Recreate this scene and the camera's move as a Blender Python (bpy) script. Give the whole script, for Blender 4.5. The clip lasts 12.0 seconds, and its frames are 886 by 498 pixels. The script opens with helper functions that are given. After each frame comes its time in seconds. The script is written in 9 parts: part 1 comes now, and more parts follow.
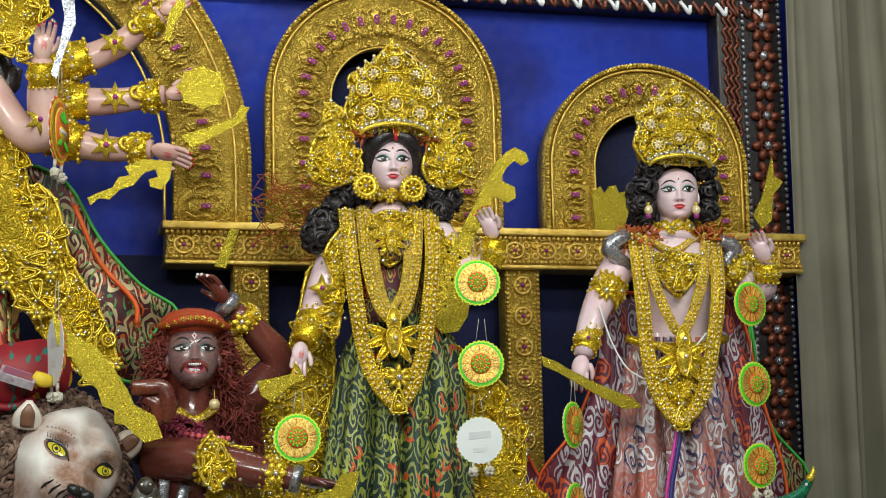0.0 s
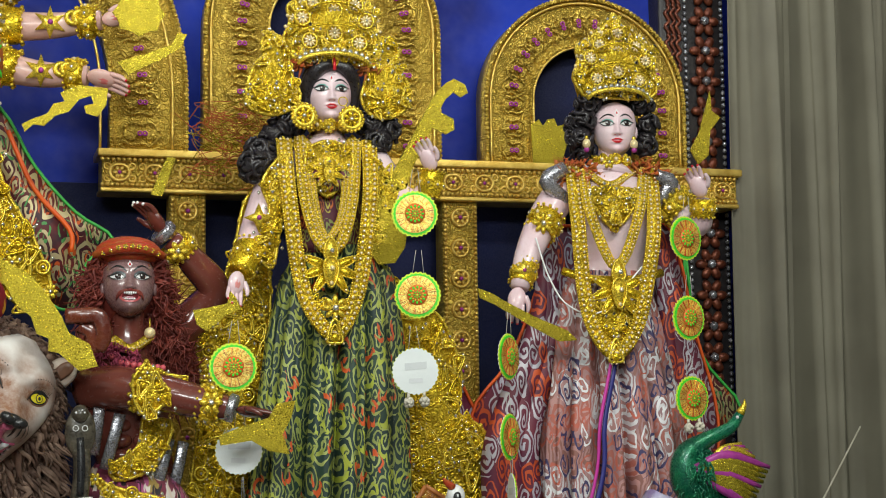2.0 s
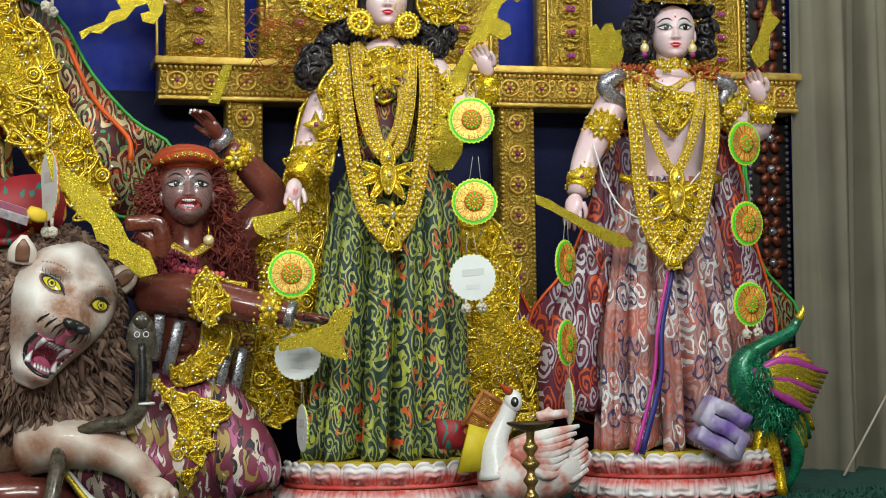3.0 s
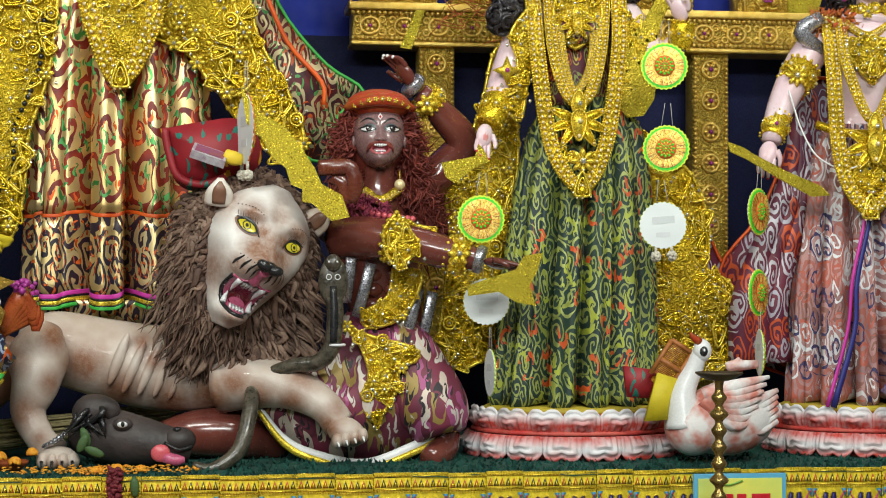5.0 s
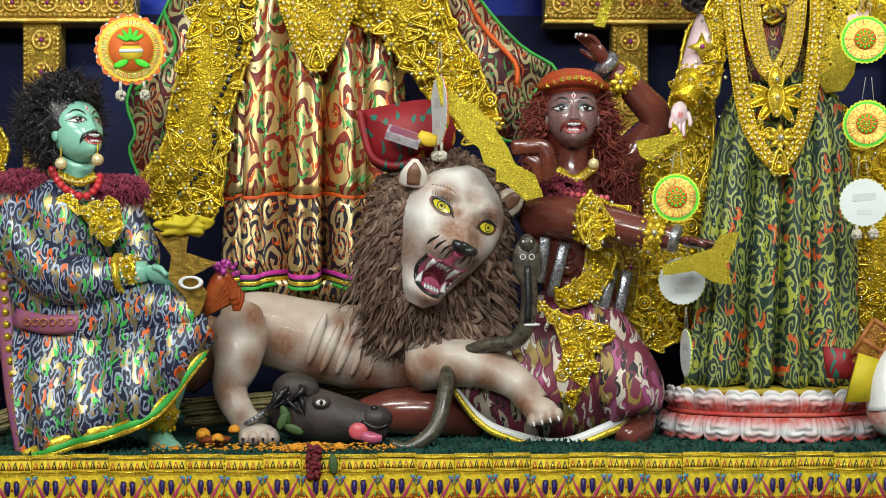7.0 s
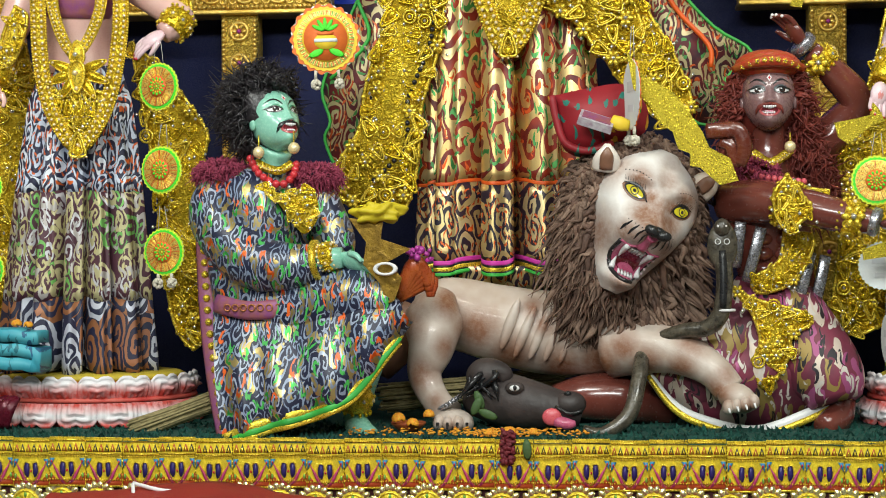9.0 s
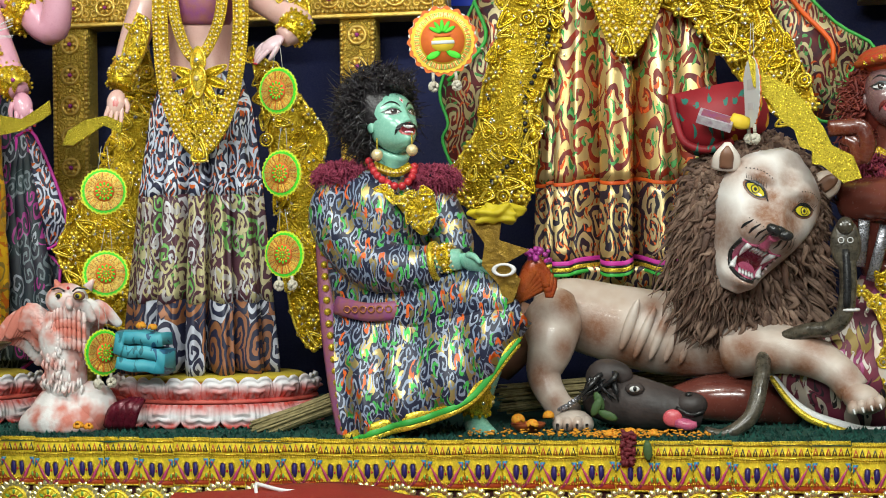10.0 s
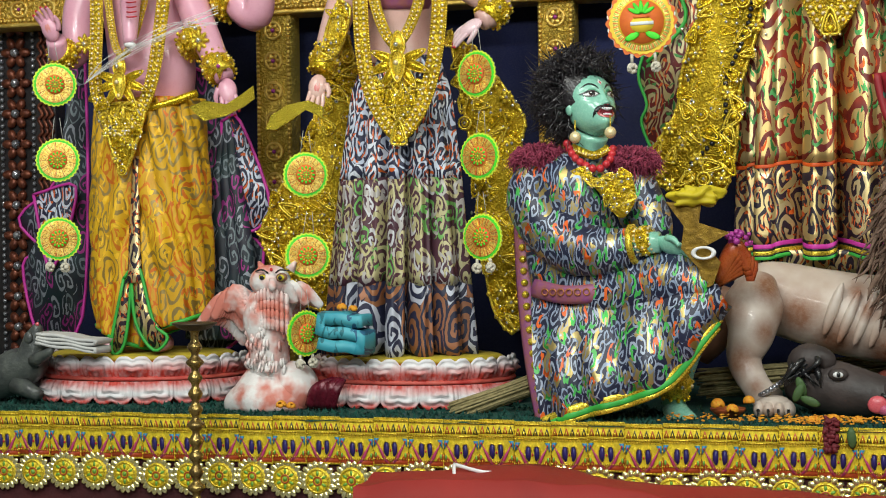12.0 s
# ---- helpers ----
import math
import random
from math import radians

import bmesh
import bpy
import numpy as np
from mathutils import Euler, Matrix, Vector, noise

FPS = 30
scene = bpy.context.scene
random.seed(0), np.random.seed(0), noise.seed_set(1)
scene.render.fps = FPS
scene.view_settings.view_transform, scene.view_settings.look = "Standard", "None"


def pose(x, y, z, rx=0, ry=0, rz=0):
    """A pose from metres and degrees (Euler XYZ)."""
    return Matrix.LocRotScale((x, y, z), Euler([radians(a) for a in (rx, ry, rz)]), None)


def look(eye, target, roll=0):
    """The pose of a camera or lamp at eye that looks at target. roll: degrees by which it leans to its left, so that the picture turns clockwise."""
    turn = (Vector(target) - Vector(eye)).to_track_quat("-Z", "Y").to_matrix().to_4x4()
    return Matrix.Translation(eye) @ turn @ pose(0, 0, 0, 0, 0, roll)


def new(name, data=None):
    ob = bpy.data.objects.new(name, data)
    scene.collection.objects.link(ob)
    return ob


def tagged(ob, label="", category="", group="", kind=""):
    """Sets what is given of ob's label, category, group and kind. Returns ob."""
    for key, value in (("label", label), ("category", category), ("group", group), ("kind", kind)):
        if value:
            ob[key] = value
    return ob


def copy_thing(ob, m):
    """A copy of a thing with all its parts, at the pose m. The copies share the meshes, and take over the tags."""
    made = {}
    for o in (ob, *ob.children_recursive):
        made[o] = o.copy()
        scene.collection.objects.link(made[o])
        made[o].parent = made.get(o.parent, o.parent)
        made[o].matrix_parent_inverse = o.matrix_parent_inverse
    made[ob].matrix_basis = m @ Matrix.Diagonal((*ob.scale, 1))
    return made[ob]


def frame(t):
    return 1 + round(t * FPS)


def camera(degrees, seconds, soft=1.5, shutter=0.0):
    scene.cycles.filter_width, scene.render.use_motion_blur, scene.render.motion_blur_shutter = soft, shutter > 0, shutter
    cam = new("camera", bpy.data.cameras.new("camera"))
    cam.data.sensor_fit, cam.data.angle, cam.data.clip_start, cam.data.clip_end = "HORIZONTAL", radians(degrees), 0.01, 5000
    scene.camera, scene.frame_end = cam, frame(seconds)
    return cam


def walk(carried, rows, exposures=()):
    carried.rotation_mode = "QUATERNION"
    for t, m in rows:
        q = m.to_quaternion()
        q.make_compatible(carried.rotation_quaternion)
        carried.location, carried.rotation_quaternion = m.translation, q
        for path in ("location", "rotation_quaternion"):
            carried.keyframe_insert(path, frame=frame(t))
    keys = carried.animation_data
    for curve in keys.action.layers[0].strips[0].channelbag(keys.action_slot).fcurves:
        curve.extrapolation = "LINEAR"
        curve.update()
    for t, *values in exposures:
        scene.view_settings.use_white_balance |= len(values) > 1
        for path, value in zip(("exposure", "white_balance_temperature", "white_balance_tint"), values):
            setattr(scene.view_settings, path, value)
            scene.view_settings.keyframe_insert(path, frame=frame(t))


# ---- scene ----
# camera: a hand-held turn on one spot, long lens
cam = camera(29.82, 12.0, 1.0)
PATH = [
    (0, pose(0, 0, 1.5, 98.408, 1.129, -14.371)),
    (0.5, pose(0, 0, 1.5, 98.035, 1.095, -14.806)),
    (1, pose(0, 0, 1.5, 97.373, 1.238, -15.368)),
    (1.5, pose(0, 0, 1.5, 96.799, 1.300, -15.899)),
    (2, pose(0, 0, 1.5, 96.011, 0.738, -16.588)),
    (2.5, pose(0, 0, 1.5, 94.740, 0.832, -16.332)),
    (2.7, pose(0, 0, 1.5, 93.862, 0.877, -15.615)),
    (4.3, pose(0, 0, 1.5, 91.450, 0.127, -11.134)),
    (4.5, pose(0, 0, 1.5, 91.361, 0.103, -10.005)),
    (5, pose(0, 0, 1.5, 90.994, -0.192, -8.134)),
    (5.5, pose(0, 0, 1.5, 90.779, -0.348, -6.379)),
    (6, pose(0, 0, 1.5, 90.595, -0.162, -4.186)),
    (6.5, pose(0, 0, 1.5, 90.491, -0.247, -2.685)),
    (7, pose(0, 0, 1.5, 90.288, 0.049, -1.460)),
    (9, pose(0, 0, 1.5, 89.817, 0.329, 5.171)),
    (9.5, pose(0, 0, 1.5, 89.831, 0.630, 7.205)),
    (10, pose(0, 0, 1.5, 89.891, 0.734, 9.247)),
    (10.5, pose(0, 0, 1.5, 89.857, 0.668, 10.941)),
    (11, pose(0, 0, 1.5, 89.669, 0.343, 13.434)),
    (11.5, pose(0, 0, 1.5, 89.414, 0.223, 15.788)),
    (12, pose(0, 0, 1.5, 89.380, 0.699, 16.053)),
]
walk(cam, PATH, [(0.0, -0.33), (2.5, -0.18), (4.5, -0.06), (7.0, -0.04), (9.0, 0.06), (11.5, 0.0), (12.0, -0.1)])

# ---- light: ceiling tubes of the hall in front of the stage, a strip above the painted panel ----
world = bpy.data.worlds.new("hall_light")
scene.world = world
world.use_nodes = True
world.node_tree.nodes["Background"].inputs[0].default_value = (0.85, 0.92, 1.0, 1)
world.node_tree.nodes["Background"].inputs[1].default_value = 0.035


def area(name, eye, target, w, h, power, color=(1, 1, 1)):
    d = bpy.data.lights.new(name, "AREA")
    d.shape, d.size, d.size_y, d.energy, d.color = "RECTANGLE", w, h, power, color
    o = new(name, d)
    o.matrix_world = look(eye, target)
    return o


area("ceiling_tube", (-1.6, 0.9, 3.9), (-0.9, 3.7, 1.6), 1.6, 0.25, 66, (0.97, 1.0, 0.92))
area("ceiling_tube", (1.5, 0.9, 3.9), (0.9, 3.7, 1.6), 1.6, 0.25, 66, (0.97, 1.0, 0.92))
area("ceiling_tube", (-0.4, -1.2, 3.2), (-0.4, 3.7, 1.3), 2.6, 0.4, 115, (0.94, 1.0, 0.96))
area("panel_strip", (1.3, 4.02, 3.32), (1.3, 4.24, 2.5), 2.4, 0.06, 9, (0.85, 0.92, 1.0))


# ---- materials ----
def nodes_of(name):
    m = bpy.data.materials.new(name)
    m.use_nodes = True
    t = m.node_tree
    return m, t, t.nodes["Principled BSDF"]


def nd(t, kind, **kw):
    n = t.nodes.new(kind)
    for k, v in kw.items():
        if k == "operation":
            n.operation = v
        elif k == "inp":
            for i, q in v.items():
                if isinstance(q, bpy.types.NodeSocket):
                    t.links.new(q, n.inputs[i])
                else:
                    n.inputs[i].default_value = q
    return n


def math1(t, op, a, b=0.0):
    return nd(t, "ShaderNodeMath", operation=op, inp={0: a, 1: b}).outputs[0]


def col(c):
    return (*c, 1.0)


def mixc(t, f, a, b):
    n = t.nodes.new("ShaderNodeMix")
    n.data_type = "RGBA"
    for i, q in ((0, f), (6, a), (7, b)):
        if isinstance(q, bpy.types.NodeSocket):
            t.links.new(q, n.inputs[i])
        else:
            n.inputs[i].default_value = q if i == 0 else col(q)
    return n.outputs[2]


def coords(t):
    c = t.nodes.new("ShaderNodeTexCoord").outputs["Object"]
    return c


def noise_of(t, vec, scale, detail=3.0, rough=0.55):
    return nd(t, "ShaderNodeTexNoise", inp={"Vector": vec, "Scale": scale, "Detail": detail, "Roughness": rough}).outputs["Fac"]


def ramp(t, fac, stops, mode="LINEAR"):
    n = t.nodes.new("ShaderNodeValToRGB")
    t.links.new(fac, n.inputs[0])
    n.color_ramp.interpolation = mode
    e = n.color_ramp.elements
    while len(e) < len(stops):
        e.new(0.5)
    for q, (p, c) in zip(e, stops):
        q.position, q.color = p, col(c)
    return n.outputs[0]


def bump(t, b, height, strength, distance=0.002):
    n = nd(t, "ShaderNodeBump", inp={"Strength": strength, "Distance": distance, "Height": height})
    t.links.new(n.outputs[0], b.inputs["Normal"])


def plain(name, c1, c2=None, rough=0.5, metal=0.0, scale=14.0, bumps=0.2, bscale=220.0, coat=0.0, spread=(0.35, 0.65)):
    """A surface with large mottling from c1 to c2, fine relief and uneven gloss."""
    m, t, b = nodes_of(name)
    v = coords(t)
    c2 = c2 or tuple(x * 0.78 for x in c1)
    f = noise_of(t, v, scale)
    t.links.new(ramp(t, f, ((spread[0], c1), (spread[1], c2))), b.inputs["Base Color"])
    g = noise_of(t, v, bscale, 2.0)
    r = nd(t, "ShaderNodeMapRange", inp={0: g, 1: 0.3, 2: 0.7, 3: max(rough - 0.08, 0.03), 4: min(rough + 0.1, 1)}).outputs[0]
    t.links.new(r, b.inputs["Roughness"])
    b.inputs["Metallic"].default_value = metal
    b.inputs["Coat Weight"].default_value = coat
    b.inputs["Coat Roughness"].default_value = 0.12
    if bumps:
        bump(t, b, g, bumps)
    return m


def glitter(name, c1, c2, cell=420.0, metal=0.85, rough=0.32, strength=0.6, relief=26.0):
    """Foil and glitter: small facets that each throw the light another way, over a broad relief."""
    m, t, b = nodes_of(name)
    v = coords(t)
    vo = nd(t, "ShaderNodeTexVoronoi", inp={"Vector": v, "Scale": cell})
    big = noise_of(t, v, relief, 4.0)
    c = mixc(t, math1(t, "MULTIPLY_ADD", vo.outputs["Distance"], 0.5), c1, c2)
    c = mixc(t, nd(t, "ShaderNodeMapRange", inp={0: big, 1: 0.35, 2: 0.7}).outputs[0], c, tuple(x * 0.6 for x in c2))
    sep = nd(t, "ShaderNodeSeparateColor", inp={0: vo.outputs["Color"]})
    t.links.new(c, b.inputs["Base Color"])
    t.links.new(nd(t, "ShaderNodeMapRange", inp={0: sep.outputs[0], 3: rough - 0.14, 4: rough + 0.22}).outputs[0], b.inputs["Roughness"])
    b.inputs["Metallic"].default_value = metal
    h = math1(t, "ADD", math1(t, "MULTIPLY", sep.outputs[1], 0.5), big)
    bump(t, b, h, strength, 0.003)
    return m


def carved_gold(name, c1, c2, scale=60.0, strength=0.9):
    """Gilt plaster: embossed scrollwork with grime in the hollows of the paint."""
    m, t, b = nodes_of(name)
    v = coords(t)
    n1 = nd(t, "ShaderNodeTexNoise", inp={"Vector": v, "Scale": 30.0, "Detail": 2.0}).outputs["Color"]
    v2 = nd(t, "ShaderNodeMix", inp={})
    v2.data_type = "VECTOR"
    v2.inputs[0].default_value = 0.03
    t.links.new(v, v2.inputs[4])
    t.links.new(n1, v2.inputs[5])
    w = nd(t, "ShaderNodeTexVoronoi", inp={"Vector": v2.outputs[1], "Scale": scale})
    fine = noise_of(t, v, 420.0, 2.0)
    h = math1(t, "SINE", math1(t, "MULTIPLY", w.outputs["Distance"], 14.0))
    h = math1(t, "ADD", math1(t, "MULTIPLY", h, 0.5), math1(t, "MULTIPLY", fine, 0.5))
    mott = noise_of(t, v, 9.0)
    c = mixc(t, nd(t, "ShaderNodeMapRange", inp={0: fine, 1: 0.35, 2: 0.7}).outputs[0], c1, c2)
    c = mixc(t, nd(t, "ShaderNodeMapRange", inp={0: mott, 1: 0.45, 2: 0.75, 4: 0.6}).outputs[0], c, tuple(x * 0.55 for x in c2))
    t.links.new(c, b.inputs["Base Color"])
    b.inputs["Metallic"].default_value = 0.75
    b.inputs["Roughness"].default_value = 0.42
    bump(t, b, h, strength, 0.004)
    return m


def airbrushed(name, c1, c2, c3, spots, rough=0.42):
    """Painted clay with soft sprayed patches. spots: (centre from the object's origin, radius, strength)."""
    m, t, b = nodes_of(name)
    v = coords(t)
    total = None
    w = nd(t, "ShaderNodeVectorMath", operation="MULTIPLY", inp={0: warped(t, v, 30.0, 0.012), 1: (1.0, 0.45, 1.0)}).outputs[0]
    for p, r, k in spots:
        d = nd(t, "ShaderNodeVectorMath", operation="DISTANCE", inp={0: w, 1: (p[0] + 0.006, 0.45 * p[1] + 0.003, p[2] + 0.006)}).outputs["Value"]
        f = nd(t, "ShaderNodeMapRange", inp={0: d, 1: r * 0.5, 2: r * 2.0, 3: min(1.0, k * 1.25), 4: 0.0})
        total = f.outputs[0] if total is None else math1(t, "MAXIMUM", total, f.outputs[0])
    streak = noise_of(t, v, 90.0, 4.0, 0.7)
    total = math1(t, "MULTIPLY", total, nd(t, "ShaderNodeMapRange", inp={0: streak, 1: 0.3, 2: 0.6, 3: 0.7, 4: 1.0}).outputs[0])
    base = mixc(t, nd(t, "ShaderNodeMapRange", inp={0: noise_of(t, v, 12.0), 1: 0.4, 2: 0.7}).outputs[0], c1, c2)
    t.links.new(mixc(t, total, base, c3), b.inputs["Base Color"])
    t.links.new(nd(t, "ShaderNodeMapRange", inp={0: streak, 1: 0.3, 2: 0.7, 3: rough - 0.08, 4: rough + 0.12}).outputs[0], b.inputs["Roughness"])
    b.inputs["Coat Weight"].default_value = 0.1
    bump(t, b, noise_of(t, v, 160.0, 3.0), 0.3)
    return m


def swirl(t, v, scale, turns, width, shift, reach=0.62):
    """Mask of painted scrolls: one spiral stroke in each cell of a loose grid, and the cell's random colour."""
    scale = scale * 1.55
    p = nd(t, "ShaderNodeVectorMath", operation="MULTIPLY_ADD", inp={0: v, 1: (scale * 1.08, scale, scale * 0.46), 2: shift})
    s = nd(t, "ShaderNodeSeparateXYZ", inp={0: p.outputs[0]})
    q = nd(t, "ShaderNodeCombineXYZ", inp={0: s.outputs[0], 1: s.outputs[2]})
    vo = t.nodes.new("ShaderNodeTexVoronoi")
    vo.voronoi_dimensions = "2D"
    vo.inputs["Scale"].default_value = 1.0
    vo.inputs["Randomness"].default_value = 0.85
    t.links.new(q.outputs[0], vo.inputs["Vector"])
    d = nd(t, "ShaderNodeVectorMath", operation="SUBTRACT", inp={0: q.outputs[0], 1: vo.outputs["Position"]})
    e = nd(t, "ShaderNodeSeparateXYZ", inp={0: d.outputs[0]})
    r = nd(t, "ShaderNodeVectorMath", operation="LENGTH", inp={0: d.outputs[0]}).outputs["Value"]
    cc = nd(t, "ShaderNodeSeparateColor", inp={0: vo.outputs["Color"]})
    sign = math1(t, "MULTIPLY_ADD", math1(t, "GREATER_THAN", cc.outputs[0], 0.5), 2.0)
    sign.node.inputs[2].default_value = -1.0
    th = math1(t, "MULTIPLY", math1(t, "ARCTAN2", e.outputs[1], e.outputs[0]), sign)
    a = math1(t, "ADD", math1(t, "ADD", th, math1(t, "MULTIPLY", r, turns * (1.9 if turns > 7 else 1.0))), math1(t, "MULTIPLY", cc.outputs[1], 6.28))
    lobes = math1(t, "SINE", math1(t, "ADD", math1(t, "MULTIPLY", th, 5.0), math1(t, "MULTIPLY", r, 11.0)))
    m = math1(t, "GREATER_THAN", math1(t, "ADD", math1(t, "SINE", a), math1(t, "MULTIPLY", lobes, 0.3)), width)
    m = math1(t, "MULTIPLY", m, math1(t, "LESS_THAN", r, reach))
    return m, cc.outputs[2]


def warped(t, v, scale, amount):
    n = nd(t, "ShaderNodeTexNoise", inp={"Vector": v, "Scale": scale, "Detail": 2.0}).outputs["Color"]
    o = nd(t, "ShaderNodeVectorMath", operation="MULTIPLY_ADD", inp={0: n, 1: (amount, amount, amount), 2: v})
    return o.outputs[0]


def painted_cloth(name, ground, ground2, layers, rough=0.55, bands=()):
    """Hand-painted cloth. layers: (palette, scale, turns, width, reach, metal) strokes one over the other;
    bands: (z from, z to, ground) in which the ground is of another colour."""
    m, t, b = nodes_of(name)
    v0 = coords(t)
    v = warped(t, v0, 14.0, 0.04)
    c = mixc(t, nd(t, "ShaderNodeMapRange", inp={0: noise_of(t, v0, 16.0), 1: 0.35, 2: 0.65}).outputs[0], ground, ground2)
    z = nd(t, "ShaderNodeSeparateXYZ", inp={0: v}).outputs[2]
    for z0, z1, g in bands:
        k = math1(t, "MULTIPLY", math1(t, "GREATER_THAN", z, z0), math1(t, "LESS_THAN", z, z1))
        c = mixc(t, k, c, g)
    metal = None
    for i, (pal, scale, turns, width, reach, met) in enumerate(layers):
        k, rnd = swirl(t, v, scale, turns, width, (3.7 * i + 1.3, 1.1, 2.9 * i + 0.4), reach)
        pc = ramp(t, rnd, [(j / len(pal), q) for j, q in enumerate(pal)], "CONSTANT")
        c = mixc(t, k, c, pc)
        if met:
            kk = math1(t, "MULTIPLY", k, met)
            metal = kk if metal is None else math1(t, "MAXIMUM", metal, kk)
    fine = noise_of(t, v0, 700.0, 2.0)
    t.links.new(c, b.inputs["Base Color"])
    b.inputs["Roughness"].default_value = rough
    if metal is not None:
        t.links.new(metal, b.inputs["Metallic"])
        t.links.new(nd(t, "ShaderNodeMapRange", inp={0: metal, 3: rough, 4: 0.34}).outputs[0], b.inputs["Roughness"])
    bump(t, b, fine, 0.25, 0.001)
    return m


GOLD = glitter("zari_gold", (1.0, 0.78, 0.06), (0.86, 0.58, 0.02), 420, 0.8, 0.3, 0.7)
GOLDL = glitter("bright_zari", (1.0, 0.84, 0.16), (0.95, 0.68, 0.05), 500, 0.7, 0.3, 0.5)
FOIL = glitter("glitter_foil", (0.78, 0.66, 0.06), (0.55, 0.42, 0.03), 900, 0.8, 0.3, 0.5, 300)
GILT = carved_gold("gilt_plaster", (0.88, 0.64, 0.12), (0.6, 0.38, 0.05), 70)
GILTP = plain("gilt_paint", (0.92, 0.66, 0.17), (0.7, 0.44, 0.08), 0.38, 0.75, 30, 0.6, 500)
ZARIB = carved_gold("zari_ground", (0.98, 0.74, 0.06), (0.8, 0.52, 0.02), 75, 1.0)
PEARL = plain("pearl", (0.9, 0.78, 0.5), (0.85, 0.65, 0.3), 0.22, 0.35, 200, 0, 200)
GEM = plain("cut_mirror", (0.85, 0.88, 0.8), (0.95, 0.9, 0.7), 0.12, 0.85, 300, 0.3, 300)
PURPLE = plain("magenta_paint", (0.42, 0.05, 0.3), (0.3, 0.03, 0.22), 0.4, 0.1, 60)
SKIN = plain("pale_enamel", (0.78, 0.62, 0.66), (0.72, 0.5, 0.54), 0.3, 0, 12, 0.05, 300, 0.3)
SKINP = plain("pink_enamel", (0.75, 0.4, 0.5), (0.68, 0.32, 0.42), 0.32, 0, 12, 0.05, 300, 0.3)
PALMRED = plain("red_palm", (0.62, 0.1, 0.1), (0.7, 0.3, 0.28), 0.35, 0, 30, 0.05, 300)
SKINB = plain("brown_lacquer", (0.17, 0.045, 0.032), (0.11, 0.026, 0.02), 0.2, 0, 10, 0.05, 120, 0.7)
FACEB = plain("dusky_enamel", (0.25, 0.15, 0.15), (0.19, 0.1, 0.1), 0.28, 0, 16, 0.05, 200, 0.4)
SKING = plain("green_enamel", (0.27, 0.58, 0.45), (0.2, 0.48, 0.36), 0.25, 0, 12, 0.05, 200, 0.4)
HAIR = plain("black_hair", (0.012, 0.01, 0.012), (0.03, 0.025, 0.028), 0.32, 0, 60, 0.8, 160)
HAIRR = plain("red_brown_hair", (0.24, 0.04, 0.025), (0.12, 0.016, 0.012), 0.55, 0, 40, 0.9, 200)
RED = plain("red_paint", (0.6, 0.02, 0.03), (0.45, 0.01, 0.02), 0.35)
WHITE = plain("white_enamel", (0.8, 0.8, 0.8), (0.7, 0.7, 0.7), 0.25)
BLACK = plain("black_paint", (0.01, 0.01, 0.012), (0.02, 0.02, 0.02), 0.3)
IRIS = plain("brown_iris", (0.06, 0.022, 0.014), (0.03, 0.012, 0.01), 0.15, 0, 60, 0, 200, 0.6)
PINKM = plain("pink_mouth", (0.55, 0.12, 0.22), (0.45, 0.08, 0.16), 0.3, 0, 80, 0.4, 300, 0.4)
DEEPRED = plain("deep_red_mouth", (0.16, 0.012, 0.02), (0.1, 0.008, 0.012), 0.25, 0, 40, 0.2, 200, 0.5)
TEAL = plain("teal_eyeshade", (0.12, 0.36, 0.3), (0.2, 0.45, 0.4), 0.4)
PINKLIP = plain("rose_lip", (0.5, 0.1, 0.1), (0.42, 0.07, 0.08), 0.3, 0, 60, 0.1, 200, 0.4)
DUSKLID = plain("dusk_eyeshade", (0.06, 0.09, 0.1), (0.1, 0.12, 0.13), 0.35)
LEAFLID = plain("leaf_eyeshade", (0.03, 0.22, 0.1), (0.05, 0.3, 0.16), 0.4)
SILVER = glitter("silver_sequin", (0.75, 0.75, 0.78), (0.45, 0.45, 0.5), 500, 0.85, 0.28, 0.8)
NET = plain("red_net", (0.55, 0.1, 0.03), (0.4, 0.16, 0.02), 0.7, 0.2, 60, 0.9, 300)
PINKNET = plain("magenta_net", (0.36, 0.05, 0.1), (0.24, 0.03, 0.07), 0.75, 0.1, 90, 1.0, 260)
GREENTRIM = plain("green_trim", (0.05, 0.45, 0.06), (0.03, 0.32, 0.05), 0.5)
ORANGETRIM = plain("orange_trim", (0.8, 0.12, 0.01), (0.65, 0.08, 0.01), 0.5)
PINKTRIM = plain("pink_trim", (0.6, 0.04, 0.36), (0.5, 0.03, 0.3), 0.5)
SKINL = plain("peach_enamel", (0.72, 0.48, 0.42), (0.66, 0.38, 0.34), 0.3, 0, 12, 0.05, 300, 0.3)
REDZ = plain("red_zari_cap", (0.5, 0.04, 0.015), (0.4, 0.1, 0.02), 0.5, 0.2, 90, 0.8, 200)
PINKB = plain("pink_bead", (0.65, 0.12, 0.15), (0.6, 0.1, 0.12), 0.3)
REDB = plain("coral_bead", (0.6, 0.04, 0.05), (0.5, 0.03, 0.04), 0.25)
PURPLEB = plain("purple_border_cloth", (0.26, 0.07, 0.2), (0.3, 0.1, 0.1), 0.5, 0.1, 50)
COPPERT = plain("copper_braid", (0.4, 0.15, 0.05), (0.3, 0.1, 0.03), 0.4, 0.5, 60)
GD = (0.62, 0.47, 0.17)
NAVYT = plain("navy_trim", (0.02, 0.02, 0.16), (0.03, 0.03, 0.2), 0.5)
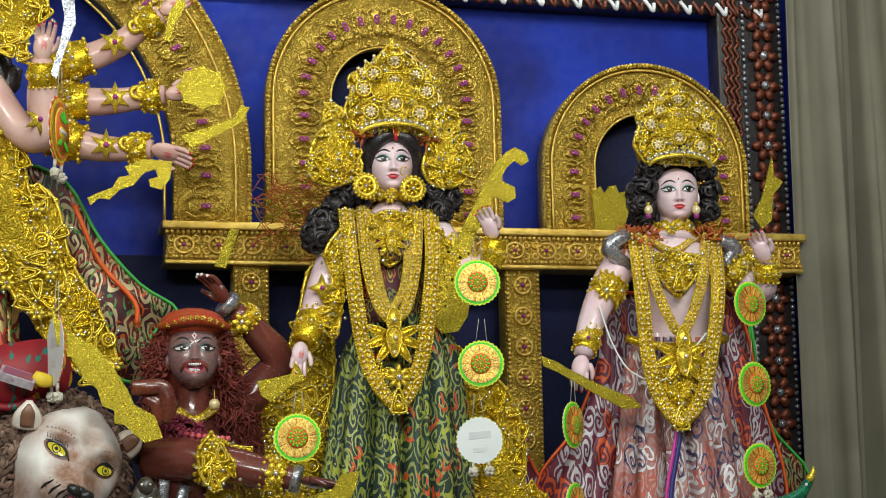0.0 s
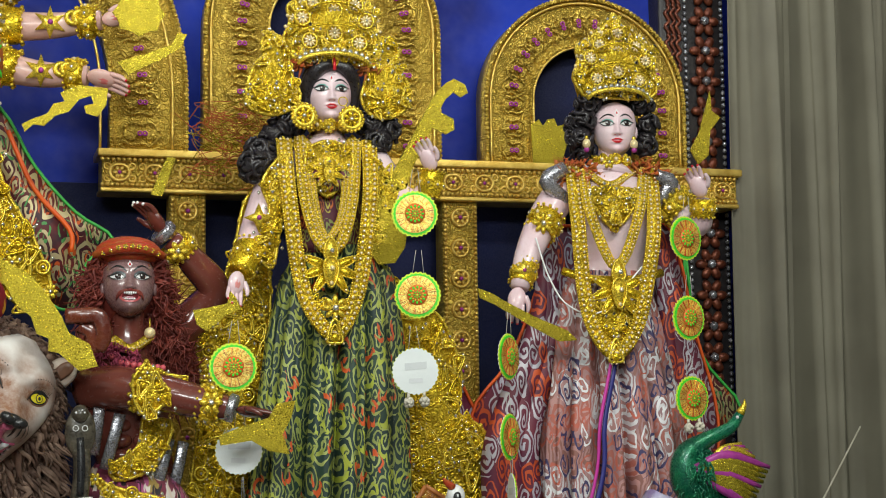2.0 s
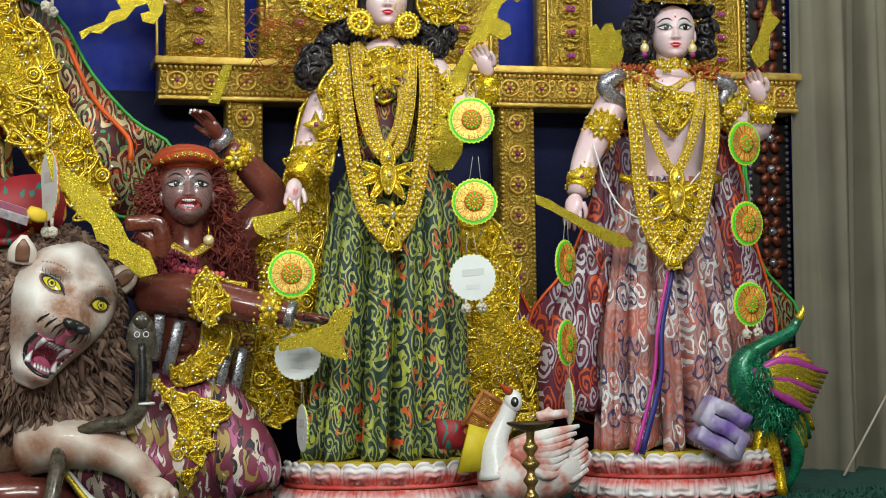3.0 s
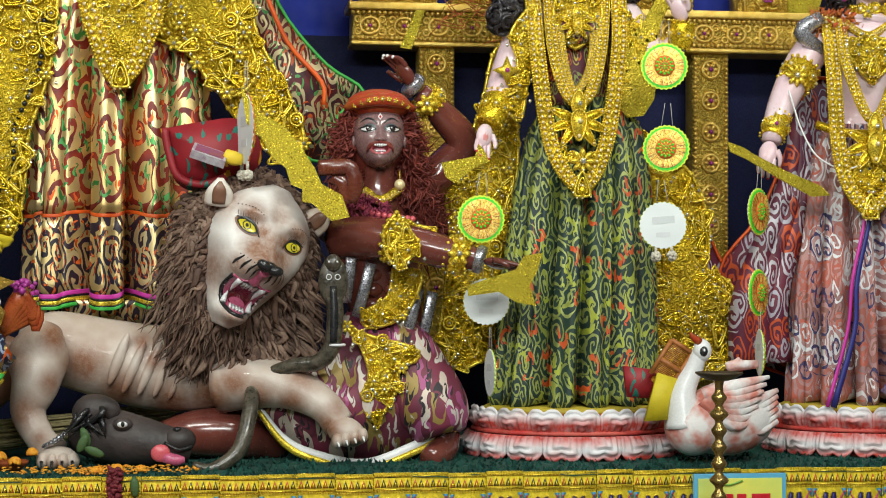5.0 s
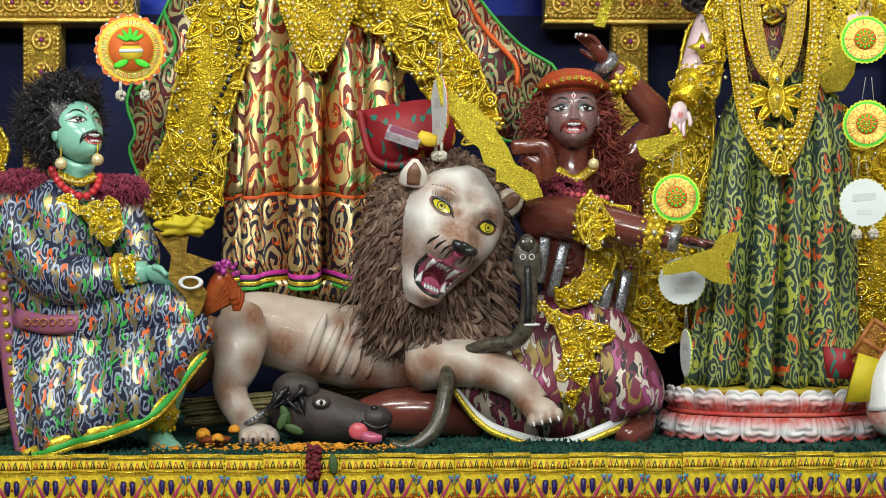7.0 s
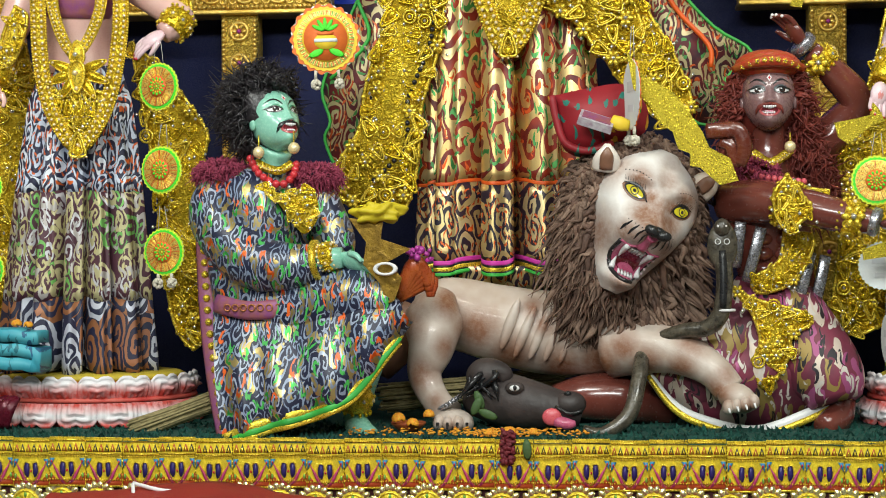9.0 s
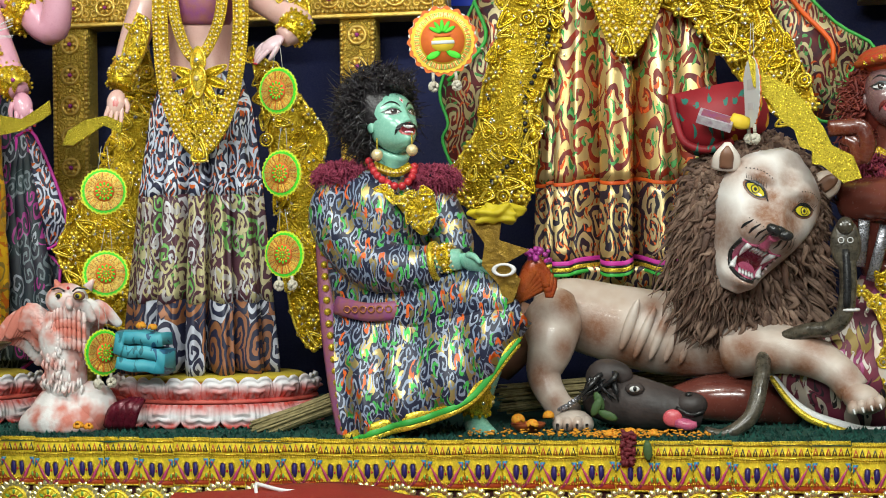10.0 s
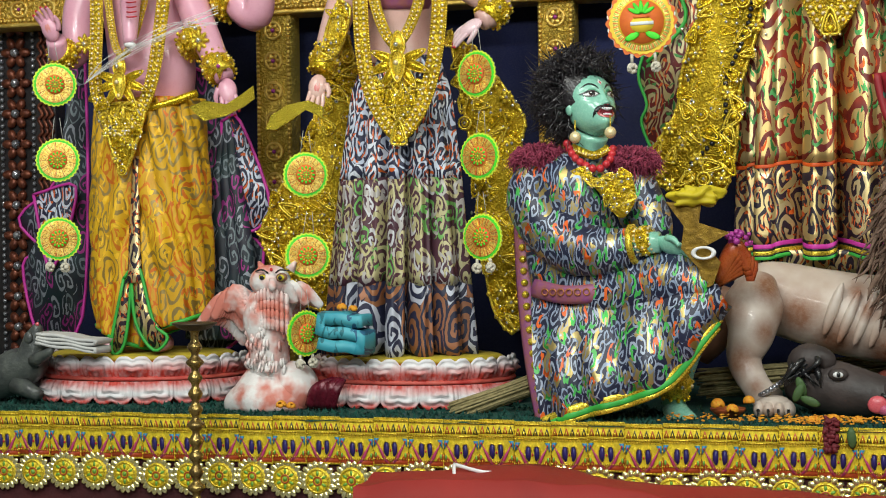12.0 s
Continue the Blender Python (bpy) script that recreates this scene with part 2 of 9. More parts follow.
C_LAK = painted_cloth("green_painted_cloth", (0.012, 0.03, 0.03), (0.02, 0.05, 0.03),
    [([(0.32, 0.36, 0.1), (0.38, 0.42, 0.13), (0.28, 0.32, 0.09)], 25, 10, 0.38, 0.74, 0.3),
     ([(0.4, 0.44, 0.05), (0.65, 0.1, 0.02), (0.3, 0.34, 0.06)], 24, 6, 0.72, 0.6, 0)])
C_LAKTOP = painted_cloth("maroon_blouse", (0.09, 0.01, 0.03), (0.12, 0.02, 0.02),
    [([(0.5, 0.4, 0.05), (0.6, 0.15, 0.03), (0.25, 0.28, 0.06)], 38, 10, 0.1, 0.6, 0)])
C_DUR = painted_cloth("red_gold_silk", (0.1, 0.006, 0.008), (0.32, 0.03, 0.008),
    [([(0.84, 0.62, 0.27), (0.9, 0.7, 0.36), (0.8, 0.56, 0.22)], 12, 9, -0.32, 0.82, 0.8),
     ([(0.09, 0.36, 0.1), (0.65, 0.1, 0.02), (0.09, 0.36, 0.1)], 24, 6, 0.78, 0.6, 0)], 0.45)
C_DURB = painted_cloth("navy_gold_border", (0.014, 0.01, 0.022), (0.03, 0.01, 0.02),
    [([(0.84, 0.64, 0.3), (0.88, 0.7, 0.38), (0.78, 0.58, 0.26)], 17, 10, -0.1, 0.76, 0.75),
     ([(0.7, 0.12, 0.02)], 25, 8, 0.85, 0.5, 0)], 0.45)
C_SHAWL = painted_cloth("red_black_shawl", (0.03, 0.012, 0.02), (0.18, 0.012, 0.012),
    [([(0.6, 0.5, 0.28), (0.55, 0.45, 0.22)], 17, 12, 0.0, 0.65, 0.4), ([(0.08, 0.3, 0.08), (0.6, 0.1, 0.02)], 20, 8, 0.8, 0.6, 0)])
C_KAR = painted_cloth("rose_painted_silk", (0.5, 0.26, 0.24), (0.28, 0.16, 0.17),
    [([(0.42, 0.13, 0.1), (0.62, 0.6, 0.62), (0.28, 0.12, 0.1)], 19, 12, 0.0, 0.7, 0.1),
     ([(0.75, 0.74, 0.76), (0.05, 0.04, 0.12), (0.5, 0.12, 0.08)], 23, 9, 0.5, 0.6, 0.1)])
C_KARS = painted_cloth("maroon_cape", (0.16, 0.02, 0.04), (0.1, 0.012, 0.04),
    [([(0.5, 0.47, 0.52), (0.6, 0.1, 0.03), (0.42, 0.4, 0.46)], 22, 11, 0.05, 0.65, 0.2)])
C_SAR1 = painted_cloth("navy_white_cloth", (0.015, 0.02, 0.05), (0.03, 0.03, 0.07),
    [([(0.62, 0.68, 0.8), (0.74, 0.78, 0.86), (0.58, 0.64, 0.78)], 21, 10, 0.12, 0.76, 0.05), ([(0.7, 0.13, 0.02)], 22, 8, 0.88, 0.6, 0)])
C_SAR2 = painted_cloth("plum_gold_cloth", (0.09, 0.03, 0.045), (0.06, 0.02, 0.035),
    [([(0.5, 0.45, 0.22), (0.16, 0.42, 0.1), (0.55, 0.5, 0.28), (0.55, 0.55, 0.58)], 29, 8, 0.12, 0.66, 0.2),
     ([(0.5, 0.46, 0.25), (0.45, 0.42, 0.4)], 30, 6, 0.55, 0.6, 0.3)])
C_SAR3 = painted_cloth("navy_copper_border", (0.015, 0.02, 0.05), (0.02, 0.02, 0.05),
    [([(0.3, 0.12, 0.05), (0.34, 0.14, 0.07), (0.3, 0.12, 0.05), (0.5, 0.52, 0.6)], 14, 12, 0.0, 0.75, 0.2)])
C_GAN = painted_cloth("yellow_dhoti_silk", (0.72, 0.42, 0.01), (0.6, 0.3, 0.012),
    [([(0.3, 0.2, 0.05), (0.34, 0.24, 0.08), (0.66, 0.2, 0.02)], 18, 11, 0.45, 0.7, 0.4), ([(0.85, 0.5, 0.02), (0.6, 0.14, 0.01)], 17, 8, 0.75, 0.6, 0)])
C_GANS = painted_cloth("dark_teal_shawl", (0.015, 0.035, 0.04), (0.02, 0.02, 0.035),
    [([(0.35, 0.04, 0.24), (0.3, 0.33, 0.38), (0.16, 0.2, 0.22)], 24, 9, 0.35, 0.6, 0.1)])
C_GRN = painted_cloth("navy_brush_robe", (0.01, 0.013, 0.036), (0.016, 0.02, 0.05),
    [([(0.52, 0.4, 0.16), (0.42, 0.32, 0.12)], 22, 5, 0.3, 0.5, 0.75),
     ([(0.26, 0.31, 0.42), (0.34, 0.39, 0.5), (0.22, 0.28, 0.4)], 34, 8, 0.42, 0.7, 0.1),
     ([(0.06, 0.42, 0.08), (0.75, 0.13, 0.02), (0.06, 0.42, 0.08)], 28, 7, 0.66, 0.42, 0)], 0.4)
C_ASU = painted_cloth("plum_patterned_dhoti", (0.2, 0.03, 0.06), (0.11, 0.02, 0.04),
    [([(0.6, 0.5, 0.42), (0.35, 0.08, 0.2), (0.32, 0.22, 0.06)], 20, 5, 0.0, 0.6, 0.2), ([(0.02, 0.015, 0.02), (0.6, 0.55, 0.5)], 26, 4, 0.72, 0.6, 0)])


# ---- shaping tools ----
def spline(pts, steps):
    """A smooth line through the points (each a tuple of any length)."""
    p = np.array(pts, float)
    if len(p) < 3 or steps < 2:
        return p
    q = np.vstack([2 * p[0] - p[1], p, 2 * p[-1] - p[-2]])
    a, b, c, d = q[:-3, None], q[1:-2, None], q[2:-1, None], q[3:, None]
    s = np.linspace(0, 1, steps, endpoint=False)[None, :, None]
    out = 0.5 * (2 * b + (c - a) * s + (2 * a - 5 * b + 4 * c - d) * s * s + (3 * b - a - 3 * c + d) * s ** 3)
    return np.vstack([out.reshape(-1, p.shape[1]), p[-1]])


FACES = {}


def grid_faces(m, n, closed, caps):
    key = (m, n, closed, caps)
    if key not in FACES:
        faces = []
        for i in range(m - 1):
            for j in range(n if closed else n - 1):
                a, b = i * n + j, i * n + (j + 1) % n
                faces.append((a, b, b + n, a + n))
        if caps:
            faces += [tuple(reversed(range(n))), tuple(range((m - 1) * n, m * n))]
        FACES[key] = faces
    return FACES[key]


class Form:
    """Collects the surfaces of one mesh, each with its material."""

    def __init__(self, at=(0, 0, 0)):
        self.v, self.f, self.k, self.mats, self.at = [], [], [], [], Vector(at)

    def put(self, verts, faces, mat):
        if mat not in self.mats:
            self.mats.append(mat)
        n, k = len(self.v), self.mats.index(mat)
        self.v.extend(map(tuple, np.asarray(verts, float).tolist()))
        self.f.extend([tuple([i + n for i in f]) for f in faces])
        self.k.extend([k] * len(faces))

    def grid(self, rows, mat, closed=True, caps=True):
        rows = np.asarray(rows, float)
        self.put(rows.reshape(-1, 3), grid_faces(rows.shape[0], rows.shape[1], closed, caps and closed), mat)

    def tube(self, pts, rad, mat, n=10, steps=5, flat=1.0, side=(0, 1, 0)):
        """A limb along the points; rad: one radius or one for each point; flat: thickness towards side."""
        rad = [rad] * len(pts) if isinstance(rad, (int, float)) else rad
        s = spline([(*p, r) for p, r in zip(pts, rad)], steps)
        p, r = s[:, :3], np.maximum(s[:, 3], 1e-4)
        t = np.gradient(p, axis=0)
        t /= np.linalg.norm(t, axis=1, keepdims=True) + 1e-9
        u = np.array(side, float) - t * (t @ np.array(side, float))[:, None]
        for other in ((0, 0, 1.0), (1.0, 0, 0)):
            bad = np.linalg.norm(u, axis=1) < 0.15
            if bad.any():
                o = np.array(other)
                u[bad] = (o - t * (t @ o)[:, None])[bad]
        u /= np.linalg.norm(u, axis=1, keepdims=True) + 1e-9
        w = np.cross(t, u)
        a = np.linspace(0, 2 * math.pi, n, endpoint=False)
        rows = p[:, None] + r[:, None, None] * (flat * u[:, None] * np.cos(a)[None, :, None] + w[:, None] * np.sin(a)[None, :, None])
        self.grid(rows, mat)

    def ball(self, c, r, mat, n=14, m=8, rot=None, lump=0.0):
        r = (r, r, r) if isinstance(r, (int, float)) else r
        a = math.pi * (0.02 + 0.96 * np.arange(m + 1) / m)[:, None]
        b = (2 * math.pi * np.arange(n) / n)[None]
        q = np.stack([r[0] * np.sin(a) * np.cos(b), r[1] * np.sin(a) * np.sin(b), -r[2] * np.cos(a) + 0 * b], -1)
        if lump:
            k = np.array([1 + lump * noise.noise(Vector(v) * (2.5 / max(r)) + Vector(c) * 9) for v in q.reshape(-1, 3)])
            q = q * k.reshape(m + 1, n, 1)
        if rot:
            q = q @ np.array(rot).T
        self.grid(q + np.array(c, float), mat)

    def lathe(self, c, prof, mat, n=48, sx=1.0, sy=1.0, pleats=0, depth=0.0, steps=4, lean=(0, 0), sharp=1.0, wob=0.0):
        """Turned about a vertical line; pleats deepen from the first ring to the last. lean: drift of the axis."""
        s = spline(prof, steps)
        rows, z0, z1 = [], s[0][1], s[-1][1]
        for r, z in s:
            k = (z - z0) / (z1 - z0) if z1 != z0 else 0
            row = []
            for j in range(n):
                a = 2 * math.pi * j / n
                w = math.cos(pleats * a + 1.2 * math.sin(3 * a)) if pleats else 0
                w = math.copysign(abs(w) ** sharp, w)
                q = r * (1 + depth * (0.25 + 0.75 * k) * w) + wob * k * noise.noise((4 * math.cos(a), 4 * math.sin(a), z * 6 + c[0] * 5))
                row.append((c[0] + lean[0] * k + sx * q * math.cos(a), c[1] + lean[1] * k + sy * q * math.sin(a), c[2] + z))
            rows.append(row)
        self.grid(rows, mat)

    def skirt(self, cx, cy, levels, mats, n, depth, sy=0.72, lean=0.0, seed=0.0, twist=0.0):
        """A gathered skirt. levels: (z, radius) from the waist down; mats: (z below which it holds, material).
        Broad folds with narrow deep grooves between, that open towards the hem."""
        zs = np.array([q[0] for q in levels])[::-1]
        rs = np.array([q[1] for q in levels])[::-1]
        z0, z1 = levels[0][0], levels[-1][0]
        cuts = [z0] + [m[0] for m in mats[1:]] + [z1]
        for j, (_, mat) in enumerate(mats):
            a, b = cuts[j], cuts[j + 1]
            rows = []
            for z in np.linspace(a, b, max(4, int(abs(a - b) / 0.02))):
                k = (z0 - z) / (z0 - z1)
                r = float(np.interp(z, zs, rs))
                row = []
                for i in range(360):
                    t = 2 * math.pi * i / 360
                    p = n * t + 0.6 * math.sin(2 * t + seed) + 0.3 * math.sin(5 * t + 2 * seed) + twist * k * math.sin(t * 2)
                    c = (1 - math.cos(p)) / 2
                    q = (1 + (0.02 + 0.03 * k) * math.cos(2 * p + 0.7)) * (1 - depth * (0.4 + 0.6 * k) * c ** 7) + 0.012 * k * noise.noise((3 * t, z * 9, seed))
                    row.append((cx + lean * k + r * q * math.cos(t), cy + sy * r * q * math.sin(t), z + 0.016 * k * (c ** 2 - 0.3)))
                rows.append(row)
            self.grid(rows, mat)

    def slab(self, outline, y, thick, mat, back=0.0, bow=0.0):
        """A plate with the outline in x and z, its front at y (bowed) and its thickness behind."""
        n = len(outline)
        a = [(x, y, z) for x, z in outline]
        b = [(x, y + thick, z) for x, z in outline]
        cx, cz = np.mean([q[0] for q in outline]), np.mean([q[1] for q in outline])
        verts = a + b + [(cx, y - bow, cz), (cx, y + thick, cz)]
        faces = [(i, (i + 1) % n, 2 * n) for i in range(n)] + [(n + (i + 1) % n, n + i, 2 * n + 1) for i in range(n)]
        faces += [(i, n + i, n + (i + 1) % n, (i + 1) % n) for i in range(n)]
        self.put(verts, faces, mat)

    def beads(self, pts, r, mat, gap=2.0, steps=8, n=7, m=5):
        s = spline(pts, steps)
        d = np.r_[0, np.cumsum(np.linalg.norm(np.diff(s, axis=0), axis=1))]
        for q in np.arange(0, d[-1], r * gap):
            self.ball([np.interp(q, d, s[:, i]) for i in range(3)], r, mat, n, m)

    def ring(self, c, r, thick, mat, n=20, k=6, normal="y", squash=1.0):
        c = Vector(c)
        rows = []
        for i in range(n + 1):
            a = 2 * math.pi * i / n
            row = []
            for j in range(k):
                b = 2 * math.pi * j / k
                u = (r + thick * math.cos(b)), thick * math.sin(b)
                q = (u[0] * math.cos(a), u[1], u[0] * math.sin(a) * squash) if normal == "y" else (u[0] * math.cos(a), u[0] * math.sin(a) * squash, u[1])
                row.append(c + Vector(q))
            rows.append(row)
        self.grid(rows, mat, caps=False)

    def rosette(self, c, r, petals, mat, core, depth=0.35, y_up=False):
        """A relief flower that faces the hall."""
        c = Vector(c)
        for i in range(petals):
            a = 2 * math.pi * i / petals
            rot = Matrix.Rotation(-a, 3, "Y")
            self.ball(c + rot @ Vector((r * 0.62, 0, 0)), (r * 0.42, r * depth * 0.55, r * 1.5 / petals * 1.15), mat, 8, 5, rot)
        self.ball(c + Vector((0, -r * depth * 0.3, 0)), (r * 0.28, r * depth * 0.7, r * 0.28), core, 8, 5)

    def drop(self, c, r, mat, core, turn=0.0, pearls=True):
        """A paisley of coiled cord with a core, seen from the hall."""
        c, rot = Vector(c), Matrix.Rotation(turn, 3, "Y")
        def loop(s):
            return [c + rot @ Vector((s * r * math.sin(a) * (0.62 + 0.2 * math.cos(a)), 0, s * r * (-math.cos(a) + 0.25 * math.cos(2 * a)))) for a in np.linspace(0, 2 * math.pi, 14)]
        self.tube(loop(1.0), r * 0.14, mat, 5, 2)
        self.tube(loop(0.62), r * 0.1, mat, 5, 2)
        self.ball(c + rot @ Vector((0, 0, -r * 0.3)), (r * 0.34, r * 0.25, r * 0.4), core, 8, 5, rot)
        if pearls:
            for q in loop(1.18)[::2]:
                self.ball(q, r * 0.11, PEARL, 6, 4)

    def zari(self, outline, y, thick, mat, n, r, seed, core=None, trim=True, bow=0.02):
        """A stiff gilt panel: a plate, cord along its edge, and coiled paisleys, rings and mirrors over it."""
        rnd = random.Random(seed)
        pts = [(x, z) for x, z in spline([*outline, outline[0]], 5)[:-1]]
        self.slab(pts, y, thick, ZARIB, bow=bow)
        if trim:
            for i in range(0, len(pts), 2):
                x, z = pts[i]
                self.ball((x, y - 0.003, z), (r * 0.3, 0.006, r * 0.3), GOLDL, 7, 4)
            self.tube([(x, y - 0.002, z) for x, z in pts + pts[:1]], 0.0045, GOLDL, 5, 1)
        poly = np.array(outline)
        lo, hi, put = poly.min(0), poly.max(0), 0
        spots = []
        for _ in range(n * 40):
            if put >= n:
                break
            x, z = rnd.uniform(lo[0], hi[0]), rnd.uniform(lo[1], hi[1])
            inside, j = False, len(poly) - 1
            for i in range(len(poly)):
                (xi, zi), (xj, zj) = poly[i], poly[j]
                if (zi > z) != (zj > z) and x < (xj - xi) * (z - zi) / (zj - zi) + xi:
                    inside = not inside
                j = i
            if not inside or any((x - a) ** 2 + (z - b) ** 2 < (r * 1.35) ** 2 for a, b in spots):
                continue
            spots.append((x, z))
            put += 1
            kind, yy = rnd.random(), y - bow * 0.5 - 0.004
            if kind < 0.72:
                self.drop((x, yy, z), r * rnd.uniform(0.65, 1.0), GOLDL if rnd.random() < 0.6 else mat, core or GOLD, rnd.uniform(0, 6.28), rnd.random() < 0.5)
            elif kind < 0.8:
                self.ring((x, yy, z), r * 0.6, r * 0.13, GOLDL, 12, 5)
                self.ring((x, yy - 0.001, z), r * 0.3, r * 0.1, mat, 10, 5)
                self.ball((x, yy - 0.003, z), r * 0.16, GEM, 6, 4)
            else:
                self.rosette((x, yy, z), r * 0.7, 6, GOLDL, GEM, 0.4)
            for _ in range(2):
                qx, qz = x + rnd.uniform(-1, 1) * r, z + rnd.uniform(-1, 1) * r
                self.slab([(qx - 0.004, qz), (qx, qz - 0.005), (qx + 0.004, qz), (qx, qz + 0.005)], yy - 0.001, 0.002, GEM)

    def object(self, name, parent=None, label="", smooth=True):
        me = bpy.data.meshes.new(name)
        me.from_pydata([tuple(Vector(q) - self.at) for q in self.v], [], self.f)
        for m in self.mats:
            me.materials.append(m)
        me.polygons.foreach_set("material_index", self.k)
        me.polygons.foreach_set("use_smooth", [smooth] * len(self.f))
        me.update()
        o = new(name, me)
        o.location = self.at
        if parent:
            o.parent = parent
            o.matrix_parent_inverse = Matrix.Translation(-parent.location)
        if label:
            o["label"] = label
        return o


def empty(name, at, label, category, group="", kind=""):
    o = new(name)
    o.location = at
    o.empty_display_size = 0.05
    return tagged(o, label, category, group, kind)


def box(F, lo, hi, mat, bev=0.004):
    """A box with chamfered edges."""
    bm = bmesh.new()
    bmesh.ops.create_cube(bm, size=1)
    for v in bm.verts:
        v.co = [lo[i] + (hi[i] - lo[i]) * (v.co[i] + 0.5) for i in range(3)]
    if bev:
        bmesh.ops.bevel(bm, geom=bm.edges[:], offset=bev, segments=2, affect="EDGES", profile=0.6)
    bm.verts.index_update()
    F.put([v.co[:] for v in bm.verts], [[v.index for v in f.verts] for f in bm.faces], mat)
    bm.free()



# ---- the setting ----
STAGE, FRONT = 1.115, 3.25
PLASTER = plain("hall_plaster", (0.4, 0.4, 0.38), (0.34, 0.34, 0.32), 0.85, 0, 3, 0.3, 80)
CONCRETE = plain("hall_floor_cement", (0.24, 0.23, 0.21), (0.18, 0.17, 0.16), 0.8, 0, 2, 0.3, 60)
BLUE = plain("blue_painted_panel", (0.005, 0.035, 0.46), (0.003, 0.012, 0.2), 0.7, 0, 3.2, 0.3, 30)
DARKWOOD = plain("dark_carved_wood", (0.014, 0.012, 0.014), (0.03, 0.024, 0.024), 0.4, 0.1, 20, 0.6, 160)
COPPER = plain("copper_paint", (0.2, 0.055, 0.025), (0.1, 0.025, 0.014), 0.4, 0.5, 60, 0.5, 200)
CURTAIN = plain("olive_grey_curtain", (0.2, 0.185, 0.135), (0.165, 0.15, 0.11), 0.75, 0, 5, 0.3, 600)
GREENCARPET = plain("bottle_green_carpet", (0.004, 0.045, 0.035), (0.006, 0.07, 0.05), 0.9, 0, 30, 1.0, 300)
REDCLOTH = plain("red_table_cloth", (0.32, 0.02, 0.014), (0.25, 0.014, 0.01), 0.7, 0, 6, 0.3, 500)
# navy tone of the added sheets that carry shade as colour
SHADENAVY = plain("shade_navy", (0.004, 0.006, 0.035), (0.006, 0.01, 0.06), 0.85, 0, 5, 0.3, 300)
DARKRED = plain("maroon_skirting_cloth", (0.06, 0.006, 0.008), (0.04, 0.004, 0.006), 0.8)
BROCADE = glitter("yellow_brocade", (0.98, 0.82, 0.05), (0.88, 0.66, 0.03), 600, 0.2, 0.35, 0.4, 80)
NAVY = plain("navy_print", (0.02, 0.012, 0.11), (0.03, 0.02, 0.14), 0.4)
PINKP = plain("pink_print", (0.5, 0.05, 0.16), (0.4, 0.04, 0.12), 0.4)
SKYP = plain("sky_print", (0.04, 0.25, 0.45), (0.03, 0.2, 0.4), 0.4)
GREENP = plain("leaf_green_print", (0.2, 0.42, 0.06), (0.15, 0.34, 0.05), 0.4, 0.2)
BRICKP = plain("brick_red_print", (0.42, 0.06, 0.015), (0.36, 0.05, 0.01), 0.4)


def setting(name, lo, hi, mat, label, category):
    F = Form()
    box(F, lo, hi, mat, 0)
    return tagged(F.object(name, smooth=False), label, category, kind="structure")


setting("floor", (-4.5, -3.2, -0.1), (4.5, 5.2, 0), CONCRETE, "bare grey cement floor of the hall", "floor")
setting("ceiling", (-4.5, -3.2, 4.3), (4.5, 5.2, 4.4), PLASTER, "plain off-white ceiling above the stage", "ceiling")
setting("wall_north", (-4.5, 5.0, 0), (4.5, 5.2, 4.3), PLASTER, "plain plaster wall behind the stage", "wall")
setting("wall_south", (-4.5, -3.4, 0), (4.5, -3.2, 4.3), PLASTER, "plain plaster wall facing the stage", "wall")
setting("wall_east", (4.5, -3.4, 0), (4.7, 5.2, 4.3), PLASTER, "plain plaster side wall of the hall", "wall")
setting("wall_west", (-4.7, -3.4, 0), (-4.5, 5.2, 4.3), PLASTER, "plain plaster side wall of the hall", "wall")
setting("stage", (-3.0, FRONT + 0.004, 0), (3.0, 4.5, STAGE - 0.006), DARKRED, "raised stage draped in dark maroon cloth", "stage")
# green carpet: an uneven sheet with tufts along its front
F = Form()
rows = []
for j in range(27):
    y = FRONT - 0.006 + 1.24 * (j / 26) ** 1.6
    rows.append([(-3.0 + 6.0 * i / 240, y, STAGE + 0.004 * noise.noise((i * 0.6, j * 0.9, 0)) + (-0.006 if j == 0 else 0)) for i in range(241)])
F.grid(rows, GREENCARPET, closed=False)
tagged(F.object("carpet"), "matted bottle-green carpet on the stage", "carpet", kind="structure")
F = Form()
rnd = random.Random(4)
for i in range(7000):
    x, y, a, h = rnd.uniform(-2.6, 2.4), FRONT + 0.32 * rnd.random() ** 1.5, rnd.uniform(0, 3.14), rnd.uniform(0.004, 0.012)
    dx, dy = 0.006 * math.cos(a), 0.006 * math.sin(a)
    F.put([(x - dx, y - dy, STAGE - 0.002), (x + dx, y + dy, STAGE - 0.002), (x + rnd.uniform(-0.008, 0.008), y + rnd.uniform(-0.008, 0.004), STAGE + h)], [(0, 1, 2)], GREENCARPET)
tagged(F.object("carpet_pile"), "matted bottle-green tufts along the carpet's front", "carpet pile", kind="stuff")

# painted panel behind; an added navy sheet imitates the shade below the beam line
F = Form()
box(F, (-2.7, 4.27, STAGE), (2.35, 4.31, 3.3), BLUE, 0.002)
tagged(F.object("backdrop"), "streaky royal blue painted panel behind the idols", "backdrop", kind="structure")

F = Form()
box(F, (-2.7, 4.255, STAGE), (2.0, 4.268, 2.12), SHADENAVY, 0.002)
tagged(F.object("shade_sheet"), "added dark navy sheet imitating shade below the gilt beams", "cloth", kind="structure")

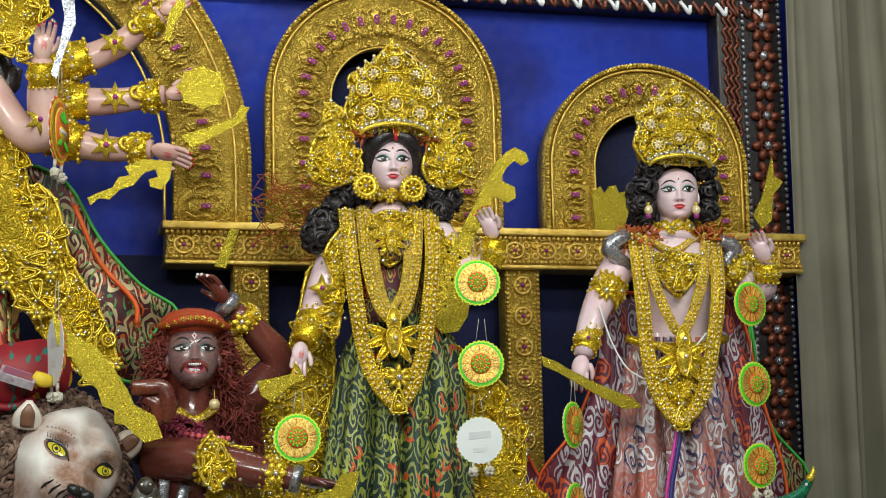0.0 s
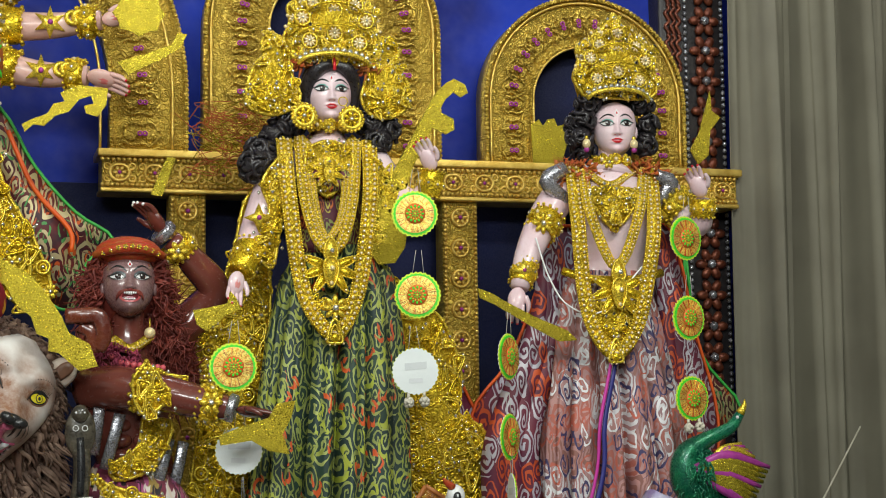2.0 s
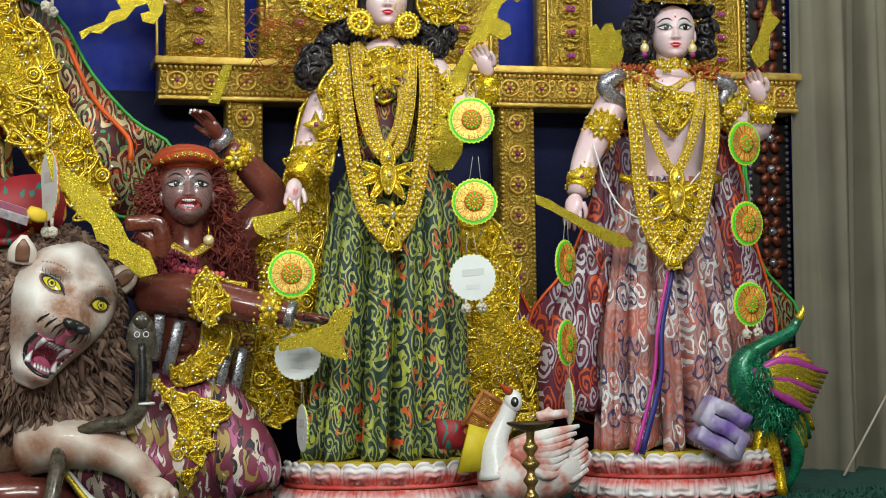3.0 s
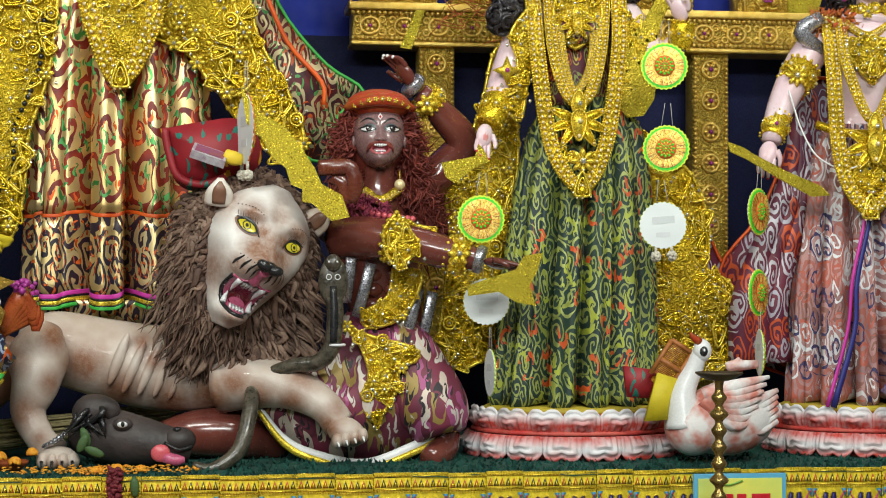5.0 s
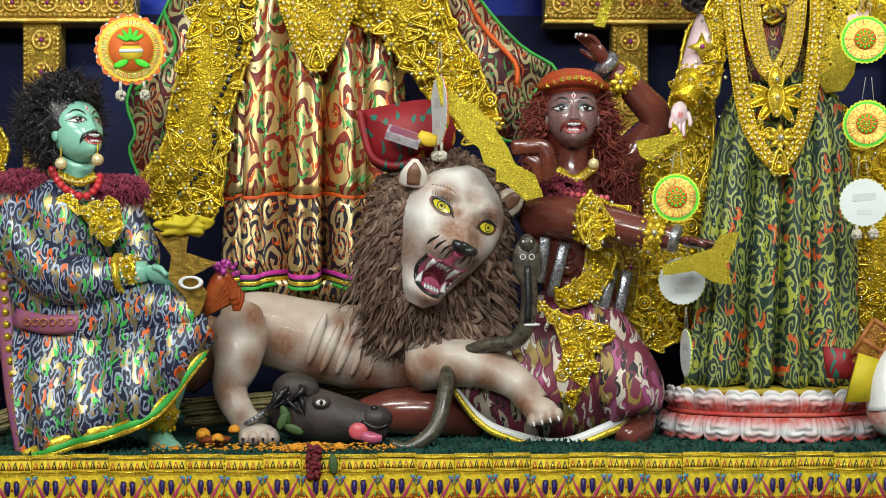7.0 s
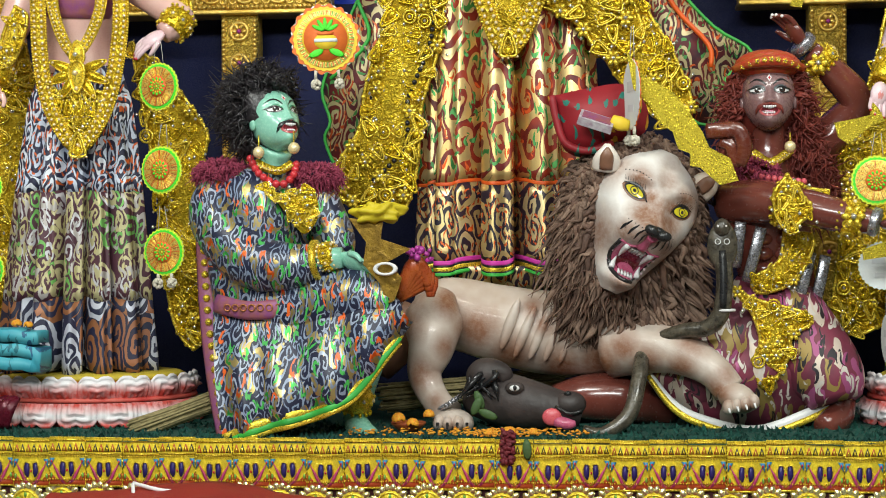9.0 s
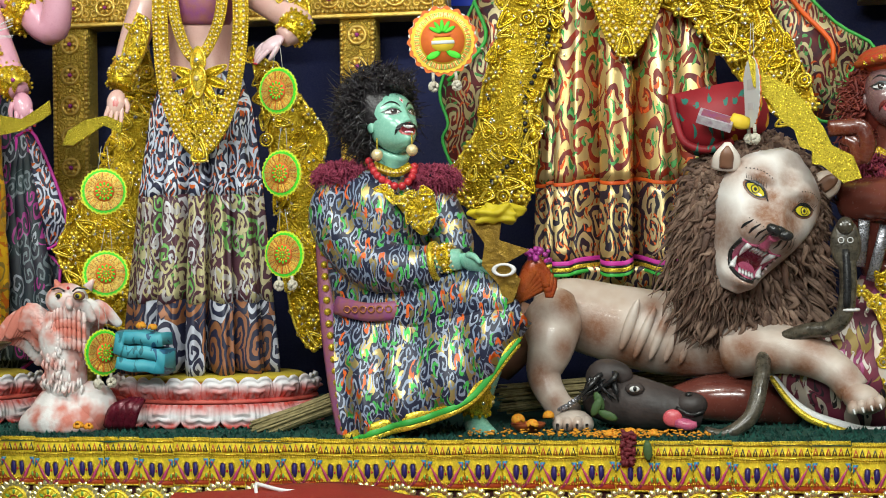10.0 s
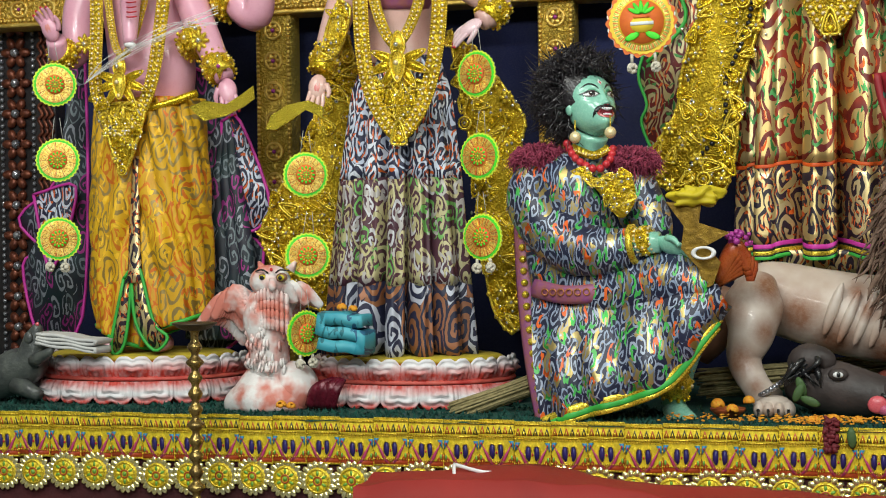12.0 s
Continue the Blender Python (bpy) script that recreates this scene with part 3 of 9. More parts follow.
# stage valance: printed panels side by side
F = Form()
w, zt, zb = 0.1135, STAGE + 0.002, STAGE - 0.098
y = FRONT
box(F, (0.0007, y - 0.004, zb), (w - 0.0007, y, zt), BROCADE, 0.001)
box(F, (0.002, y - 0.0055, zb + 0.004), (w - 0.002, y - 0.002, zb + 0.014), BRICKP, 0)
for i in range(6):
    x0 = 0.004 + i * 0.018
    F.slab([(x0, zt - 0.028), (x0 + 0.016, zt - 0.028), (x0 + 0.008, zt - 0.012)], y - 0.0062, 0.003, BLACK if i % 2 else BRICKP)
    F.slab([(x0 + 0.0034, zt - 0.027), (x0 + 0.0126, zt - 0.027), (x0 + 0.008, zt - 0.0175)], y - 0.0075, 0.003, GOLDL)
for zz in (zt - 0.006, zt - 0.033, zb + 0.003):
    F.tube([(0.001, y - 0.005, zz), (w - 0.001, y - 0.005, zz)], 0.0022, GOLDL, 6, 1)
for i in range(14):
    F.ball((0.005 + i * 0.008, y - 0.0055, zt - 0.037), 0.0024, GOLDL, 6, 4)
    F.ball((0.005 + i * 0.008, y - 0.0055, zt - 0.0005), 0.0022, GOLDL, 6, 4)
    F.ball((0.005 + i * 0.008, y - 0.007, zb + 0.016), 0.0022, GOLDL, 6, 4)
for i in range(10):
    F.ball((0.0, y - 0.005, zb + 0.006 + i * 0.0095), 0.0026, GOLDL, 6, 4)
for s in (-1, 1):
    cx = w / 2 + s * 0.011
    F.slab([(cx + s * 0.011 * math.sin(a) * (1.1 if a < 3.14 else 0.5) , zb + 0.037 + 0.016 * math.cos(a)) for a in np.linspace(0, 6.28, 14, endpoint=False)], y - 0.0066, 0.003, NAVY)
    F.slab([(w / 2 + s * (0.006 + 0.042 * k), zb + 0.006 + 0.046 * k ** 1.3 + 0.0045 * math.sin(3.14 * k) * q) for k, q in [(0, 0), (0.25, 1.3), (0.55, 1.5), (0.8, 1.2), (1, 0), (0.8, -1.2), (0.5, -1.6), (0.25, -1.2)]], y - 0.0072, 0.003, PINKP)
    F.tube([(w / 2, y - 0.007, zb + 0.01), (w / 2 + s * 0.022, y - 0.007, zb + 0.028), (w / 2 + s * 0.02, y - 0.007, zb + 0.05), (w / 2 + s * 0.006, y - 0.007, zb + 0.05), (w / 2 + s * 0.004, y - 0.007, zb + 0.042)], 0.0016, GOLDL, 5, 4)
    F.slab([(w / 2 + s * (w / 2 - 0.003), zb + 0.058), (w / 2 + s * (w / 2 - 0.018), zb + 0.058), (w / 2 + s * (w / 2 - 0.003), zb + 0.04)], y - 0.0068, 0.003, SKYP)
for s in (-1, 1):
    F.slab([(w / 2 + s * (w / 2 - 0.002), zb + 0.03), (w / 2 + s * (w / 2 - 0.002), zb + 0.014), (w / 2 + s * 0.03, zb + 0.014)], y - 0.0056, 0.002, BRICKP)
    F.ball((w / 2 + s * (w / 2 - 0.008), y - 0.0068, zb + 0.024), (0.0042, 0.002, 0.0055), GREENP, 7, 4)
    F.ball((w / 2 + s * (w / 2 - 0.009), y - 0.0085, zb + 0.052), (0.0028, 0.002, 0.0028), RED, 6, 4)
F.ball((w / 2, y - 0.007, zb + 0.034), 0.003, RED, 7, 4)
panel0 = F.object("valance_panel")
val = empty("valance", (0, 0, 0), "yellow brocade valance with printed hearts along the stage edge", "valance", kind="structure")
panel0.parent = val
PITCH = 0.0745
panel0.location = (-2.95, 0, 0)
panel0.scale = (PITCH / w, 1, 1)
for i in range(1, 79):
    o = panel0.copy()
    o.location = (-2.95 + i * PITCH, 0.002 * math.sin(i * 1.7), 0.0015 * math.sin(i * 2.3))
    scene.collection.objects.link(o)

# gilt rosettes that hang below the valance
F = Form()
PALEGOLD = plain("pale_gold_foil", (0.95, 0.88, 0.5), (0.85, 0.74, 0.28), 0.2, 0.85, 60, 0.3, 200)
cz = STAGE - 0.128
for i in range(18):
    a = 2 * math.pi * i / 18
    F.ball((0.033 * math.cos(a), y - 0.006, cz + 0.033 * math.sin(a)), (0.0105, 0.0035, 0.0066), PALEGOLD, 8, 4, Matrix.Rotation(-a, 3, "Y"))
F.slab([(0.027 * math.cos(a), cz + 0.027 * math.sin(a)) for a in np.linspace(0, 6.28, 24, endpoint=False)], y - 0.009, 0.006, BROCADE)
F.ring((0, y - 0.009, cz), 0.024, 0.0022, GOLDL, 24)
for i in range(12):
    a = 2 * math.pi * i / 12
    F.ball((0.016 * math.cos(a), y - 0.009, cz + 0.016 * math.sin(a)), (0.006, 0.0025, 0.0032), GREENP if i % 2 else BROCADE, 7, 4, Matrix.Rotation(-a, 3, "Y"))
F.ring((0, y - 0.01, cz), 0.0085, 0.0016, BRICKP, 16)
F.ball((0, y - 0.01, cz), (0.005, 0.003, 0.005), GREENP, 8, 5)
ros0 = F.object("rosette")
rosettes = empty("rosette_trim", (0, 0, 0), "gold paper rosettes hanging below the valance", "trim", kind="structure")
ros0.parent = rosettes
ros0.location = (-2.9, 0, 0)
for i in range(1, 50):
    o = ros0.copy()
    o.location = (-2.9 + i * 0.0735, 0.002 * math.sin(i * 2.1), 0.003 * math.sin(i * 1.3))
    scene.collection.objects.link(o)

# gilt beams, pillars and arches
YB = 4.1


def gem(F, x, z, y, s=1.0, turn=0.0):
    for k in (-0.5, 0.5):
        F.ring((x + k * 0.011 * s * math.cos(turn), y - 0.003, z + k * 0.011 * s * math.sin(turn)), 0.0045 * s, 0.0022 * s, PURPLE, 9, 5)


def beam(x0, x1, label):
    e = empty("gilt_beam", ((x0 + x1) / 2, YB, 2.08), label, "beam")
    F = Form()
    box(F, (x0, YB, 2.078), (x1, YB + 0.1, 2.172), GILT, 0.003)
    F.object("body", e)
    F = Form()
    box(F, (x0 - 0.012, YB - 0.016, 2.163), (x1 + 0.012, YB + 0.11, 2.183), GILTP, 0.004)
    box(F, (x0 - 0.004, YB - 0.008, 2.076), (x1 + 0.004, YB + 0.1, 2.088), GILTP, 0.004)
    F.object("cornice", e)
    F = Form()
    F.beads([(x0, YB - 0.006, 2.157), (x1, YB - 0.006, 2.157)], 0.006, GILTP, 2.2, 1)
    F.beads([(x0, YB - 0.006, 2.094), (x1, YB - 0.006, 2.094)], 0.0055, GILTP, 2.2, 1)
    F.object("bead_moulding", e)
    n = int((x1 - x0) / 0.082)
    for i in range(n):
        x = x0 + (i + 0.5) * (x1 - x0) / n
        F = Form()
        F.ring((x, YB - 0.002, 2.125), 0.024, 0.005, GILTP, 18, 6, squash=0.85)
        for s in (-1, 1):
            F.ring((x + s * 0.03, YB - 0.001, 2.14), 0.008, 0.003, GILTP, 10)
            F.ring((x + s * 0.03, YB - 0.001, 2.11), 0.008, 0.003, GILTP, 10)
        F.rosette((x, YB - 0.003, 2.125), 0.017, 6, GILTP, PURPLE, 0.5)
        F.object("rosette", e)


beam(0.358, 2.069, "carved gold-painted beam with magenta rosettes")
beam(-2.6, -0.654, "carved gold-painted beam with magenta rosettes")


def pillar(x0, x1):
    e = empty("gilt_pillar", ((x0 + x1) / 2, YB + 0.02, STAGE), "slim carved gold-painted pillar under the beam", "pillar", "pillars under the beams")
    F = Form()
    box(F, (x0, YB + 0.012, STAGE), (x1, YB + 0.08, 2.077), GILT, 0.003)
    F.object("shaft", e)
    for x in (x0 + 0.006, x1 - 0.006):
        F = Form()
        F.beads([(x, YB + 0.01, STAGE + 0.01), (x, YB + 0.01, 2.07)], 0.006, GILTP, 2.0, 1, 6, 4)
        F.object("bead_moulding", e)
    z = 2.035
    while z > STAGE + 0.3:
        F = Form()
        c = ((x0 + x1) / 2, YB + 0.01, z)
        F.ring(c, 0.022, 0.005, GILTP, 14)
        F.rosette(c, 0.02, 6, GILTP, PURPLE, 0.5)
        F.object("rosette", e)
        z -= 0.08


for a, b in ((0.525, 0.615), (1.231, 1.325), (-1.693, -1.595), (-0.928, -0.836)):
    pillar(a, b)


def arch(cx, zc, ro, ri, base, n, label, niche=True):
    e = empty("gilt_arch", (cx, YB + 0.02, base), label, "arch", "arches behind the idols")
    F = Form()
    angles = list(np.linspace(0, math.pi, 41))
    ring = [(cx + ro * math.cos(a), zc + ro * math.sin(a), cx + ri * math.cos(a), zc + ri * math.sin(a)) for a in angles]
    k = max(1, int((zc - base) / 0.04))
    down = [zc - (zc - base) * i / k for i in range(k, 0, -1)]
    path = [(cx + ro, z, cx + ri, z) for z in down] + ring + [(cx - ro, z, cx - ri, z) for z in reversed(down)]
    rows = []
    for xo, zo, xi, zi in path:
        row = [(xo, YB + 0.09, zo), (xo, YB + 0.004, zo)]
        for s in np.linspace(0.06, 0.94, 7):
            row.append((xo + (xi - xo) * s, YB + 0.016 - 0.012 * math.sin(math.pi * s), zo + (zi - zo) * s))
        row += [(xi, YB + 0.004, zi), (xi, YB + 0.09, zi)]
        rows.append(row)
    F.grid(rows, GILT)
    F.object("panel", e)
    # dark sheet added across the opening to imitate the shadow inside the arch
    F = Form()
    F.slab([(cx + (ri + 0.01) * math.cos(a), zc + (ri + 0.01) * math.sin(a)) for a in np.linspace(0, math.pi, 25)] + [(cx - ri - 0.01, base), (cx + ri + 0.01, base)], YB + 0.075, 0.006, SHADENAVY)
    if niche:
        F.object("backing", e, "added dark navy sheet imitating shade inside the arch")
    for which in (0, 2):
        F = Form()
        F.beads([(p[which], YB - 0.001, p[which + 1]) for p in path], 0.007 if which == 0 else 0.0055, GILT, 1.7, 2, 7, 5)
        F.tube([(p[which] + (cx - p[which]) * 0.045, YB + 0.002, p[which + 1] + (zc - p[which + 1]) * 0.045 * (1 if p[which + 1] > zc else 0)) for p in path[::2]], 0.004, GILTP, 5, 2)
        F.object("rope_trim", e)
    # petals with a magenta eye, all the way round
    L = np.r_[0, np.cumsum([math.dist(path[i][:2], path[i + 1][:2]) for i in range(len(path) - 1)])]
    t = ro - ri
    t *= 0.74
    for i in range(n):
        s = (i + 0.5) / n * L[-1]
        xo, zo, xi, zi = [np.interp(s, L, [p[j] for p in path]) for j in range(4)]
        ux, uz = (xo - xi) / (ro - ri), (zo - zi) / (ro - ri)
        mx, mz = xi + ux * (t * 0.5 + 0.01), zi + uz * (t * 0.5 + 0.01)
        F = Form()
        rot = Matrix.Rotation(-math.atan2(uz, ux), 3, "Y")
        wd = L[-1] / n * 0.36
        for sgn in (-1, 1):
            F.tube([(mx + ux * q * t - uz * sgn * r * wd, YB - 0.004, mz + uz * q * t + ux * sgn * r * wd) for q, r in ((-0.38, 0.5), (-0.2, 1.0), (0.0, 0.8), (0.14, 1.05), (0.3, 0.1))], 0.0032, GILT, 5, 3)
        F.ball((mx + ux * t * 0.12, YB - 0.003, mz + uz * t * 0.12), (t * 0.2, 0.0035, wd * 0.5), GILT, 9, 5, rot)
        F.ball((mx - ux * t * 0.22, YB - 0.002, mz - uz * t * 0.22), (t * 0.14, 0.003, wd * 0.6), GILT, 9, 5, rot)
        gem(F, mx - ux * t * 0.02, mz - uz * t * 0.02, YB - 0.011, 1.1, math.atan2(uz, ux))
        F.object("petal_relief", e)


arch(0.917, 2.815 - 0.305, 0.305, 0.15, 2.183, 26, "tall round gold-painted arch with petal relief")
arch(1.635, 2.637 - 0.283, 0.283, 0.158, 2.183, 20, "round gold-painted arch with petal relief")
XD = -0.192
arch(XD, 2.319, 0.564 - XD, 0.379 - XD, 2.183, 34, "wide gold-painted arch behind the central idol", False)

# dark carved frame round the panel
def carved_strip(name, x0, x1, z0, z1, pearl_xs, flowers):
    e = empty(name, ((x0 + x1) / 2, 4.2, z0), "black carved wooden frame with copper flowers and silver studs", "frame", kind="structure")
    F = Form()
    box(F, (x0, 4.2, z0), (x1, 4.3, z1), DARKWOOD, 0.006)
    F.object("board", e)
    for x in pearl_xs:
        F = Form()
        F.beads([(x, 4.196, z0), (x, 4.196, z1)], 0.0068, SILVER, 2.7, 1, 6, 4)
        F.object("stud_row", e)
    fx, wx = flowers
    z = z1 - 0.05
    while z > z0 + 0.04:
        F = Form()
        F.rosette((fx, 4.192, z), 0.046, 6, COPPER, SILVER, 0.4)
        F.ring((fx, 4.19, z), 0.021, 0.004, COPPER, 14)
        F.object("flower", e)
        F = Form()
        for s in (-1, 0, 1):
            F.tube([(wx + s * 0.016 + 0.007 * math.sin(q * 2.1), 4.195, z + 0.044 - q * 0.0125) for q in range(8)], 0.0055, COPPER, 5, 3)
        F.object("wave_carving", e)
        z -= 0.086


FX = 2.031
carved_strip("frame_east", 1.897, 2.095, STAGE, 3.1, (1.974, 2.085), (FX, 1.936))
carved_strip("frame_west", -2.528, -2.338, STAGE, 3.1, (-2.504, -2.405), (-2.457, -2.366))
F = Form()
zt = 2.823
e = empty("frame_top", (0, 4.2, zt), "black carved wooden frame along the top of the panel", "frame", kind="structure")
box(F, (-2.6, 4.2, zt), (1.912, 4.3, zt + 0.16), DARKWOOD, 0.006)
F.object("board", e)
for i in range(40):
    x = 0.6 + i * 0.036
    F = Form()
    F.tube([(x, 4.195, zt + 0.03), (x + 0.012, 4.19, zt + 0.012), (x + 0.024, 4.19, zt - 0.004), (x + 0.03, 4.195, zt + 0.02)], 0.006, COPPER if i % 3 else WHITE, 5, 3)
    F.object("wave_carving", e)

# curtain
F = Form()
rows = []
for j in range(13):
    z = 0.3 + 3.3 * j / 12
    rows.append([(2.06 + 2.0 * i / 200, 4.07 + 0.062 * math.sin(i * 0.42 + 0.4 * math.sin(z * 1.3)) + 0.024 * math.sin(i * 1.07 + z * 0.4) + 0.012 * math.sin(i * 1.9 + 0.8 * math.sin(z * 0.9 + i * 0.05)) + 0.01 * noise.noise((i * 0.08, z, 1)), z) for i in range(201)])
F.grid(rows, CURTAIN, closed=False)
o = F.object("curtain")
m = o.modifiers.new("cloth", "SOLIDIFY")
m.thickness = 0.003
tagged(o, "olive-grey pleated curtain hanging beside the frame", "curtain", kind="structure")

# thin pale rod leaning on the curtain
F = Form((2.1499, 3.9, 1.1728))
F.tube([(2.055, 3.86, 1.118), (2.3233, 3.93, 1.4794)], [0.0035, 0.0022], plain("pale_cane", (0.5, 0.46, 0.36), (0.4, 0.36, 0.28), 0.6), 8, 1)
tagged(F.object("cane_rod"), "thin pale cane rod leaning before the curtain", "rod")

# ---- tools for the clay idols ----
def band(F, a, b, r, mat, trim=None, n=14):
    """A bracelet from a to b round an arm of radius r."""
    a, b = Vector(a), Vector(b)
    F.tube([a, a.lerp(b, 0.12), a.lerp(b, 0.5), a.lerp(b, 0.88), b], [r * 0.96, r * 1.12, r * 1.16, r * 1.12, r * 0.96], mat, n, 2)
    if trim:
        d = (b - a).normalized()
        u = d.orthogonal().normalized()
        w = d.cross(u)
        for i in range(9):
            k = 2 * math.pi * i / 9
            n0 = u * math.cos(k) + w * math.sin(k)
            c = a.lerp(b, 0.5) + n0 * r * 1.16
            rot = Matrix((d, n0, d.cross(n0))).transposed()
            F.ball(c, (r * 0.42, r * 0.12, r * 0.36), ZARIB, 10, 5, rot)
            F.ball(c + n0 * r * 0.1, r * 0.15, GEM if i % 2 else PEARL, 6, 4)
            for m in range(6):
                F.ball(c + (d * math.cos(m * 1.047) + d.cross(n0) * math.sin(m * 1.047)) * r * 0.32 + n0 * r * 0.07, r * 0.075, GOLDL, 5, 3)
        for q in (a, b):
            for i in range(14):
                k = 2 * math.pi * i / 14
                F.ball(q + (u * math.cos(k) + w * math.sin(k)) * r * 1.12, r * 0.13, trim, 6, 4)


def star(F, c, r, mat, core, points=6):
    """A pointed appliqué star with a stone in it."""
    c = Vector(c)
    out = [(c.x + r * (1 if i % 2 == 0 else 0.42) * math.sin(math.pi * i / points), c.z + r * (1 if i % 2 == 0 else 0.42) * math.cos(math.pi * i / points)) for i in range(2 * points)]
    F.slab(out, c.y, 0.004, mat, bow=0.006)
    F.ball(c + Vector((0, -0.005, 0)), r * 0.17, core, 8, 5)


def hand(F, wrist, way, palm, size, skin, nail=None, curl=0.35, thumb=1, inner=None):
    """way: where the fingers point; palm: where the palm faces."""
    d, n = Vector(way).normalized(), Vector(palm).normalized()
    n = (n - d * n.dot(d)).normalized()
    w = d.cross(n) * thumb
    o, L = Vector(wrist), size
    rot = Matrix((w, n, d)).transposed()
    F.ball(o + d * 0.27 * L, (0.23 * L, 0.12 * L, 0.32 * L), skin, 12, 8, rot)
    if inner:
        F.ball(o + d * 0.3 * L + n * 0.035 * L, (0.15 * L, 0.09 * L, 0.2 * L), inner, 10, 6, rot)
    for i, (k, ln) in enumerate(((-0.17, 0.42), (-0.06, 0.5), (0.06, 0.48), (0.16, 0.38))):
        b = o + d * 0.5 * L + w * k * L
        c = curl * (0.8 + 0.15 * i)
        m = b + d * ln * 0.5 * L * (1 - 0.3 * c) + n * ln * 0.35 * c * L + w * k * 0.15 * L
        t = m + d * ln * 0.5 * L * (1 - 1.1 * c) + n * ln * 0.6 * c * L
        F.tube([b - d * 0.08 * L, b, m, t], [0.062 * L, 0.062 * L, 0.055 * L, 0.034 * L], skin, 7, 3)
        if nail:
            F.ball(t - n * 0.01 * L, 0.04 * L, nail, 6, 4)
    b = o + d * 0.18 * L - w * 0.2 * L
    F.tube([b, b + d * 0.18 * L - w * 0.1 * L + n * 0.05 * L, b + d * 0.36 * L - w * 0.1 * L + n * 0.14 * L], [0.075 * L, 0.065 * L, 0.04 * L], skin, 7, 3)


def tapped(z, zs, vs):
    """A softened profile: the mean of five readings about z."""
    return float(np.mean(np.interp(np.array([z - 0.1, z - 0.05, z, z + 0.05, z + 0.1]), zs, vs)))


def mound(a, b):
    return math.exp(-a * a - b * b)


HEAD_Z = (-1.16, -1.1, -1.0, -0.8, -0.5, -0.1, 0.3, 0.7, 1.0, 1.2, 1.3)
HEAD_W = (0.1, 0.3, 0.45, 0.66, 0.84, 0.95, 0.98, 0.93, 0.76, 0.46, 0.1)
HEAD_D = (0.55, 0.7, 0.8, 0.87, 0.91, 0.94, 0.93, 0.88, 0.72, 0.45, 0.1)


class Mask:
    """A painted front: a smooth height over x and z, on which patches, strokes and tubes are laid."""

    def __init__(self, F, M, scale, height):
        self.F, self.M, self.s, self.h = F, M, scale, height

    def at(self, x, z, lift=0.0):
        return self.M @ Vector((x, self.h(x, z) - lift, z))

    def patch(self, pts, mat, lift):
        n = len(pts)
        cx, cz = sum(p[0] for p in pts) / n, sum(p[1] for p in pts) / n
        verts = [self.at(cx, cz, lift)]
        for k in (0.35, 0.7, 1.0):
            verts += [self.at(cx + (x - cx) * k, cz + (z - cz) * k, lift) for x, z in pts]
        faces = [(0, 1 + i, 1 + (i + 1) % n) for i in range(n)]
        for r in (0, 1):
            faces += [(1 + r * n + i, 1 + (r + 1) * n + i, 1 + (r + 1) * n + (i + 1) % n, 1 + r * n + (i + 1) % n) for i in range(n)]
        self.F.put(verts, faces, mat)

    def stroke(self, pts, mat, lift, steps=6):
        """pts: (x, z, half-width)."""
        q = spline(pts, steps)
        d = np.gradient(q[:, :2], axis=0)
        d /= np.linalg.norm(d, axis=1, keepdims=True) + 1e-9
        rows = [[self.at(x - e * dz * w, z + e * dx * w, lift) for e in (-1, 0, 1)] for (x, z, w), (dx, dz) in zip(q, d)]
        self.F.grid(rows, mat, closed=False)

    def tube(self, pts, rad, mat, lift=0.0, n=6, steps=4):
        self.F.tube([self.at(x, z, lift) for x, z in pts], [r * self.s for r in rad], mat, n, steps)


def almond(cx, cz, hw, hh, tilt=0.0, n=24):
    out = []
    for i in range(n):
        a = 2 * math.pi * i / n
        x, z = hw * math.cos(a), hh * math.copysign(abs(math.sin(a)) ** 1.25, math.sin(a))
        out.append((cx + x * math.cos(tilt) - z * math.sin(tilt), cz + x * math.sin(tilt) + z * math.cos(tilt)))
    return out


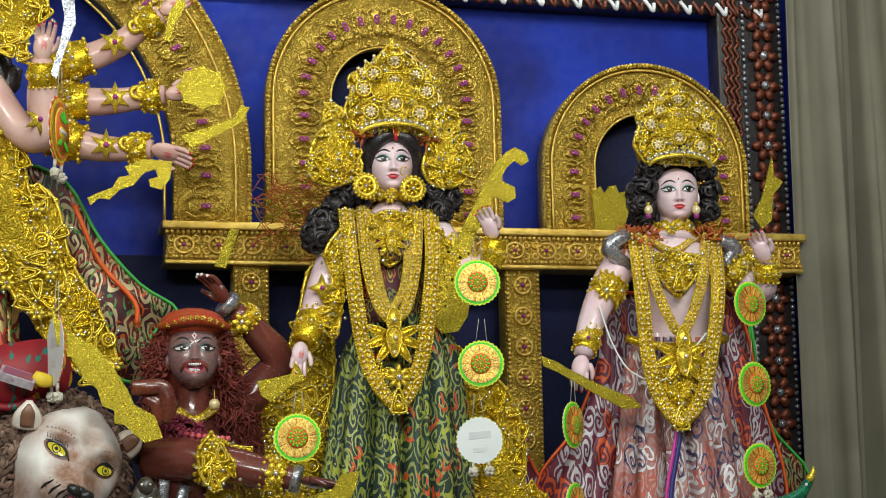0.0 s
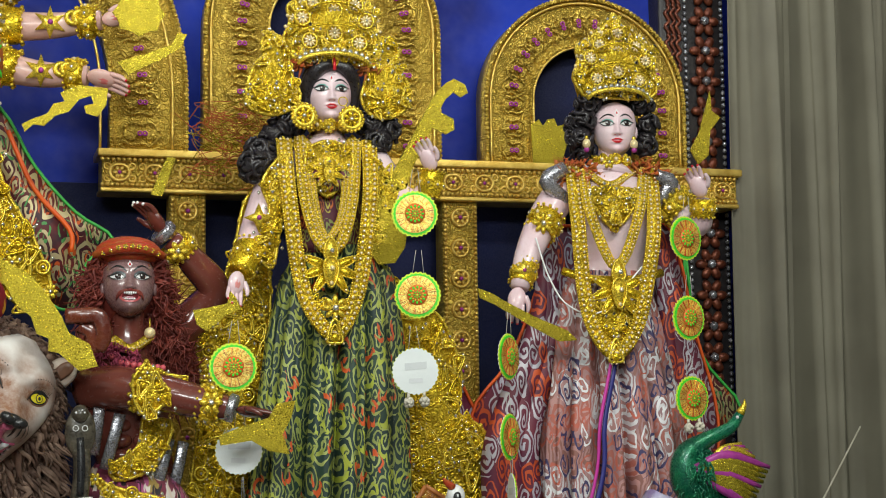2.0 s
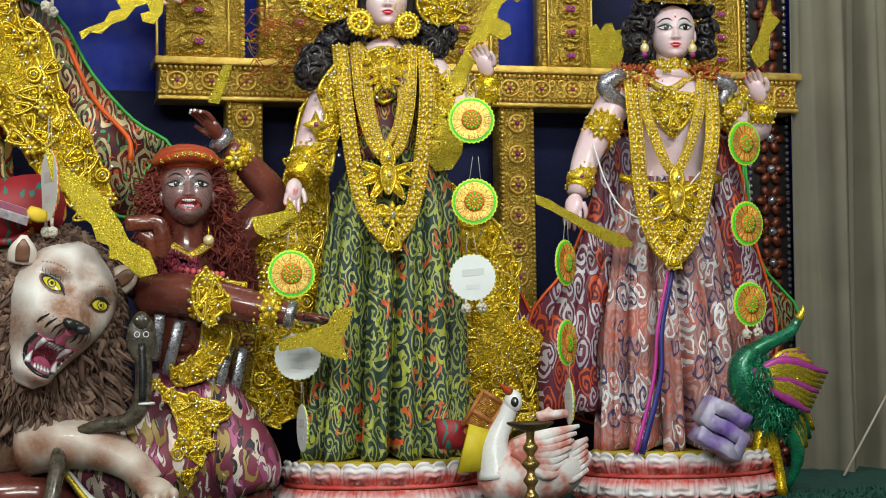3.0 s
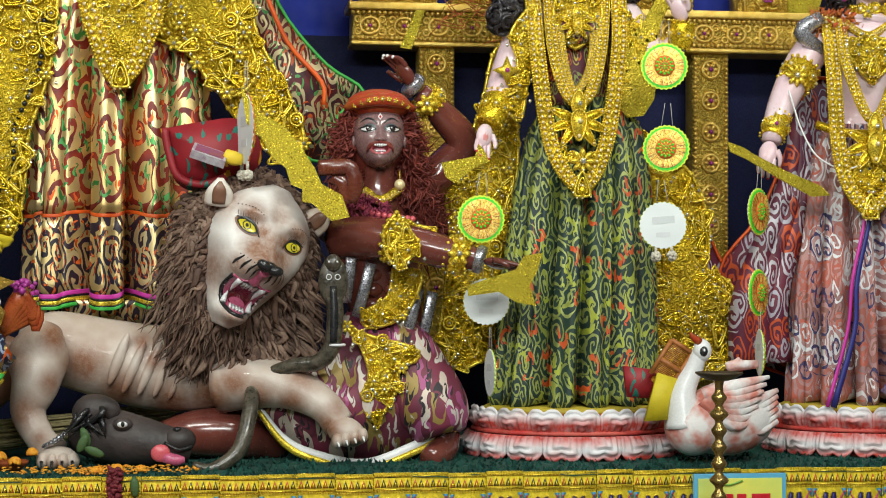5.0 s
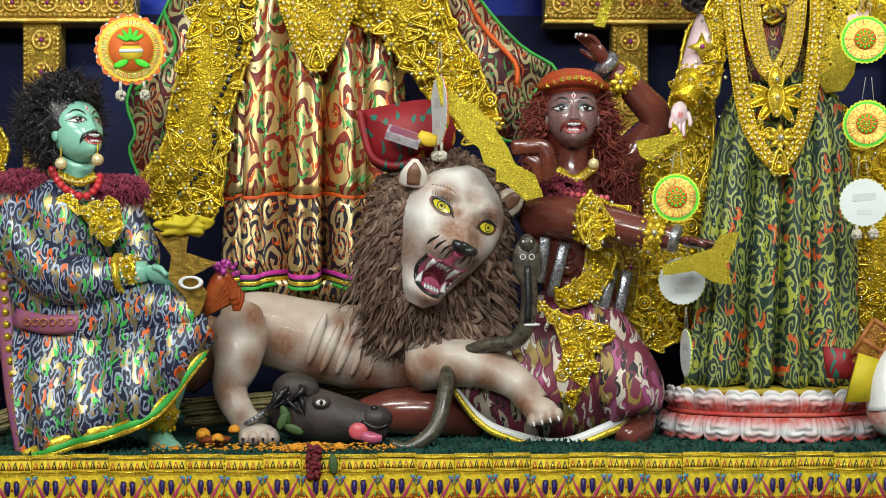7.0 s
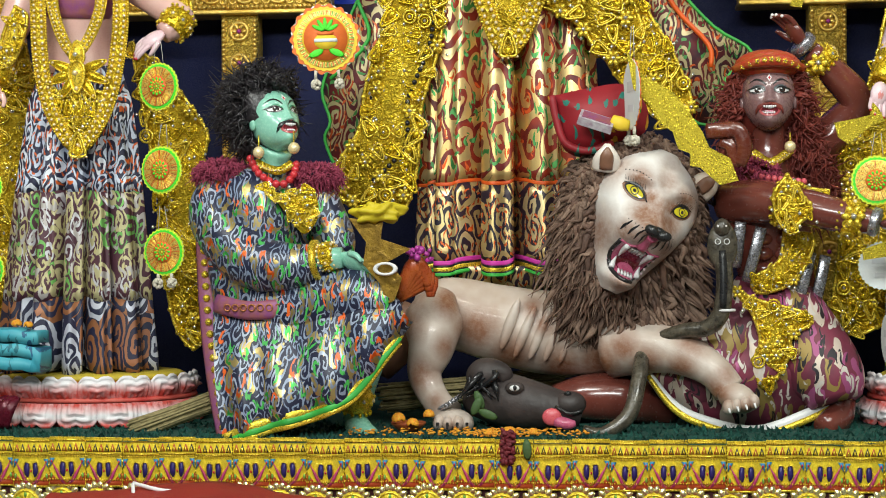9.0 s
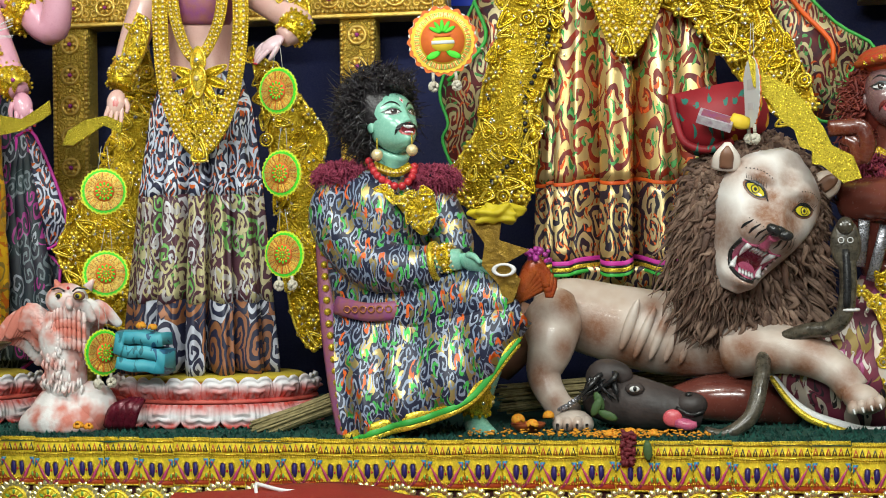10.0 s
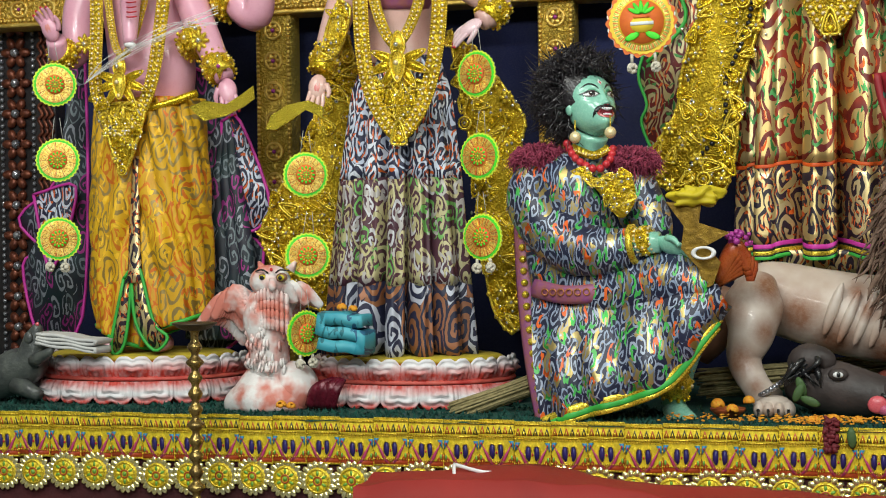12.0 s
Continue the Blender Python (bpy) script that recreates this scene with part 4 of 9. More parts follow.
def face(F, c, s, yaw, pitch, skin, lip=RED, fierce=False, moustache=None, brow=BLACK, lid=TEAL, roll=0.0):
    """A painted clay head of half-width s about c, turned by yaw and pitch (degrees)."""
    M = Matrix.Translation(c) @ pose(0, 0, 0, pitch, roll, yaw).to_4x4() @ Matrix.Diagonal((s, s, s, 1))
    R = M.to_3x3()
    ex = 0.45 if fierce else 0.41

    def relief(x, z):
        a = abs(x)
        k = min(max((0.42 - z) / 0.7, 0.0), 1.0)
        end = min(max((z + 0.38) / 0.1, 0.0), 1.0)
        h = (0.03 + (0.2 if not fierce else 0.18) * k ** 1.4) * mound(x / (0.085 + 0.045 * k), 0) * end * min(max((0.75 - z) / 0.3, 0.0), 1.0)
        h += (0.07 if not fierce else 0.1) * mound((a - 0.14) / 0.08, (z + 0.26) / 0.07)
        h -= 0.085 * mound((a - ex) / 0.24, (z - 0.2) / 0.16)
        h += 0.075 * mound((a - ex) / 0.19, (z - 0.18) / 0.11)
        h += 0.03 * mound((a - 0.4) / 0.3, (z - 0.48) / 0.1)
        h += 0.04 * mound((a - 0.52) / 0.26, (z + 0.22) / 0.26)
        h += 0.09 * mound(x / 0.24, (z + 0.97) / 0.13)
        if fierce:
            h += 0.07 * mound(x / 0.4, (z + 0.58) / 0.26) - 0.1 * mound(x / 0.26, (z + 0.6) / 0.12)
        else:
            h += 0.075 * mound(x / 0.2, (z + 0.51) / 0.05) + 0.09 * mound(x / 0.16, (z + 0.64) / 0.06)
            h -= 0.04 * mound(x / 0.26, (z + 0.575) / 0.025) + 0.03 * mound(x / 0.3, (z + 0.77) / 0.07)
        return h

    def front(x, z):
        k = math.sqrt(max(1 - (x / tapped(z, HEAD_Z, HEAD_W)) ** 2, 0.0))
        return -tapped(z, HEAD_Z, HEAD_D) * k - relief(x, z) * min(1.0, 2.0 * k)

    K = Mask(F, M, s, front)
    rows = []
    for z in np.linspace(-1.15, 1.29, 66):
        w = tapped(z, HEAD_Z, HEAD_W)
        row = []
        for j in range(60):
            q = math.pi * j / 60
            x = -w * math.cos(q)
            row.append(M @ Vector((x, front(x, z), z)))
        for j in range(16):
            q = math.pi * j / 16
            row.append(M @ Vector((w * math.cos(q), (0.95 if z > -0.5 else 0.95 + 0.6 * (z + 0.5)) * w * math.sin(q), z)))
        rows.append(row)
    F.grid(rows, skin)
    for e in (-1, 1):
        F.ball(M @ Vector((e * 0.97, 0.1, -0.05)), (1, 1, 1), skin, 10, 8, R @ Matrix.Diagonal((0.1, 0.2, 0.28)))
        t = e * 0.1
        ez, eh = 0.19, 0.135 if fierce else 0.128
        if lid is not None:
            K.patch([(e * x, z) for x, z in ((0.14, 0.14), (0.17, 0.28), (0.3, 0.38), (0.48, 0.4), (0.62, 0.34), (0.72, 0.22), (0.58, 0.14), (0.4, 0.1), (0.25, 0.1))], lid, 0.012)
        K.patch(almond(e * ex, ez, 0.27, eh, t), WHITE, 0.02)
        K.patch(almond(e * ex + 0.02, ez + 0.01, 0.115, 0.12, 0, 18), IRIS, 0.028)
        K.patch(almond(e * ex + 0.02, ez + 0.01, 0.07, 0.075, 0, 14), BLACK, 0.034)
        # small white dot painted as a highlight on the eye
        K.patch(almond(e * ex - 0.02, ez + 0.05, 0.032, 0.032, 0, 10), WHITE, 0.04)
        K.stroke([(e * (ex - 0.29), ez - 0.05, 0.012), (e * (ex - 0.13), ez + 0.08, 0.026), (e * (ex + 0.02), ez + 0.125, 0.036), (e * (ex + 0.18), ez + 0.09, 0.034), (e * (ex + 0.38), ez + 0.07, 0.006)], BLACK, 0.044)
        K.stroke([(e * (ex - 0.26), ez - 0.04, 0.01), (e * (ex - 0.05), ez - 0.105, 0.014), (e * (ex + 0.16), ez - 0.075, 0.018), (e * (ex + 0.3), ez + 0.03, 0.008)], BLACK, 0.042)
        for k in range(5):
            x0 = ex + 0.1 + 0.055 * k
            K.stroke([(e * x0, ez + 0.12 - 0.02 * k, 0.008), (e * (x0 + 0.05), ez + 0.19 - 0.025 * k, 0.003)], BLACK, 0.045, 2)
            K.stroke([(e * (x0 - 0.06), ez - 0.09 + 0.02 * k, 0.006), (e * (x0 - 0.03), ez - 0.15 + 0.02 * k, 0.002)], BLACK, 0.045, 2)
        up = 0.1 if fierce else 0.0
        K.stroke([(e * 0.13, 0.47 - up, 0.014), (e * 0.3, 0.57 - up * 0.3, 0.038), (e * 0.5, 0.57 + up * 0.4, 0.034), (e * 0.76, 0.4 + up, 0.006)], brow, 0.014)
        K.patch(almond(e * 0.1, -0.34, 0.04, 0.022, 0, 10), PALMRED if not fierce else BLACK, 0.006)
    if fierce:
        K.patch(almond(0, -0.58, 0.4, 0.25), lip, 0.03)
        K.patch(almond(0, -0.58, 0.31, 0.17), DEEPRED, 0.04)
        K.patch(almond(0, -0.67, 0.18, 0.06), PINKM, 0.05)
        for i in range(6):
            x = -0.2 + 0.08 * i
            K.tube([(x, -0.43), (x, -0.55 + 0.02 * abs(i - 2.5))], [0.042, 0.034], WHITE, 0.045, 6, 1)
            K.tube([(x * 0.8, -0.72), (x * 0.8, -0.66)], [0.034, 0.028], WHITE, 0.045, 6, 1)
    else:
        K.patch([(-0.27, -0.555), (-0.14, -0.5), (-0.06, -0.468), (0, -0.485), (0.06, -0.468), (0.14, -0.5), (0.27, -0.555), (0.12, -0.57), (0, -0.575), (-0.12, -0.57)], lip, 0.012)
        K.patch([(-0.24, -0.565), (-0.1, -0.58), (0, -0.584), (0.1, -0.58), (0.24, -0.565), (0.16, -0.655), (0.06, -0.7), (-0.06, -0.7), (-0.16, -0.655)], lip, 0.012)
    if moustache:
        rnd = random.Random(3)
        for e in (-1, 1):
            for k in range(34):
                u = rnd.random()
                x = e * (0.04 + 0.4 * u)
                z = -0.37 - 0.05 * u + rnd.uniform(-0.035, 0.035) - (0.2 * max(0, u - 0.75) if fierce else 0)
                K.tube([(x, z), (x + e * 0.06, z - 0.03 - 0.08 * u), (x + e * 0.07, z - 0.06 - 0.2 * u * u)], [0.02, 0.024, 0.006], moustache, 0.05, 4, 2)
            K.tube([(0, -0.36), (e * 0.2, -0.385), (e * 0.4, -0.44), (e * 0.5, -0.6)], [0.04, 0.06, 0.05, 0.012], moustache, 0.02)
    K.patch([(0, 0.5), (0.055, 0.6), (0.1, 0.66), (0.05, 0.72), (0, 0.84), (-0.05, 0.72), (-0.1, 0.66), (-0.055, 0.6)], WHITE, 0.012)
    K.patch([(0, 0.56), (0.045, 0.64), (0, 0.74), (-0.045, 0.64)], RED, 0.018)
    return K


def curls(F, spots, mat, r, seed, n=10):
    """Locks of hair: short coiled tubes at the spots (centre, radius)."""
    rnd = random.Random(seed)
    for c, rad in spots:
        c = Vector(c)
        F.ball(c, rad * 0.82, mat, 10, 7, None, 0.5)
        for _ in range(n):
            a = Vector((rnd.gauss(0, 1), rnd.gauss(0, 1) - 0.5, rnd.gauss(0, 1))).normalized()
            p = c + a * rad * 0.8
            u = a.orthogonal().normalized()
            w = a.cross(u)
            q = rnd.uniform(0, 6.28)
            F.tube([p + (u * math.cos(q + k) + w * math.sin(q + k)) * r * (1.7 - 0.18 * k) + a * r * 0.18 * k for k in (0, 1.2, 2.4, 3.6, 4.8)], [r * 0.4, r * 0.55, r * 0.5, r * 0.4, r * 0.15], mat, 6, 3)


def shaggy(F, c, rad, mat, n, length, seed, droop=0.4, r=0.006, front=0.4, bare=None):
    """A mop of tapering tufts growing out of an ellipsoid."""
    rnd = random.Random(seed)
    c = Vector(c)
    rad = Vector(rad)
    for _ in range(n):
        a = Vector((rnd.gauss(0, 1), rnd.gauss(0, 1), rnd.gauss(0, 1))).normalized()
        if a.y < -front and abs(a.x) < 0.75 and a.z < 0.6:
            continue
        if bare and a.dot(Vector(bare)) > 0.4 and a.z < 0.55:
            continue
        p = c + Vector((a.x * rad.x, a.y * rad.y, a.z * rad.z)) * rnd.uniform(0.75, 1.0)
        k = Vector((rnd.uniform(-1, 1), rnd.uniform(-1, 1), rnd.uniform(-1, 1))) * 0.75
        j = Vector((rnd.uniform(-1, 1), rnd.uniform(-1, 1), rnd.uniform(-1, 1))) * 0.5
        L = length * rnd.uniform(0.5, 1.2)
        F.tube([p, p + (a * 0.8 + k) * L * 0.4, p + (a * 0.6 + j) * L * 0.7 - Vector((0, 0, droop * 0.5 * L)), p + (a * 0.7 + k) * L - Vector((0, 0, droop * L))], [r, r * rnd.uniform(0.9, 1.3), r * 0.7, r * 0.12], mat, 4, 3)


def garland(F, pts, w, mat=GOLD, pearls=True):
    """A flat embroidered zari braid with drop pearls down both sides and small leaves along the middle."""
    F.tube(pts, w, ZARIB, 8, 6, 0.25)
    s = spline(pts, 6)
    for e in (-1, 1):
        F.beads([(x + e * w * 0.98, y - w * 0.15, z) for x, y, z in s], w * 0.2, GOLDL, 2.0, 1, 6, 4)
        F.beads([(x + e * w * 0.5, y - w * 0.4, z) for x, y, z in s], w * 0.23, PEARL if pearls else GOLDL, 3.4, 1, 6, 4)
    d = np.r_[0, np.cumsum(np.linalg.norm(np.diff(s, axis=0), axis=1))]
    for k, q in enumerate(np.arange(0, d[-1], w * 1.25)):
        c = [np.interp(q, d, s[:, i]) for i in range(3)]
        F.ball((c[0], c[1] - w * 0.32, c[2]), (w * 0.24, w * 0.16, w * 0.5), GOLDL, 7, 5, Matrix.Rotation(0.5 if k % 2 else -0.5, 3, "Y"))


def petal_plate(F, c, length, width, turn, mat, tip=None):
    """A pointed domed leaf of zari with a corded edge; turn 0 points up."""
    ca, sa = math.cos(turn), math.sin(turn)
    loc = [(width * math.sin(a) * (0.75 + 0.25 * math.cos(a)), length * (0.5 - 0.5 * math.cos(a))) for a in np.linspace(0, 2 * math.pi, 16, endpoint=False)]
    pts = [(c[0] + x * ca + z * sa, c[2] - x * sa + z * ca) for x, z in loc]
    F.slab(pts, c[1], 0.003, mat, bow=width * 0.5)
    F.tube([(x, c[1] - 0.001, z) for x, z in pts + pts[:1]], width * 0.14, GOLDL, 5, 1)
    if tip:
        F.ball((c[0] + length * 0.86 * sa, c[1] - 0.003, c[2] + length * 0.86 * ca), width * 0.24, tip, 6, 4)


def pendant(F, c, r):
    """The orchid-shaped breast ornament."""
    c = Vector(c)
    for e in (-1, 1):
        petal_plate(F, c + Vector((e * r * 0.12, 0, -r * 0.1)), r * 1.0, r * 0.22, e * 1.15, GOLD, PEARL)
        petal_plate(F, c + Vector((e * r * 0.16, 0, -r * 0.1)), r * 1.05, r * 0.22, e * 1.95, GOLD, PEARL)
        petal_plate(F, c + Vector((e * r * 0.14, -0.002, -r * 0.3)), r * 0.9, r * 0.2, e * 2.55, GOLD, PEARL)
    petal_plate(F, c + Vector((0, -0.006, r * 0.15)), r * 0.85, r * 0.34, 0.0, GOLDL)
    petal_plate(F, c + Vector((0, -0.009, r * 0.3)), r * 1.15, r * 0.36, math.pi, GOLDL, PEARL)
    F.ball(c + Vector((0, -0.018, r * 0.5)), r * 0.1, GEM, 7, 5)
    F.ball(c + Vector((0, -0.02, -r * 0.15)), r * 0.1, PEARL, 7, 5)


def crown(F, c, w, h, seed):
    """A tall pierced crown on the head: tiers of coils, pearls and stones round a mitre."""
    x, y, z = c
    F.lathe((x, y, z), [(w * 0.4, 0), (w * 0.46, h * 0.25), (w * 0.4, h * 0.55), (w * 0.22, h * 0.8), (w * 0.06, h)], GOLD, 20, 1, 0.42)
    out = [(x - w * 0.42, z), (x - w * 0.55, z + h * 0.22), (x - w * 0.48, z + h * 0.42), (x - w * 0.5, z + h * 0.6), (x - w * 0.3, z + h * 0.72), (x - w * 0.16, z + h * 0.84), (x, z + h),
           (x + w * 0.16, z + h * 0.84), (x + w * 0.3, z + h * 0.72), (x + w * 0.5, z + h * 0.6), (x + w * 0.48, z + h * 0.42), (x + w * 0.55, z + h * 0.22), (x + w * 0.42, z)]
    F.zari(out, y - w * 0.22, 0.012, GOLD, 90, w * 0.068, seed, GOLDL, bow=0.03)
    for k, q in ((0.22, 0.42), (0.46, 0.34), (0.66, 0.22)):
        pts = [(x + w * q * math.cos(a), y - w * 0.3 - 0.03 * math.sin(a), z + h * k + w * 0.16 * math.sin(a)) for a in np.linspace(0.1, 3.04, 12)]
        F.tube(pts, w * 0.014, GOLD, 6, 2)
    for sx, sz in ((0, 0.3), (0, 0.55), (0, 0.78), (-0.28, 0.2), (0.28, 0.2), (-0.36, 0.45), (0.36, 0.45), (-0.24, 0.62), (0.24, 0.62)):
        F.rosette((x + sx * w, y - w * 0.34, z + h * sz), w * 0.07, 9, PEARL, GEM, 0.4)
        F.ring((x + sx * w, y - w * 0.34, z + h * sz), w * 0.085, w * 0.014, GOLDL, 14)
    for k in range(15):
        a = math.pi * (0.03 + 0.94 * k / 14)
        q = (x + w * 0.47 * math.cos(a), y - w * 0.27, z + h * (0.3 + 0.52 * math.sin(a)))
        F.rosette(q, w * 0.05, 7, PEARL if k % 2 else GOLDL, GEM, 0.4)
        F.ball((q[0] + w * 0.07 * math.cos(a), q[1], q[2] + w * 0.07 * math.sin(a)), w * 0.022, PEARL, 6, 4)
    F.ball((x, y - w * 0.2, z + h * 1.02), w * 0.05, GOLDL, 8, 6)
    F.beads([(x + w * 0.4 * math.cos(a), y - w * 0.3 - 0.02 * math.sin(a), z - 0.004 + w * 0.12 * math.sin(a)) for a in np.linspace(0.05, 3.09, 12)], w * 0.036, GEM, 2.0, 2, 6, 4)
    F.tube([(x + w * 0.4 * math.cos(a), y - w * 0.3 - 0.024 * math.sin(a), z - 0.012 + w * 0.12 * math.sin(a)) for a in np.linspace(0.05, 3.09, 12)], w * 0.025, GOLDL, 6, 3)


def panel_cloth(F, outline, y, mat, edge=None, folds=5, bow=0.0, thick=0.004):
    """A hanging cloth with the outline in x and z: gathered edge to edge, with a coloured hem."""
    pts = [(a, b) for a, b in spline([*outline, outline[0]], 4)[:-1]]
    F.slab(pts, y, thick, mat, bow=bow)
    if edge:
        F.tube([(a, y - 0.002, b) for a, b in pts + pts[:1]], 0.0042, edge, 5, 1)


def lotus(c, r, h, label):
    """A painted clay lotus base: broad petals above and below a coral groove, tips and edges washed red."""
    e = empty("lotus_pedestal", c, label, "pedestal", "lotus pedestals")
    F = Form()
    F.lathe(c, [(r * 0.86, 0), (r * 0.9, h * 0.1), (r * 0.9, h * 0.45), (r * 0.97, h * 0.5), (r * 0.97, h * 0.58), (r * 0.88, h * 0.64), (r * 0.88, h * 0.8), (r * 0.8, h * 0.9), (0.01, h * 0.9)], PETALR, 96, 1, 0.78, 34, 0.012, steps=2)
    F.object("core", e)
    n = 17
    for row, (z0, z1, out) in enumerate(((h * 0.0, h * 0.5, 1.03), (h * 1.04, h * 0.58, 0.96))):
        for i in range(n):
            a = 2 * math.pi * (i + 0.5 * row) / n
            if math.sin(a) > 0.35:
                continue
            F = Form()
            wv = 2 * math.pi * r / n * 0.51
            cols, lines = 25, 15
            rows = []
            for j in range(lines):
                k = j / (lines - 1)
                line = []
                for u in np.linspace(-1, 1, cols):
                    au = abs(u)
                    # two round lobes with a notch between, and ridges that follow the edge
                    edge = 1.0 - 0.34 * max(0.0, au - 0.55) ** 2 / 0.2 - 0.13 * math.exp(-(u / 0.16) ** 2)
                    z = z1 + (z0 - z1) * k * edge
                    rim = min(1 - au, (1 - k) * 1.1)
                    bulge = 0.02 * math.sqrt(max(1 - u * u, 0.0)) * math.sin(0.25 + k * 2.4) + 0.0042 * math.sin(21 * rim) + 0.006 * math.exp(-((u / 0.22) ** 2 + ((k - 0.35) / 0.2) ** 2))
                    rr = out * r * 0.95 + bulge
                    b = a + u * wv / r
                    line.append((c[0] + math.cos(b) * rr, c[1] + 0.8 * math.sin(b) * rr, c[2] + z))
                rows.append(line)
            F.grid(rows, PETALW, closed=False)
            F.object("petal", e)
    F = Form()
    F.lathe((c[0], c[1], c[2] + h * 0.9), [(r * 0.84, 0), (r * 0.82, 0.014), (0.01, 0.0155)], YELLOWP, 40, 1, 0.75, steps=2)
    F.object("top", e)
    return e


def washed_clay():
    """Chalk-white clay with coral sprayed along the groove between the petal rows and on the lower tips."""
    m, t, b = nodes_of("chalk_white_clay")
    v = coords(t)
    z = nd(t, "ShaderNodeSeparateXYZ", inp={0: warped(t, v, 26.0, 0.014)}).outputs[2]
    z = math1(t, "SUBTRACT", z, STAGE + 0.007)
    mid = nd(t, "ShaderNodeMapRange", inp={0: math1(t, "ABSOLUTE", math1(t, "SUBTRACT", z, 0.062)), 1: 0.014, 2: 0.034, 3: 1.0, 4: 0.0}).outputs[0]
    tip = nd(t, "ShaderNodeMapRange", inp={0: z, 1: 0.008, 2: 0.022, 3: 1.0, 4: 0.0}).outputs[0]
    f = math1(t, "MULTIPLY", math1(t, "MAXIMUM", mid, tip), nd(t, "ShaderNodeMapRange", inp={0: noise_of(t, v, 60.0), 1: 0.3, 2: 0.6, 3: 0.65, 4: 1.0}).outputs[0])
    base = mixc(t, nd(t, "ShaderNodeMapRange", inp={0: noise_of(t, v, 16.0), 1: 0.5, 2: 0.75, 4: 0.5}).outputs[0], (0.74, 0.72, 0.74), (0.7, 0.45, 0.42))
    t.links.new(mixc(t, f, base, (0.52, 0.05, 0.035)), b.inputs["Base Color"])
    b.inputs["Roughness"].default_value = 0.6
    bump(t, b, noise_of(t, v, 200.0, 2.0), 0.4)
    return m


PETALW = washed_clay()
PETALR = plain("coral_red_clay", (0.5, 0.035, 0.03), (0.56, 0.11, 0.08), 0.6, 0, 22, 0.4, 200)
YELLOWP = plain("yellow_distemper", (0.55, 0.42, 0.03), (0.4, 0.3, 0.03), 0.7)
lotus((0.806, 3.6, STAGE), 0.232, 0.105, "round white and coral lotus pedestal under the green-skirted idol")
lotus((1.489, 3.6, STAGE), 0.232, 0.105, "round white and coral lotus pedestal under the rose-robed idol")
lotus((-1.106, 3.6, STAGE), 0.236, 0.105, "round white and coral lotus pedestal under the navy-skirted idol")
lotus((-1.791, 3.62, STAGE), 0.262, 0.105, "round white and coral lotus pedestal under the yellow-robed idol")
TOP = STAGE + 0.112

# ---- idol in the green painted skirt ----
F = Form((0.84, 3.6, TOP))
zw = 1.896
F.skirt(0.835, 3.6, [(zw, 0.088), (zw - 0.07, 0.128), (zw - 0.2, 0.152), (zw - 0.4, 0.17), (TOP, 0.184)], [(zw, C_LAK)], 13, 0.6, 0.72, -0.03, 1.0)
F.tube([(0.817, 3.620, 2.142), (0.811, 3.600, 2.074), (0.809, 3.600, 1.972), (0.808, 3.600, 1.877)], [0.05, 0.085, 0.078, 0.085], C_LAKTOP, 18, 5, 0.75)
F.tube([(0.813, 3.600, 2.184), (0.812, 3.600, 2.145), (0.808, 3.585, 2.104)], [0.03, 0.034, 0.06], SKIN, 14)
F.tube([(0.760, 3.530, 2.050), (0.807, 3.528, 2.025), (0.836, 3.530, 2.051)], 0.02, C_LAKTOP, 8)
# arms
F.tube([(0.723, 3.600, 2.096), (0.672, 3.580, 2.006), (0.631, 3.550, 1.908), (0.603, 3.520, 1.837)], [0.04, 0.036, 0.03, 0.02], SKIN, 14)
band(F, (0.628, 3.545, 1.895), (0.601, 3.520, 1.830), 0.027, GOLD, GOLDL)
star(F, (0.639, 3.510, 1.946), 0.032, GOLDL, PURPLE, 4)
F.zari([(0.692, 2.089), (0.713, 2.040), (0.690, 1.939), (0.671, 1.840), (0.634, 1.889), (0.666, 1.964), (0.650, 2.026)], 3.53, 0.02, GOLD, 22, 0.017, 26)
hand(F, (0.595, 3.510, 1.826), (-0.25, -0.2, -1), (0.2, -1, -0.2), 0.085, SKIN, RED, 0.35, 1, PALMRED)
F.tube([(0.909, 3.600, 2.096), (0.963, 3.560, 2.007), (0.997, 3.520, 1.989), (1.024, 3.500, 2.038)], [0.04, 0.036, 0.03, 0.02], SKIN, 14)
band(F, (1.015, 3.500, 2.000), (1.026, 3.495, 2.056), 0.024, GOLD, GOLDL)
F.zari([(0.899, 2.095), (0.944, 2.045), (1.003, 2.018), (0.988, 1.969), (0.930, 1.994), (0.902, 1.892), (0.889, 2.006)], 3.54, 0.02, GOLD, 20, 0.017, 27)
hand(F, (1.023, 3.490, 2.061), (-0.4, -0.1, 0.9), (-0.6, -0.8, 0), 0.085, SKIN, RED, 0.45, -1)
